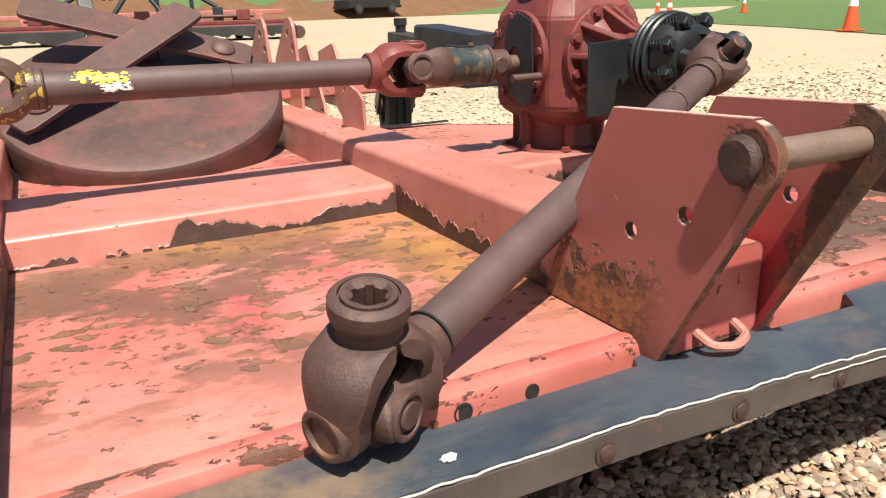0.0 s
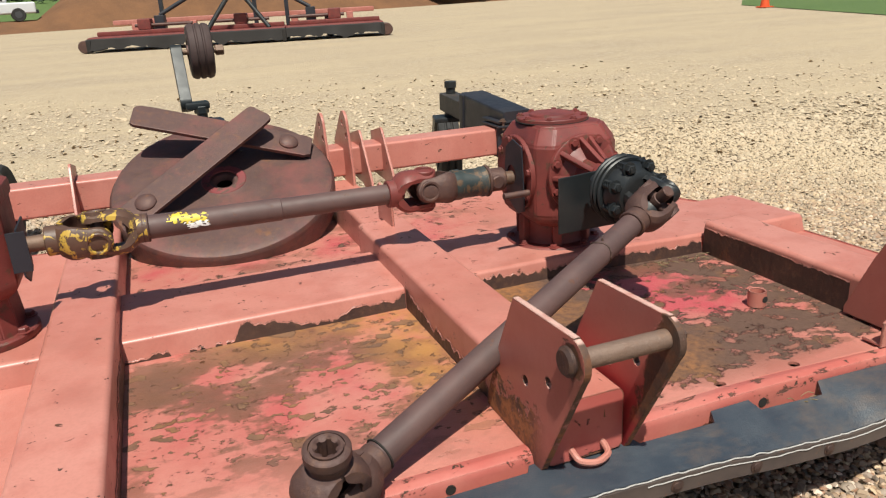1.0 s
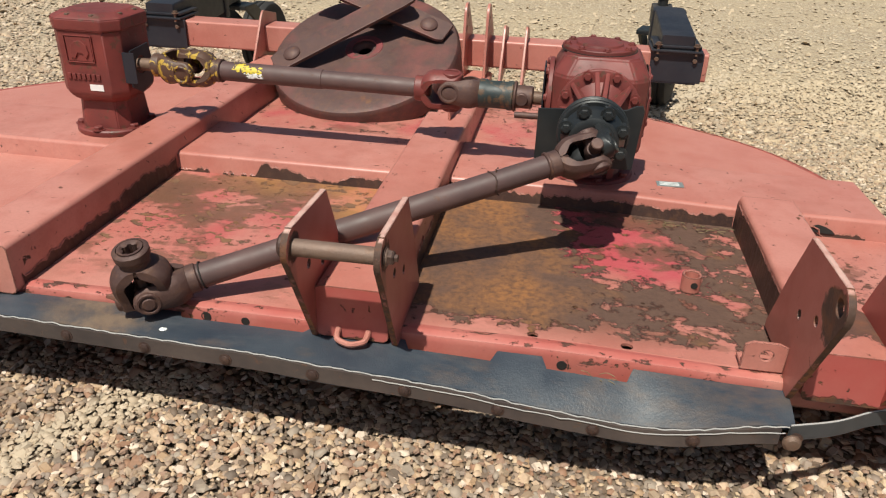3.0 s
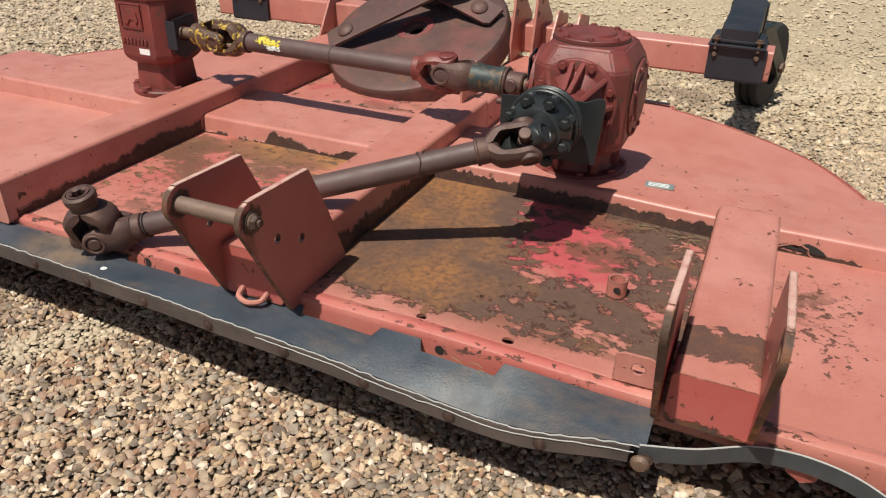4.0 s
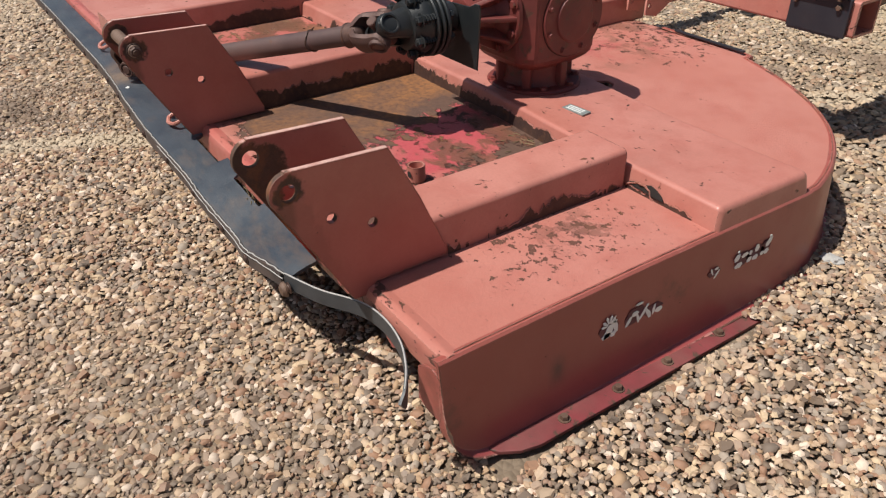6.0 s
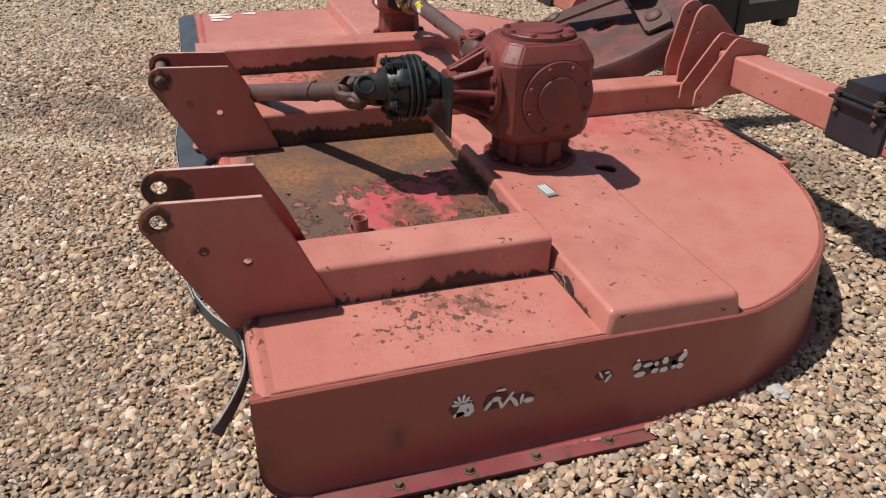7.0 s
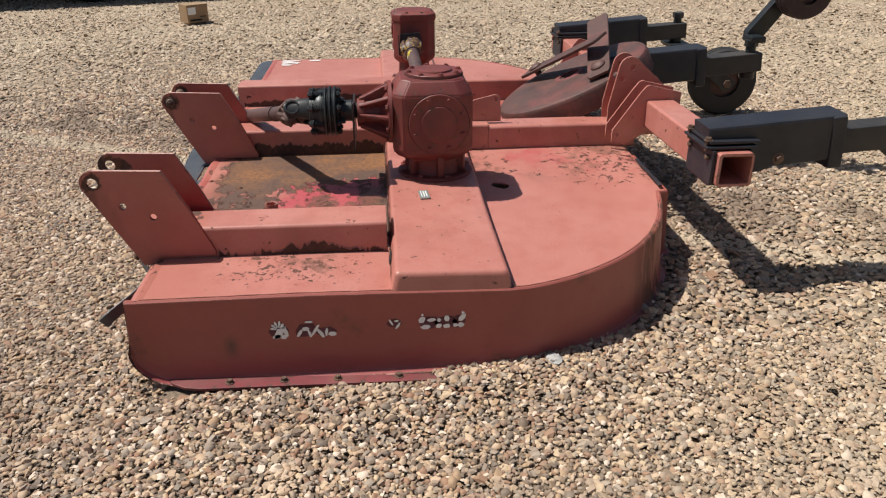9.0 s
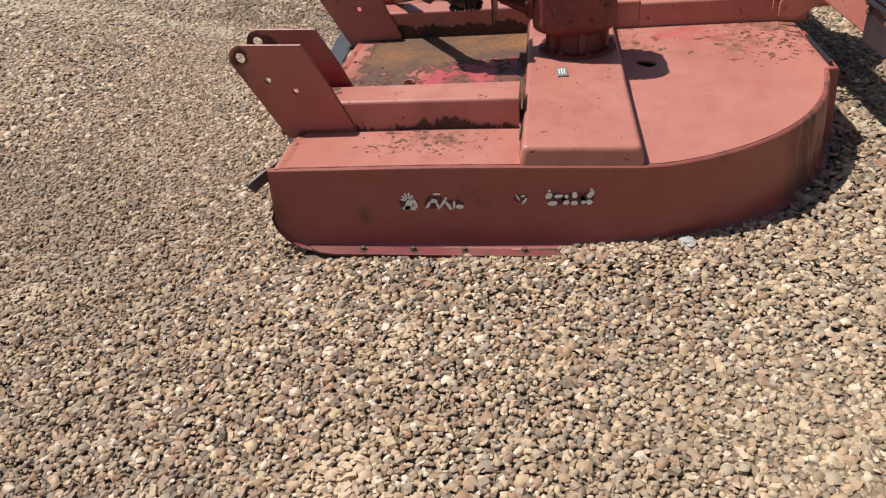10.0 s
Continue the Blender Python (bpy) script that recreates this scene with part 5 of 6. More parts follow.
clutch = part("slip_clutch", lathe([(0.040, 0.955), (0.056, 0.962), (0.066, 0.985), (0.072, 0.998), (0.070, 1.011), (0.046, 1.013), (0.046, 1.058), (0.034, 1.064), (0.036, 1.10), (0.026, 1.104), (0.026, 1.145)], (cy0[0], 0, cy0[1]), "y", 36), CLUTCH, shaft, "black slip clutch with spring bolts")
for y, t, r in ((1.011, 0.008, 0.081), (1.0205, 0.004, 0.075), (1.026, 0.008, 0.083), (1.0355, 0.003, 0.075), (1.040, 0.010, 0.082)):
    part("disc", disc(y, t, r), CLUTCH, clutch)
for i in range(8):
    a = radians(22.5 + 45 * i)
    x, z = cy0[0] + 0.067 * math.cos(a), cy0[1] + 0.067 * math.sin(a)
    coil = [(x + 0.0105 * math.cos(k * 1.05), 1.010 - k * 0.00125, z + 0.0105 * math.sin(k * 1.05)) for k in range(28)]
    part("spring_bolt", join(pipe(coil, 0.0027, 6), rod((x, 0.958, z), (x, 1.066, z), 0.0065, 10), hexbolt((x, 0.975, z), r=0.0115, h=0.014, turn=AXES["y"] @ Matrix.Rotation(math.pi, 4, "X")), rod((x, 1.051, z), (x, 1.062, z), 0.0115, 6, 0.002)), CLUTCH, clutch)
for i in range(6):
    a = radians(15 + 60 * i)
    part("hub_bolt", hexbolt((cy0[0] + 0.040 * math.cos(a), 1.060, cy0[1] + 0.040 * math.sin(a)), "y", 0.009, 0.016), CLUTCH, clutch)
CY = frame_on(C1, C1 + Vector((0.0, 0.1, 0.0)), -34)
joint_yoke("clutch_yoke", CY, CLUTCH, shaft, "black clutch yoke", 0.044, 0.085, 0.046, 0.029, 0.019)

# shaft between the gearboxes
link = thing("drive_shaft", "rusted drive shaft with yellow-painted joint between the two gearboxes", "drive shaft", (0.35, 1.37, 0.30))
A, B = Vector((0.014, SY, SZ + 0.003)), Vector((0.785, SY, SZ - 0.006))
E1 = (B - A).normalized()
part("outer_tube", rod(A + E1 * 0.095, A + E1 * 0.405, 0.0275, 32, 0.002), SHAFT, link, "brown tube with a torn yellow sticker")
part("inner_tube", rod(A + E1 * 0.40, B - E1 * 0.08, 0.0255, 32), SHAFT, link)
joint_yoke("yoke", frame_on(A, B, 80), YELLOW, link, "yellow-painted yoke, half rusted", 0.033, 0.105, 0.050, 0.031, 0.016)
joint_yoke("yoke", frame_on(A, A - E1, 170), YELLOW, link, "yellow-painted yoke, half rusted", 0.033, 0.105, 0.050, 0.031, 0.016)
part("joint_cross", cross_piece(frame_on(A, B, 80), 0.043), STEEL, link)
joint_yoke("yoke", frame_on(B, A, 84), GEAR, link, "yoke in faded red paint", 0.035, 0.10, 0.051, 0.030, 0.015)
joint_yoke("yoke", frame_on(B, B + E1, 174), STEEL, link, "", 0.037, 0.09, 0.049, 0.031, 0.016)
part("joint_cross", cross_piece(frame_on(B, A, 84), 0.043), STEEL, link)
MOTTLE = metal_paint("greasy_sleeve", (0.018, 0.028, 0.030), (0.045, 0.055, 0.050), 0.5, 0.50, (0.17, 0.10, 0.05), 0.2)
part("sleeve", lathe([(0.036, 0), (0.040, 0.004), (0.040, 0.022), (0.037, 0.027), (0.037, 0.078), (0.040, 0.083), (0.040, 0.094), (0.034, 0.100)], B + E1 * 0.075, n=28, turn=frame_on((0, 0, 0), E1) @ AXES["x"]), MOTTLE, link, "greasy black and brown sleeve")
part("end_hub", join(rod(B + E1 * 0.17, B + E1 * 0.225, 0.031, 28, 0.004), rod(B + E1 * 0.195 - Vector((0, 0.036, 0)), B + E1 * 0.195, 0.018, 16, 0.003)), STEEL, link)
part("collar_ring", rod(B + E1 * 0.172, B + E1 * 0.180, 0.042, 28, 0.003), STEEL, link)
part("stub", rod(B + E1 * 0.22, B + E1 * 0.27, 0.018, 16), BOLT, link)
for s in (0.09, 0.10):
    part("collar_ring", rod(A + E1 * s, A + E1 * (s + 0.006), 0.0335, 28, 0.002), STEEL, link)


def wrap(a, d, s0, s1, r, a0, a1):
    """A thin patch wrapped on a tube."""
    m = frame_on(a, a + d)
    bm = bmesh.new()
    n, k = 22, 20
    g = []
    for i in range(k + 1):
        row = []
        for j in range(n + 1):
            an = radians(a0 + (a1 - a0) * j / n)
            row.append(bm.verts.new(m @ Vector((s0 + (s1 - s0) * i / k, -r * math.cos(an), r * math.sin(an)))))
        g.append(row)
    for i in range(k):
        for j in range(n):
            rim = max(abs(i - k / 2 + 0.5) / (k / 2), abs(j - n / 2 + 0.5) / (n / 2))
            if noise.noise((i * 0.33, j * 0.30, s0 * 40)) + 0.85 - rim > 0.12:
                bm.faces.new((g[i][j], g[i][j + 1], g[i + 1][j + 1], g[i + 1][j]))
    bmesh.ops.delete(bm, geom=[v for v in bm.verts if not v.link_faces], context="VERTS")
    return bm


YSTICK = plain("yellow_sticker", (0.72, 0.55, 0.05), 0.5, 0.0, 0.3, 50)
ys = part("sticker", wrap(A, E1, 0.144, 0.190, 0.0282, 14, 80), YSTICK, link, "torn yellow sticker")
part("sticker", wrap(A, E1, 0.174, 0.236, 0.0282, 2, 56), YSTICK, link)
part("sticker", wrap(A, E1, 0.180, 0.240, 0.0284, -20, 16), WHITE, link)

# ---- blade pan, lying loose on the deck ----
pan = thing("blade_pan", "round rusted blade pan with two blades, tipped on the deck", "blade pan", (0.35, 1.72, 0.25))
PM = Matrix.Translation((0.347, 2.054, 0.431)) @ Matrix.Rotation(radians(-4.5), 4, "Y") @ Matrix.Rotation(radians(25.0), 4, "X")
prof = [(0.347, -0.098), (0.350, -0.090), (0.349, -0.022), (0.340, -0.008), (0.322, -0.001), (0.28, 0.0), (0.09, 0.0), (0.072, 0.004), (0.052, 0.004), (0.048, 0.000), (0.036, 0.0), (0.030, -0.004), (0.024, -0.018), (0.036, -0.020), (0.30, -0.012), (0.334, -0.024), (0.339, -0.090)]


def ring_lathe(profile, n, m):
    bm = bmesh.new()
    rows = [[bm.verts.new((r * math.cos(2 * math.pi * i / n), r * math.sin(2 * math.pi * i / n), h)) for i in range(n)] for r, h in profile]
    for a, b in zip(rows, rows[1:] + rows[:1]):
        for i in range(n):
            j = (i + 1) % n
            bm.faces.new((a[i], a[j], b[j], b[i]))
    bmesh.ops.recalc_face_normals(bm, faces=bm.faces)
    bm.transform(m)
    return bm


part("pan", ring_lathe([(r * 1.015, h) for r, h in prof], 72, PM), PANSTEEL, pan, "dished brown steel pan with a centre hole")

part("centre_ring", ring_lathe([(0.072, 0.0035), (0.069, 0.0066), (0.047, 0.0066), (0.044, 0.0020)], 40, PM), FLANGE, pan, "red painted ring round the centre hole")


def blade(bolt, tip, width, twist):
    """A flat swinging blade from its bolt to its square, worn tip."""
    b, t = Vector(bolt), Vector(tip)
    L = (t - b).length
    w = width / 2
    out = [(-0.075, -w * 0.85), (-0.075, w * 0.75), (-0.055, w * 0.95), (L - 0.022, w)] + arc(L - 0.018, w * 0.72, w * 0.26, 80, 10, 3) + arc(L - 0.020, -w * 0.55, w * 0.40, -5, -75, 4) + [(L - 0.05, -w), (-0.055, -w)]
    d = (t - b).normalized()
    up = PM.to_3x3() @ Vector((0, 0, 1))
    m = frame_xy(b, d, up.cross(d)) @ Matrix.Rotation(radians(twist), 4, "X")
    return plate(out, [], 0.013, m, 0.0025), m


for bolt_at, tip, twist in (((0.107, 1.950, 0.414), (0.507, 2.135, 0.625), 4), ((0.577, 2.116, 0.514), (0.105, 2.233, 0.646), -4)):
    bm, m = blade(bolt_at, tip, 0.098, twist)
    bl = part("blade", bm, PANSTEEL, pan, "worn flat mower blade")
    part("bolt", moved(join(lathe([(0.032, 0.006), (0.032, 0.012), (0.026, 0.019), (0.012, 0.023), (0, 0.024)], n=24), lathe([(0.016, -0.03), (0.016, 0.008)], n=16)), m), PANSTEEL, bl, "round bolt head")

# ---- rear beam with lugs ----
beam_bm = rbox(-0.70, 1.599, 2.207, 2.317, 0.354, 0.458, 0.010, 3, "x")
bmesh.ops.delete(beam_bm, geom=[f for f in beam_bm.faces if abs(f.normal.x) > 0.9], context="FACES_ONLY")
beam = part("rear_beam", beam_bm, PAINT, cutter, "square cross beam for the tail wheels, open at its end")
bs = beam.modifiers.new("wall", "SOLIDIFY")
bs.thickness, bs.offset = 0.009, -1
TALL = [(2.105, 0.250), (2.105, 0.40)] + arc(2.180, 0.552, 0.043, 170, 40, 8) + [(2.335, 0.47), (2.335, 0.345), (2.20, 0.340), (2.18, 0.250)]
CLAMP = [(2.085, 0.300), (2.085, 0.345), (2.185, 0.490)] + arc(2.215, 0.492, 0.022, 150, 60, 5) + [(2.338, 0.485), (2.338, 0.33), (2.20, 0.325), (2.14, 0.288)]
for x in (0.708, 0.790):
    part("tail_lug", plate(TALL, [(2.151, 0.510, 0.013), (2.190, 0.552, 0.013)], 0.010, Matrix.Translation((x, 0, 0)) @ YZ), PAINT, cutter, "tall drilled lug plate")
for x in (0.850, 0.932, -0.105):
    part("clamp_lug", plate(CLAMP, [(2.100, 0.328, 0.009)], 0.009, Matrix.Translation((x, 0, 0)) @ YZ), PAINT, cutter, "clamp plate round the beam")
part("small_lug", plate([(1.545, 0.345), (1.545, 0.415), (1.57, 0.432), (1.655, 0.452), (1.672, 0.440), (1.676, 0.345)], [(1.655, 0.435, 0.009)], 0.008, Matrix.Translation((0.752, 0, 0)) @ YZ), PAINT, cutter, "small upright lug")


# ---- tail wheel arms ----
def tail_arm(x, label, raised=False, swing=0.0, trail=0.11, ln=0.30):
    ob = thing("tail_wheel_arm", label, "tail wheel", (x, 2.30, 0.0 if not raised else 0.35), "tail wheel arms on the rear beam")
    tip = Matrix.Translation((x, 2.321, 0.460)) @ Matrix.Rotation(radians(4.0), 4, "X")
    part("clamp", join(rbox(x - 0.088, x + 0.100, 2.193, 2.205, 0.352, 0.462, 0.003), rbox(x - 0.080, x + 0.080, 2.319, 2.331, 0.352, 0.47, 0.003),
         rbox(x - 0.092, x + 0.092, 2.175, 2.335, 0.464, 0.472, 0.002), rbox(x - 0.085, x + 0.085, 2.185, 2.345, 0.478, 0.487, 0.002), rbox(x - 0.085, x + 0.085, 2.195, 2.333, 0.346, 0.356, 0.003)), BLACK, ob, "black clamp bracket")
    for sx in (-0.068, 0.068):
        part("clamp_bolt", join(rod((x + sx, 2.183, 0.455), (x + sx, 2.183, 0.498), 0.006, 10), hexbolt((x + sx, 2.187, 0.487), "z", 0.010, 0.010), rod((x + sx, 2.183, 0.435), (x + sx, 2.197, 0.435), 0.009, 6, 0.002)), BOLT, ob)
    sl = part("sleeve", moved(plate([(-0.12, 0.010), (-0.12, 0.062), (ln, 0.062), (ln, -0.062), (0.075, -0.066), (0.045, -0.080), (0.012, -0.080), (0.012, 0.010)], [], 0.12, YZ, 0.009), tip), BLACK, ob, "black square sleeve")
    part("collar", moved(rbox(-0.067, 0.067, ln - 0.040, ln + 0.009, -0.100, 0.069, 0.010), tip), BLACK, sl, "end collar")
    part("bolt", moved(hexbolt((0.060, 0.10, -0.048), "x", 0.013, 0.014), tip), BOLT, sl)
    part("inner_tube", moved(rbox(-0.044, 0.044, 0.20, 0.600, -0.062, 0.020, 0.006), tip), INNER, ob, "grey square inner tube")
    px, py = x, 2.878
    part("pivot", join(rod((px, py, 0.405), (px, py, 0.560), 0.022, 20, 0.003), rod((px, py, 0.545), (px, py, 0.575), 0.030, 6, 0.002), rod((px, py, 0.402), (px, py, 0.436), 0.034, 20, 0.003)), CLUTCH, ob, "vertical pivot pin")
    turn = Matrix.Translation((px, py, 0)) @ Matrix.Rotation(radians(swing), 4, "Z") @ Matrix.Translation((-px, -py, 0))
    if raised:
        hub = Vector((x + 0.042, 3.056, 0.784))
        a0, a1 = Vector((x - 0.055, 2.905, 0.590)), Vector((x - 0.055, 3.056, 0.784))
        arm = plate(arc(0, 0, 0.034, 90, 270) + arc((a1 - a0).length, 0, 0.030, -90, 90), [], 0.046, frame_on(a0, a1) @ Matrix.Rotation(radians(90), 4, "X"), 0.003)
        part("wheel_arm", join(arm, rbox(x - 0.062, x + 0.035, 2.858, 2.928, 0.562, 0.592, 0.008)), CLUTCH, ob, "flat grey arm turned upwards")
        R, W, tyre = 0.116, 0.049, plain("worn_wheel", (0.075, 0.045, 0.042), 0.75, 0.0, 0.55, 30)
    else:
        hub = Vector((x, py + trail, 0.190))
        for s in (-1, 1):
            part("fork_leg", moved(plate([(py - 0.05, 0.41), (py + 0.06, 0.41), (hub.y + 0.045, 0.20), (hub.y + 0.03, 0.155), (hub.y - 0.02, 0.150), (hub.y - 0.04, 0.175)], [], 0.014, Matrix.Translation((hub.x + s * 0.078, 0, 0)) @ YZ), turn), CLUTCH, ob, "flat steel fork leg")
        part("fork_crown", moved(rbox(hub.x - 0.088, hub.x + 0.088, py - 0.055, py + 0.065, 0.392, 0.414, 0.005), turn), CLUTCH, ob)
        R, W, tyre = 0.188, 0.055, TYRE
    tp = [(R * 0.45, -W), (R * 0.86, -W), (R * 0.95, -W * 0.9), (R, -W * 0.62), (R, -W * 0.42), (R * 0.955, -W * 0.34), (R * 0.955, -W * 0.24), (R, -W * 0.16), (R, W * 0.16), (R * 0.955, W * 0.24), (R * 0.955, W * 0.34), (R, W * 0.42), (R, W * 0.62), (R * 0.95, W * 0.9), (R * 0.86, W), (R * 0.45, W)]
    wheel = part("wheel", moved(join(lathe([(R * 0.47, -W * 0.55), (R * 0.47, W * 0.55)], n=36), lathe([(0.03, -W * 1.1), (0.03, W * 1.1)], n=20)), turn @ Matrix.Translation(hub) @ AXES["x"]), STEEL, ob, "steel hub")
    part("tyre", ring_lathe(tp, 48, turn @ Matrix.Translation(hub) @ AXES["x"]), tyre, wheel, "solid grooved tyre")
    part("axle", moved(join(rod(hub - Vector((0.09, 0, 0)), hub + Vector((0.09, 0, 0)), 0.012, 14), rod(hub + Vector((0.062, 0, 0)), hub + Vector((0.098, 0, 0)), 0.024, 6, 0.003)), turn), BOLT, wheel)
    return ob


tail_arm(1.480, "black tail wheel arm with a solid rubber wheel on gravel", False, -16, 0.283)
tail_arm(0.36, "black tail wheel arm with its wheel swung up in the air", True, ln=0.325)
tail_arm(-0.53, "black tail wheel arm with a solid rubber wheel on gravel", False, -4, 0.30, 0.36)

# ---- rubber front guard ----
guard = thing("rubber_guard", "black rubber belting with frayed white edge along the mower front", "rubber guard", (0.45, 0.48, 0.15))
NOTCH = ((0.375, 0.64, 0.536), (0.842, 1.013, 0.530), (1.105, 1.270, 0.530))


def wave(x, k):
    return 0.006 * noise.noise((x * 2.3, k, 0.0)) + 0.0025 * noise.noise((x * 8, k, 5.0))


EDGE_X = (-1.2, 0.0, 0.2, 0.3, 0.4, 0.5, 0.6, 0.7, 0.8, 0.9, 1.0, 1.1, 1.2, 1.28, 1.36, 1.44, 1.5, 1.56)
EDGE_Y = (0.455, 0.456, 0.453, 0.446, 0.438, 0.430, 0.424, 0.422, 0.426, 0.432, 0.438, 0.436, 0.440, 0.446, 0.430, 0.434, 0.446, 0.456)
EDGE_Z = (0.222, 0.225, 0.224, 0.224, 0.230, 0.234, 0.236, 0.230, 0.223, 0.212, 0.199, 0.190, 0.178, 0.167, 0.186, 0.202, 0.208, 0.205)


def edge_at(x):
    """The belt's front edge, which bows in and out."""
    s = [float(np.mean([np.interp(x + d, EDGE_X, v) for d in (-0.03, -0.015, 0.0, 0.015, 0.03)])) for v in (EDGE_Y, EDGE_Z)]
    return s[0] + 0.4 * wave(x, 2), s[1] + 0.4 * wave(x, 3)


def belt_top():
    bm = bmesh.new()
    rows = []
    n = 260
    x0, x1 = -1.20, 1.545
    for i in range(n + 1):
        x = x0 + (x1 - x0) * i / n
        back = 0.531
        for a, b, y in NOTCH:
            if a < x < b:
                back = y - 0.022
        zb = 0.231 + sag(x, 0.5) + 0.3 * wave(x, 1)
        yf, zf = edge_at(x)
        pts = []
        for k in range(5):
            t = k / 4
            y = back + (yf - back) * t
            z = zf + (zb - zf) * (y - yf) / (0.531 - yf) + 0.004 * math.sin(math.pi * t)
            pts.append((y, z))
        sec = pts + [(y, z - 0.008) for y, z in reversed(pts)]
        rows.append([bm.verts.new((x, y, z)) for y, z in sec])
    for a, b in zip(rows, rows[1:]):
        m = len(a)
        for i in range(m):
            bm.faces.new((a[i], b[i], b[(i + 1) % m], a[(i + 1) % m]))
    bm.faces.new(rows[0])
    bm.faces.new(rows[-1][::-1])
    bmesh.ops.recalc_face_normals(bm, faces=bm.faces)
    return bm


part("belt", belt_top(), RUBBER, guard, "sloping black rubber belt with cut-outs")
xs = [-1.20 + i * 0.02 for i in range(137)]
part("steel_strip", sweep([(x, edge_at(x)[0] - 0.004, edge_at(x)[1] - 0.019) for x in xs], 0.0165, 0.006), STRIP, guard, "rusted clamping strip")
part("hanging_edge", sweep([(x, edge_at(x)[0] + 0.003, edge_at(x)[1] - 0.031 + 0.004 * noise.noise((x * 5, 3, 3))) for x in xs], 0.010, 0.007), RUBBER, guard)
part("frayed_edge", pipe([(x, edge_at(x)[0] - 0.0035 + 0.003 * noise.noise((x * 60, 1, 1)), edge_at(x)[1] - 0.0006 + 0.0030 * noise.noise((x * 38, 7, 1))) for x in [-1.20 + i * 0.008 for i in range(343)]], 0.0013, 6), FRAY, guard, "frayed white cord along the belt's edge")
part("frayed_edge", pipe([(x, edge_at(x)[0] - 0.0080 + 0.002 * noise.noise((x * 31, 2, 4)), edge_at(x)[1] - 0.0085 + 0.0035 * noise.noise((x * 9, 4, 2)) + 0.002 * noise.noise((x * 45, 3, 1))) for x in [0.80 + i * 0.008 for i in range(92)]], 0.0011, 6), FRAY, guard, "second frayed ply of the belt")
for i in range(15):
    x = -0.86 + i * 0.172
    part("bolt", lathe([(0.0125, 0), (0.0125, 0.0015), (0.009, 0.002), (0.0085, 0.004), (0.004, 0.0055), (0, 0.0055)], (x, edge_at(x)[0] - 0.007, edge_at(x)[1] - 0.021), n=14, turn=AXES["y"] @ Matrix.Rotation(math.pi, 4, "X")), CRUST, guard)
loose = smooth_path([(1.535, 0.446, 0.196), (1.62, 0.478, 0.194), (1.70, 0.520, 0.196), (1.77, 0.529, 0.200), (1.84, 0.520, 0.199), (1.893, 0.498, 0.194), (1.925, 0.476, 0.184), (1.937, 0.462, 0.172)], 8)
part("loose_strap", sweep(loose, 0.0160, 0.005), STRAP, guard, "grey strap torn loose and curling away")
part("strap_edge", pipe([p + Vector((0, 0, 0.0160)) for p in loose], 0.0016, 6), FRAY, guard, "pale frayed edge of the strap")
part("bolt", lathe([(0.016, 0), (0.016, 0.004), (0.011, 0.010), (0, 0.012)], (1.541, 0.441, 0.180), n=14, turn=AXES["y"] @ Matrix.Rotation(math.pi, 4, "X")), BOLT, guard)

part("lip_tab", plate([(1.750, 0.192), (1.762, 0.170), (1.786, 0.156), (1.806, 0.166), (1.812, 0.192)], [], 0.004, Matrix(((1, 0, 0, 0), (0, 0, 1, 0.536), (0, 1, 0, 0), (0, 0, 0, 1))), 0.001), PAINT_SKIRT, cutter, "bent tab hanging from the front lip")

# ---- small things on the deck ----
tag = thing("metal_tag", "small silver paper tag lying on the deck", "tag", (1.405, 1.315, 0.29))
tm = Matrix.Translation((1.402, 1.325, 0.2895)) @ Matrix.Rotation(radians(4), 4, "Z") @ Matrix.Rotation(radians(2), 4, "X")
part("sheet", moved(rbox(-0.036, 0.036, -0.016, 0.016, -0.0015, 0.0015, 0.001), tm), TAG, tag)
part("print_bar", moved(join(*[rbox(-0.028, 0.024, -0.010 + i * 0.008, -0.007 + i * 0.008, 0.0016, 0.0021, 0) for i in range(3)]), tm), WHITE, tag, smooth=False)
PAPER = plain("torn_paper", (0.80, 0.73, 0.71), 0.7, 0.0, 0.35, 28)
far_tag = thing("paper_label", "torn white paper label stuck on the deck", "label", (-0.96, 0.66, 0.25))
for pts in ([(-1.105, 0.605), (-1.07, 0.598), (-1.055, 0.64), (-1.075, 0.70), (-1.095, 0.72)], [(-1.045, 0.603), (-1.00, 0.612), (-1.01, 0.66), (-0.99, 0.70), (-1.03, 0.715), (-1.05, 0.66)],
            [(-0.985, 0.606), (-0.945, 0.612), (-0.94, 0.66), (-0.965, 0.675), (-0.98, 0.64)], [(-1.10, 0.76), (-1.07, 0.775), (-1.06, 0.82), (-1.08, 0.84), (-1.105, 0.83)]):
    part("sheet", plate(pts, [], 0.0016, Matrix.Translation((0, 0, DECK_Z + 0.003)), 0.0003), PAPER, far_tag, smooth=False)


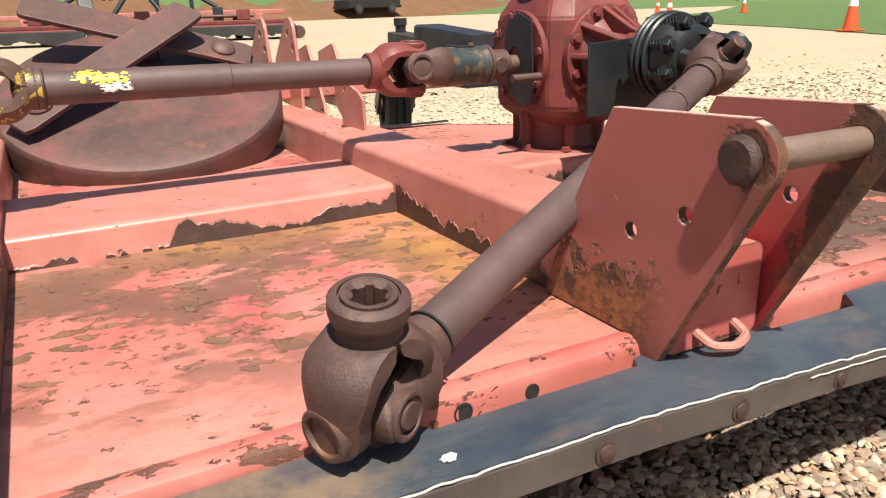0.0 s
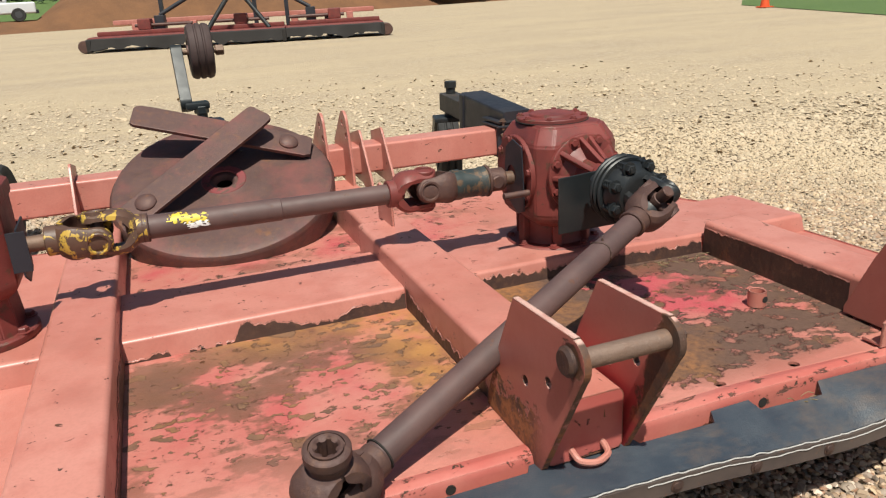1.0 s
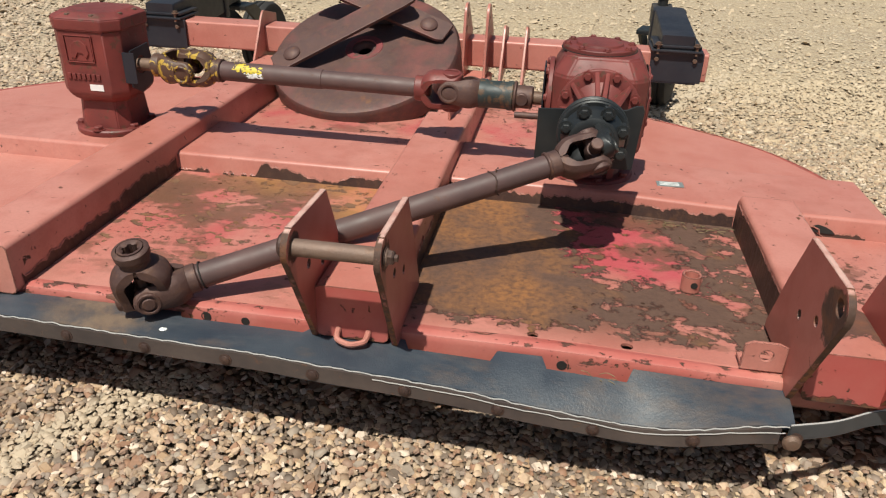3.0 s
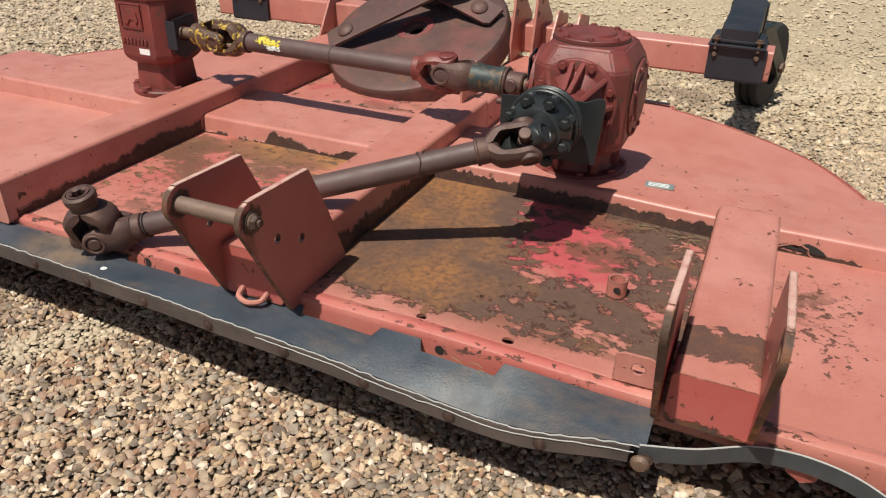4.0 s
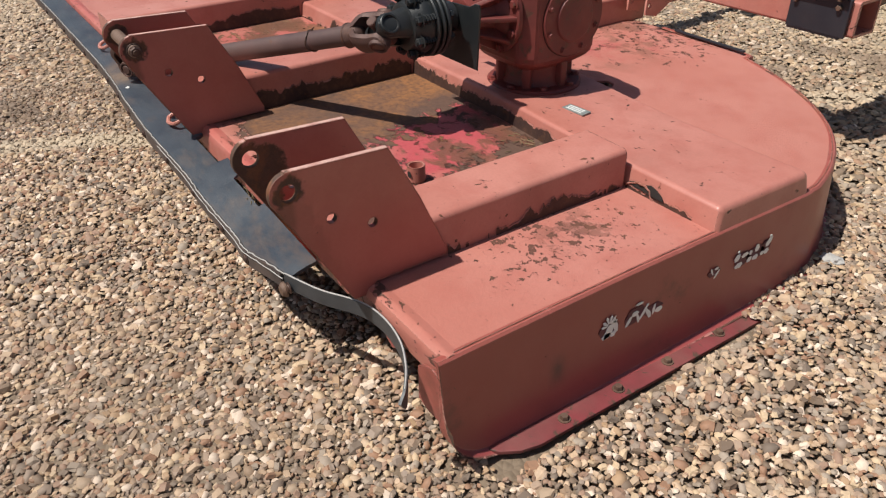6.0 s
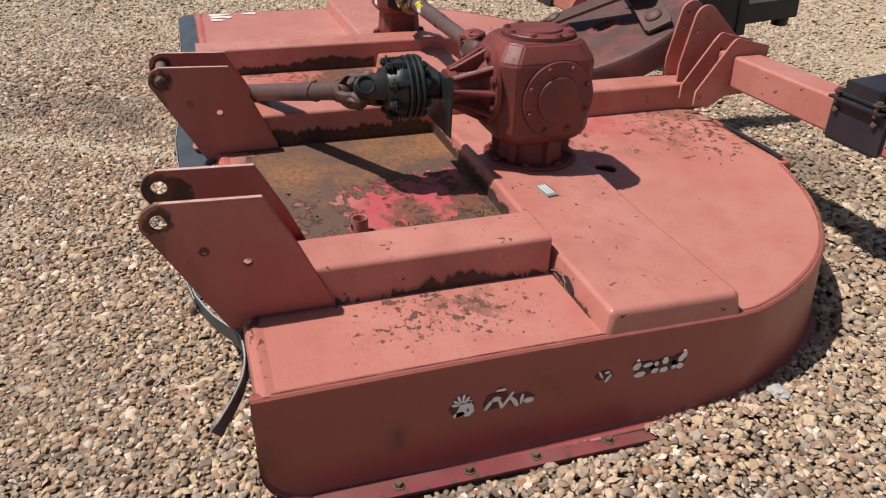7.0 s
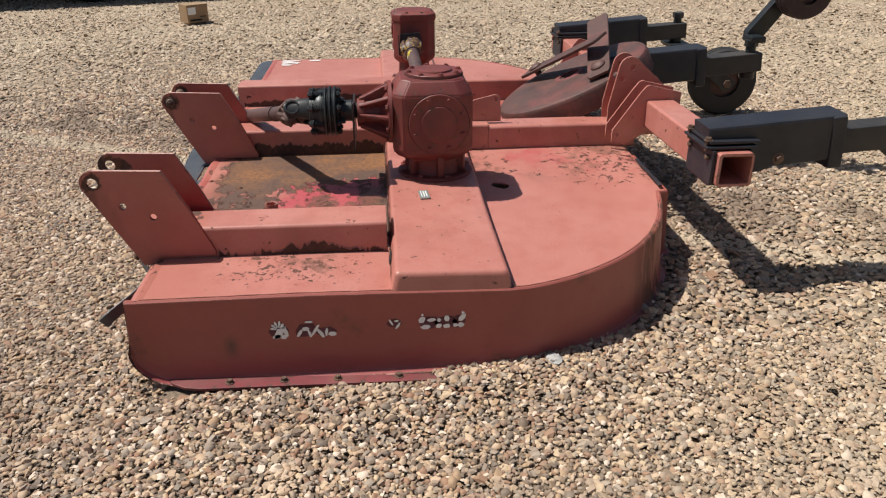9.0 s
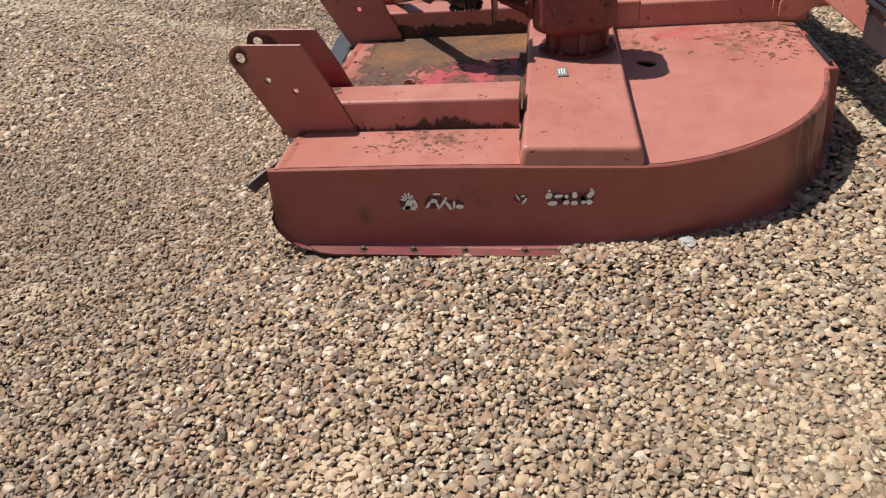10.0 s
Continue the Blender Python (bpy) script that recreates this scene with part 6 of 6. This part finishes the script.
# weld seam round the edge of the deck, and a dark plate painted as the shade inside a rusted-through tear in the cross
# channel
seam = [(X_R - 0.006, 0.56 + 0.04 * i) for i in range(24)] + arc(*RG, BLADE - 0.006, 14.5, 79.5, 36)
part("weld_seam", pipe([(x, y, deck_top(x, y) + 0.0006 * math.sin(i * 2.1)) for i, (x, y) in enumerate(seam)], 0.0015, 6), PAINT, cutter, "rough weld seam along the deck edge")
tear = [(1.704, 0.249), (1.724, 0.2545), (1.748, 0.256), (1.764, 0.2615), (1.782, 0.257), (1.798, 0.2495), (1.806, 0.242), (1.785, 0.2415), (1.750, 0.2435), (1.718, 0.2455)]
part("tear_shade_plate", plate(tear, [], 0.003, Matrix(((1, 0, 0, 0), (0, 0.25, 1, 1.143), (0, 1, 0, 0), (0, 0, 0, 1))), 0.0005), DARK, cutter, "dark plate as the shade inside a rusted-through tear in the channel", smooth=False)

part("torn_edge", pipe([(x, 1.2035 + 0.004 * noise.noise((x * 90, 2, 2)), z + 0.004 * noise.noise((x * 70, 5, 1))) for x, z in [(1.694 + 0.004 * i, 0.238 + 0.019 * math.sin(math.pi * min(1.0, i / 24)) - 0.0006 * i * (i > 18)) for i in range(29)]], 0.0022, 6), PAINT, cutter, "curled torn paint edge")

part("weld_seam", pipe([(1.33 + 0.02 * i, 1.5265 + 0.001 * noise.noise((i * 0.7, 1, 1)), DECK_Z + 0.002 + sag(1.33 + 0.02 * i, 1.53)) for i in range(31)], 0.0026, 6), PAINT, cutter)

# small loose things
strip = thing("metal_strip", "thin black metal strip lying on the deck edge", "metal strip", (1.15, 2.16, 0.23))
part("bar", moved(rbox(-0.145, 0.145, -0.006, 0.006, 0.0, 0.006, 0.001), Matrix.Translation((1.155, 2.160, DECK_Z + sag(1.15, 2.1) + 0.002)) @ Matrix.Rotation(radians(-2), 4, "Z")), BLACK, strip)


def rag(x, y, z, r):
    """A crumpled scrap of white cloth."""
    bm = bmesh.new()
    bmesh.ops.create_icosphere(bm, subdivisions=3, radius=1.0)
    for v in bm.verts:
        f = 1 + 0.45 * noise.noise(v.co * 2.1) + 0.2 * noise.noise(v.co * 5.3)
        v.co = Vector((v.co.x * r * f, v.co.y * r * 0.75 * f, max(v.co.z, -0.4) * r * 0.38 * f))
    bm.transform(Matrix.Translation((x, y, z)))
    return bm


cloth = thing("rag", "crumpled white rag half buried in gravel beside the mower", "rag", (1.985, 1.64, 0.02))
part("cloth", rag(1.985, 1.64, 0.022, 0.026), FRAY, cloth)
drop = thing("paint_fleck", "small white fleck lying on the rubber belt", "fleck", (0.372, 0.462, 0.232))
part("fleck", rag(0.372, 0.462, 0.234, 0.007), WHITE, drop)
tuft = thing("dry_grass", "tuft of dry grass caught under the mower's front edge", "grass tuft", (1.21, 0.50, 0.19), kind="stuff")
STRAW = plain("straw", (0.22, 0.165, 0.085), 0.8)
random.seed(11)
blades = []
for i in range(16):
    p = Vector((1.215 + random.gauss(0, 0.009), 0.512, 0.200 + random.gauss(0, 0.006)))
    e = p + Vector((random.gauss(0, 0.014), random.uniform(-0.016, 0.0), random.gauss(0.003, 0.010)))
    blades.append(pipe(smooth_path([p, (p + e) / 2 + Vector((0, 0, 0.006)), e], 3), 0.0009, 4))
part("straw", join(*blades), STRAW, tuft)

debris = thing("straw_debris", "scraps of dry straw lying in the deck corner", "straw", (1.48, 1.15, 0.245), kind="stuff")
bits = []
for i in range(34):
    p = Vector((random.uniform(1.34, 1.535), 1.19 - abs(random.gauss(0, 0.035)), DECK_Z + sag(1.45, 1.15) + 0.003))
    a = random.uniform(0, math.pi)
    ln = random.uniform(0.008, 0.030)
    e = p + Vector((math.cos(a) * ln, -abs(math.sin(a)) * ln, random.uniform(0.0, 0.004)))
    bits.append(pipe([p, (p + e) / 2 + Vector((0, 0, 0.001)), e], 0.0010, 4))
part("straw", join(*bits), STRAW, debris)

# ---- yard and distance ----
def sheet(pts, z, name, material, label):
    bm = bmesh.new()
    f = bm.faces.new([bm.verts.new((x, y, z)) for x, y in pts])
    bmesh.ops.triangulate(bm, faces=[f])
    if f.is_valid and f.normal.z < 0:
        bmesh.ops.reverse_faces(bm, faces=bm.faces)
    return tagged(part(name, bm, material, None), label, name, kind="structure")


sheet([(12.4, 7.6), (30, 5), (400, -40), (400, 420), (60, 52), (34, 31), (22.5, 24), (19.0, 20.2), (14.8, 11.4)], 0.015, "grass", GRASS, "mown green grass beside the yard")
def slope():
    """The field behind the yard climbs gently away."""
    bm = bmesh.new()
    rows = []
    for i in range(31):
        x = -200 + i * 9.0
        rows.append([bm.verts.new((x, y + 0.5 * noise.noise((x * 0.1, j, 1)), z * (0.8 + 0.3 * noise.noise((x * 0.03, 2, 3))))) for j, (y, z) in enumerate(((58, 0.02), (62, 0.9), (69, 2.3), (80, 4.6), (110, 8.0), (220, 11.0)))])
    for a, b in zip(rows, rows[1:]):
        for j in range(5):
            bm.faces.new((a[j], b[j], b[j + 1], a[j + 1]))
    bmesh.ops.recalc_face_normals(bm, faces=bm.faces)
    return bm


tagged(part("lawn", slope(), GRASS, None), "green field rising behind the yard", "lawn", kind="structure")


def bank():
    """A long low bank of bare orange earth."""
    bm = bmesh.new()
    rows = []
    for i in range(61):
        x = -42 + i * 1.75
        row = []
        for j, (dy, h) in enumerate(((-2.4, -0.02), (-1.6, 0.25), (-0.7, 0.62), (0.4, 0.78), (2.6, 0.80), (6.0, 0.70), (12.0, 0.0))):
            rise = ss(-5.4, -3.4, x)
            k = 1.0 + (0.1 + 0.6 * rise) * noise.noise((x * 0.35, j * 0.3, 2.0))
            fade = ss(62.0, 40.0, x) if x > 40 else 1.0
            row.append(bm.verts.new((x, 51.5 + 0.28 * x + dy + 0.4 * noise.noise((x * 0.5, j, 5)), h * max(k, 0.3) * fade * (0.8 + 1.5 * rise - 0.6 * ss(-4.0, 10.0, x)))))
        rows.append(row)
    for a, b in zip(rows, rows[1:]):
        for j in range(6):
            bm.faces.new((a[j], b[j], b[j + 1], a[j + 1]))
    bmesh.ops.recalc_face_normals(bm, faces=bm.faces)
    return bm


def earth_material():
    k = Mat("orange_earth", 0.9)
    c = k.mix(k.noise(0.8, 6, 0.65), (0.075, 0.036, 0.018), (0.23, 0.105, 0.043))
    return k.out(c, 0.9, k.noise(6, 6), 0.8, 0.05)


tagged(part("earth_bank", bank(), earth_material(), None), "low bank of bare orange earth along the yard", "bank", kind="structure")

ORANGE = plain("cone_orange", (0.75, 0.10, 0.025), 0.5)


def traffic_cone(x, y, h=0.72):
    ob = thing("traffic_cone", "orange traffic cone with a white band on the yard edge", "traffic cone", (x, y, 0), "traffic cones along the grass")
    part("base", rbox(x - 0.18, x + 0.18, y - 0.18, y + 0.18, 0.018, 0.05, 0.012), ORANGE, ob)
    part("body", lathe([(0.135, 0.05), (0.035, h - 0.01), (0.028, h)], (x, y, 0), "z", 20), ORANGE, ob)
    r = lambda z: 0.138 - 0.1 * (z - 0.05) / (h - 0.06)
    part("band", lathe([(r(h * 0.62) + 0.002, h * 0.62), (r(h * 0.80) + 0.002, h * 0.80)], (x, y, 0), "z", 20), WHITE, ob, "white reflective band")


for x, y in ((13.2, 8.75), (17.5, 17.6), (26.5, 27.5), (30.0, 25.5)):
    traffic_cone(x, y)

# cardboard box out on the gravel
CARD = plain("cardboard", (0.36, 0.235, 0.13), 0.8, 0.0, 0.2, 12)
cb = thing("cardboard_box", "small brown cardboard box standing on the gravel", "box", (-4.5, -0.69, 0))
bmx = Matrix.Translation((-4.53, -0.69, 0.012)) @ Matrix.Rotation(radians(38), 4, "Z")
part("carton", moved(rbox(-0.09, 0.09, -0.115, 0.115, 0.0, 0.175, 0.004), bmx), CARD, cb)
part("flap", moved(join(rbox(-0.089, -0.002, -0.114, 0.114, 0.1755, 0.1795, 0.001), rbox(0.002, 0.089, -0.114, 0.114, 0.1755, 0.1795, 0.001)), bmx), CARD, cb)
part("shipping_label", moved(rbox(0.0902, 0.0915, -0.105, -0.02, 0.085, 0.155, 0), bmx), WHITE, cb, "white shipping label", smooth=False)
part("print_bar", moved(join(rbox(0.0902, 0.0915, -0.09, 0.04, 0.020, 0.038, 0), rbox(0.0902, 0.0915, 0.02, 0.085, 0.055, 0.065, 0)), bmx), DARK, cb, smooth=False)

# a dark trailer on big tyres parked past the box
TRAIL = plain("trailer_dark", (0.022, 0.018, 0.017), 0.7, 0.0, 0.5, 6)
tr = thing("farm_trailer", "dark farm trailer on black tyres parked on the gravel", "trailer", (-7.0, -0.9, 0))
TM = Matrix.Translation((-6.55, -2.37, 0)) @ Matrix.Rotation(radians(17.9), 4, "Z") @ Matrix.Translation((8.75, 2.35, 0))
part("chassis", moved(rbox(-10.6, -8.6, -4.0, 11.0, 0.46, 0.66, 0.02), TM), TRAIL, tr)
part("bed", moved(rbox(-10.8, -8.4, -4.6, 11.6, 0.66, 0.78, 0.02), TM), TRAIL, tr)
for y in (-2.35, 4.95):
    for x in (-8.75, -10.45):
        w = part("wheel", ring_lathe([(0.20, -0.11), (0.33, -0.13), (0.38, -0.10), (0.40, -0.05), (0.40, 0.05), (0.38, 0.10), (0.33, 0.13), (0.20, 0.11)], 40, TM @ Matrix.Translation((x, y, 0.40)) @ AXES["x"]), TYRE, tr, "black tyre")
        part("rim", moved(lathe([(0.0, -0.06), (0.21, -0.08), (0.21, 0.08), (0.0, 0.06)], (x, y, 0.40), "x", 24), TM), STEEL, w)
    part("axle_beam", moved(rbox(-10.5, -8.7, y - 0.06, y + 0.06, 0.35, 0.47, 0.01), TM), TRAIL, tr)

# a second, larger mower across the yard
m2 = thing("folding_mower", "large red and black folding mower parked across the yard", "mower", (2.6, 19.6, 0))
FM = Matrix.Translation((2.6, 19.7, 0)) @ Matrix.Rotation(radians(-14), 4, "Z")


def ragged(x0, x1):
    """A hanging rubber strip with an uneven lower edge."""
    bm = bmesh.new()
    rows = []
    for i in range(41):
        x = x0 + (x1 - x0) * i / 40
        low = 0.09 + 0.09 * noise.noise((x * 2.7, 0.5, 1.0)) + 0.05 * noise.noise((x * 11, 0.5, 1.0))
        lean = 0.05 * noise.noise((x * 1.9, 3.0, 1.0))
        rows.append([bm.verts.new((x, y + lean * s, z)) for y, z, s in ((-0.77, 0.33, 0), (-0.80, 0.31, 0.3), (-0.83, low, 1), (-0.80, low, 1), (-0.76, 0.29, 0))])
    for a, b in zip(rows, rows[1:]):
        for j in range(5):
            bm.faces.new((a[j], b[j], b[(j + 1) % 5], a[(j + 1) % 5]))
    bm.faces.new(rows[0])
    bm.faces.new(rows[-1][::-1])
    bmesh.ops.recalc_face_normals(bm, faces=bm.faces)
    return bm


for i, (x0, x1) in enumerate(((-3.55, -1.15), (-1.13, 1.13), (1.15, 3.55))):
    sec = part("deck_section", moved(join(rbox(x0, x1, -0.75, 0.8, 0.26, 0.36, 0.03), rbox(x0 + 0.06, x1 - 0.06, -0.1, 0.12, 0.36, 0.46, 0.02)), FM), GEAR, m2)
    part("front_guard", moved(ragged(x0, x1), FM), TRAIL, sec, "torn black rubber front guard")
    part("skid", moved(rbox(x0 - 0.02 if i == 0 else x1 - 0.08, x0 + 0.1 if i == 0 else x1 + 0.02, -0.84, 0.5, 0.02, 0.32, 0.03), FM), TRAIL, sec)
    cx = (x0 + x1) / 2
    part("gearbox", moved(join(rbox(cx - 0.16, cx + 0.16, -0.05, 0.27, 0.46, 0.72, 0.03), lathe([(0.13, 0.40), (0.10, 0.48)], (cx, 0.11, 0), "z", 16)), FM), GEAR, sec)
for x in (-2.75, -1.3, 1.3, 2.75):
    part("rail_post", moved(join(rbox(x - 0.09, x + 0.09, 0.70, 0.86, 0.34, 0.60, 0.02), rbox(x - 0.14, x + 0.14, 0.66, 0.90, 0.34, 0.42, 0.02)), FM), PAINT, m2)
for x in (-1.95, 0.35, 1.15):
    part("upright", moved(rbox(x - 0.05, x + 0.05, 0.30, 0.40, 0.36, 1.25, 0.015), FM), BLACK, m2)
for x in (-3.62, 3.62):
    part("end_roller", moved(rod((x, -0.80, 0.16), (x, -0.45, 0.16), 0.15, 18, 0.02), FM), STEEL, m2)
part("rear_rail", moved(rbox(-3.3, 3.4, 0.75, 0.88, 0.58, 0.70, 0.02), FM), PAINT, m2, "red cross rail")
for x0, x1 in ((-0.75, -0.1), (0.75, 0.1)):
    part("frame_leg", moved(rod((x0, -0.65, 0.36), (x1, -0.35, 1.25), 0.055, 14), FM), CLUTCH, m2, "grey A-frame leg")
part("frame_head", moved(rbox(-0.2, 0.2, -0.42, -0.28, 1.2, 1.34, 0.02), FM), CLUTCH, m2)
for x in (-2.0, 1.75):
    part("fold_cylinder", moved(join(rbox(x - 0.12, x + 0.12, 0.1, 0.4, 0.40, 0.78, 0.02), rod((x, 0.25, 0.78), (x * 0.6, 0.3, 1.2), 0.05, 12)), FM), BLACK, m2)
    part("wheel", moved(lathe([(0.12, -0.1), (0.28, -0.11), (0.33, -0.06), (0.33, 0.06), (0.28, 0.11), (0.12, 0.1)], (x * 1.25, 1.15, 0.33), "x", 28), FM), TYRE, m2)
for x in (-1.9, 0.0, 1.9):
    part("drive_tube", moved(rod((x - 0.7, 0.1, 0.56), (x + 0.7, 0.1, 0.56), 0.04, 12), FM), STEEL, m2)

# white pickup on the bank, only its lower part in view
WP = plain("white_car_paint", (0.62, 0.63, 0.65), 0.3, 0.0, 0.05, 3)
GLASS = plain("dark_glass", (0.02, 0.025, 0.03), 0.1)


def parked_car(x, y, z, turn, paint, label, big):
    ob = thing("parked_car", label, "car", (x, y, z))
    m = Matrix.Translation((x, y, z)) @ Matrix.Rotation(radians(turn), 4, "Z")
    part("body", moved(join(rbox(-2.7, 2.7, -0.95, 0.95, 0.42, 1.05, 0.10, 3), rbox(-0.9 if big else -1.6, 1.3, -0.85, 0.85, 1.0, 1.75, 0.18, 3)), m), paint, ob)
    part("window", moved(rbox(-0.7 if big else -1.4, 1.1, -0.87, 0.87, 1.12, 1.55, 0.06), m), GLASS, ob, "dark side glass")
    part("bumper", moved(rbox(2.62, 2.82, -0.93, 0.93, 0.40, 0.62, 0.04), m), CLUTCH, ob)
    part("bumper", moved(rbox(-2.82, -2.62, -0.93, 0.93, 0.40, 0.62, 0.04), m), CLUTCH, ob)
    for wx in (-1.75, 1.75):
        for wy in (-0.86, 0.86):
            w = part("wheel", moved(lathe([(0.2, -0.11), (0.34, -0.12), (0.38, -0.07), (0.38, 0.07), (0.34, 0.12), (0.2, 0.11)], (wx, wy, 0.38), "y", 28), m), TYRE, ob)
            part("rim", moved(lathe([(0.19, -0.125), (0.2, 0.125)], (wx, wy, 0.38), "y", 20), m), STRAP, w)


parked_car(-7.9, 50.4, 0.60, 8, WP, "white pickup truck parked past the earth bank", True)
parked_car(24.0, 56.5, 0.35, 20, TRAIL, "dark car parked at the far side of the field", False)


def hedge():
    """A far dark hedge: thousands of small leaf faces in uneven clumps."""
    r = np.random.default_rng(3)
    n = 16000
    c = np.stack([r.uniform(-70, 0, n) - 3.0, 72 + r.normal(0, 1.2, n), np.zeros(n)], 1)
    tall = 2.6 + 1.6 * np.sin(c[:, 0] * 0.7) * np.sin(c[:, 0] * 0.23 + 1)
    c[:, 2] = 1.2 + r.uniform(0.0, 1, n) * tall * 1.6
    u, w = r.normal(0, 0.24, (n, 3)), r.normal(0, 0.24, (n, 3))
    v = np.stack([c - u, c + w, c + u, c - w], 1).reshape(-1, 3)
    me = bpy.data.meshes.new("hedge")
    me.from_pydata(v.tolist(), [], np.arange(n * 4).reshape(-1, 4).tolist())
    me.materials.append(plain("hedge_leaf", (0.028, 0.055, 0.016), 0.7, 0.0, 0.5, 0.4))
    return me


tagged(new("hedge", hedge()), "dark green hedge along the far field edge", "hedge", kind="stuff")

# ---- gravel ----
def heave(x, y):
    """Small unevenness of the stone bed; it is heaped against the right skirt."""
    g = 0.0035 * np.sin(3.1 * x + 1.3 * y) + 0.003 * np.sin(5.3 * y - 2.2 * x + 1.0)
    g = g + 0.008 * np.exp(-((x - 2.07) / 0.07) ** 2) * np.clip((y - 0.6) / 0.1, 0, 1) * np.clip((1.6 - y) / 0.1, 0, 1)
    return g + 0.022 * np.exp(-((x - 2.02) / 0.16) ** 2 - ((y - 1.62) / 0.28) ** 2)


def stones(rng, pts, size, flat=1.0):
    """One mesh of many rounded stones, from a few random stone shapes."""
    ang = np.arange(5) * 2 * np.pi / 5
    ring = np.stack([np.cos(ang), np.sin(ang), 0 * ang], 1)
    four = np.arange(4) * np.pi / 2 + 0.63
    up = np.stack([0.72 * np.cos(four), 0.72 * np.sin(four), 0 * four + 0.80], 1)
    base = np.concatenate([ring - (0, 0, 0.25), up])
    tri = [[5, 6, 7], [5, 7, 8], [0, 1, 5], [1, 6, 5], [1, 2, 6], [2, 7, 6], [2, 3, 7], [3, 8, 7], [3, 4, 8], [4, 0, 8], [0, 5, 8]]
    tri = np.array(tri)
    n, nv = len(pts), len(base)
    warp = 1 + 0.14 * rng.standard_normal((24, nv))
    shape = base[None] * np.clip(warp, 0.72, 1.3)[:, :, None]
    v = shape[rng.integers(0, 24, n)]
    big = size * np.minimum(np.exp(0.34 * rng.standard_normal(n)), 2.1)
    ax = np.stack([big, big * rng.uniform(0.50, 0.90, n), big * rng.uniform(0.24, 0.52, n) * flat], 1)
    v = v * ax[:, None]
    a, b = rng.uniform(0, 2 * np.pi, n), rng.normal(0, 0.34, n)
    cb, sb = np.cos(b)[:, None], np.sin(b)[:, None]
    x, z = v[:, :, 0] * cb + v[:, :, 2] * sb, -v[:, :, 0] * sb + v[:, :, 2] * cb
    ca, sa = np.cos(a)[:, None], np.sin(a)[:, None]
    v = np.stack([x * ca - v[:, :, 1] * sa, x * sa + v[:, :, 1] * ca, z], 2)
    top = rng.uniform(-0.9, 0.5, n) * ax[:, 2] - 0.003
    v[:, :, 0] += pts[:, 0:1]
    v[:, :, 1] += pts[:, 1:2]
    v[:, :, 2] += (top + heave(pts[:, 0], pts[:, 1]))[:, None]
    f = (tri[None] + (np.arange(n) * nv)[:, None, None]).reshape(-1, 3)
    return v.reshape(-1, 3), f


def scatter(rng, x0, x1, y0, y1, step, keep):
    gx, gy = np.meshgrid(np.arange(x0, x1, step), np.arange(y0, y1, step))
    p = np.stack([gx.ravel(), gy.ravel()], 1)
    p += rng.uniform(-0.5, 0.5, p.shape) * step * 1.1
    return p[keep(p[:, 0], p[:, 1])]


def under(x, y):
    return (x > -0.85) & (x < 1.80) & (y > 0.80) & (y < 1.95)


def close_by(x, y):
    return ((y < 0.62) & (y > -0.75) & (x > -0.55) & (x < 2.9)) | ((x > 1.85) & (x < 3.75) & (y > -0.75) & (y < 2.7))


def stone_mesh(name, verts, faces):
    me = bpy.data.meshes.new(name)
    me.vertices.add(len(verts))
    me.vertices.foreach_set("co", verts.astype(np.float32).ravel())
    me.loops.add(len(faces) * 3)
    me.loops.foreach_set("vertex_index", faces.astype(np.int32).ravel())
    me.polygons.add(len(faces))
    me.polygons.foreach_set("loop_start", np.arange(0, len(faces) * 3, 3, dtype=np.int32))
    me.polygons.foreach_set("use_smooth", np.repeat(np.random.default_rng(3).random(len(faces) // 11) < 0.40, 11))
    me.update(calc_edges=True)
    me.materials.append(STONE)
    return me


rng = np.random.default_rng(7)
near_pts = scatter(rng, -0.6, 3.8, -0.8, 2.75, 0.0109, lambda x, y: close_by(x, y) & ~under(x, y) & ~((x > 1.90) & (x < 2.035) & (y > 0.60) & (y < 1.31)))
def reach(p):
    return np.hypot(p[:, 0] - 1.0, p[:, 1] - 1.5)


def thin(p, share):
    return p[rng.random(len(p)) < np.clip(share, 0.0, 1.0)]


mid_pts = scatter(rng, -3.6, 5.6, -3.1, 6.1, 0.0176, lambda x, y: ~close_by(x, y) & ~under(x, y))
def sandy(p):
    """Towards the drive behind the mower the stones thin out into sand."""
    t = np.clip((p[:, 1] - 2.9 - 1.3 * np.maximum(0.0, -p[:, 0] - 0.3)) / 1.6, 0.0, 1.0)
    return 1.0 - 0.86 * t * t * (3 - 2 * t)


mid_pts = thin(mid_pts, np.clip((4.3 - reach(mid_pts)) / 1.0, 0.0, 1.0) * sandy(mid_pts))
far_pts = scatter(rng, -9.2, 9.2, -6.7, 9.7, 0.031, lambda x, y: ~close_by(x, y) & ~under(x, y))
far_pts = thin(far_pts, np.clip(np.minimum((reach(far_pts) - 3.3) / 1.0, (8.2 + 2.2 * np.clip(-far_pts[:, 0] / 2.0, 0.0, 1.0) - reach(far_pts)) / 3.2), 0.0, 1.0) * sandy(far_pts))
groups = [stones(rng, near_pts, 0.0085, 1.02), stones(rng, mid_pts, 0.0120, 0.80), stones(rng, far_pts, 0.0170, 0.42)]
off, vs, fs = 0, [], []
for v, f in groups:
    vs.append(v)
    fs.append(f + off)
    off += len(v)
tagged(new("gravel", stone_mesh("gravel", np.concatenate(vs), np.concatenate(fs))), "loose tan and brown river gravel covering the yard", "gravel", kind="stuff")
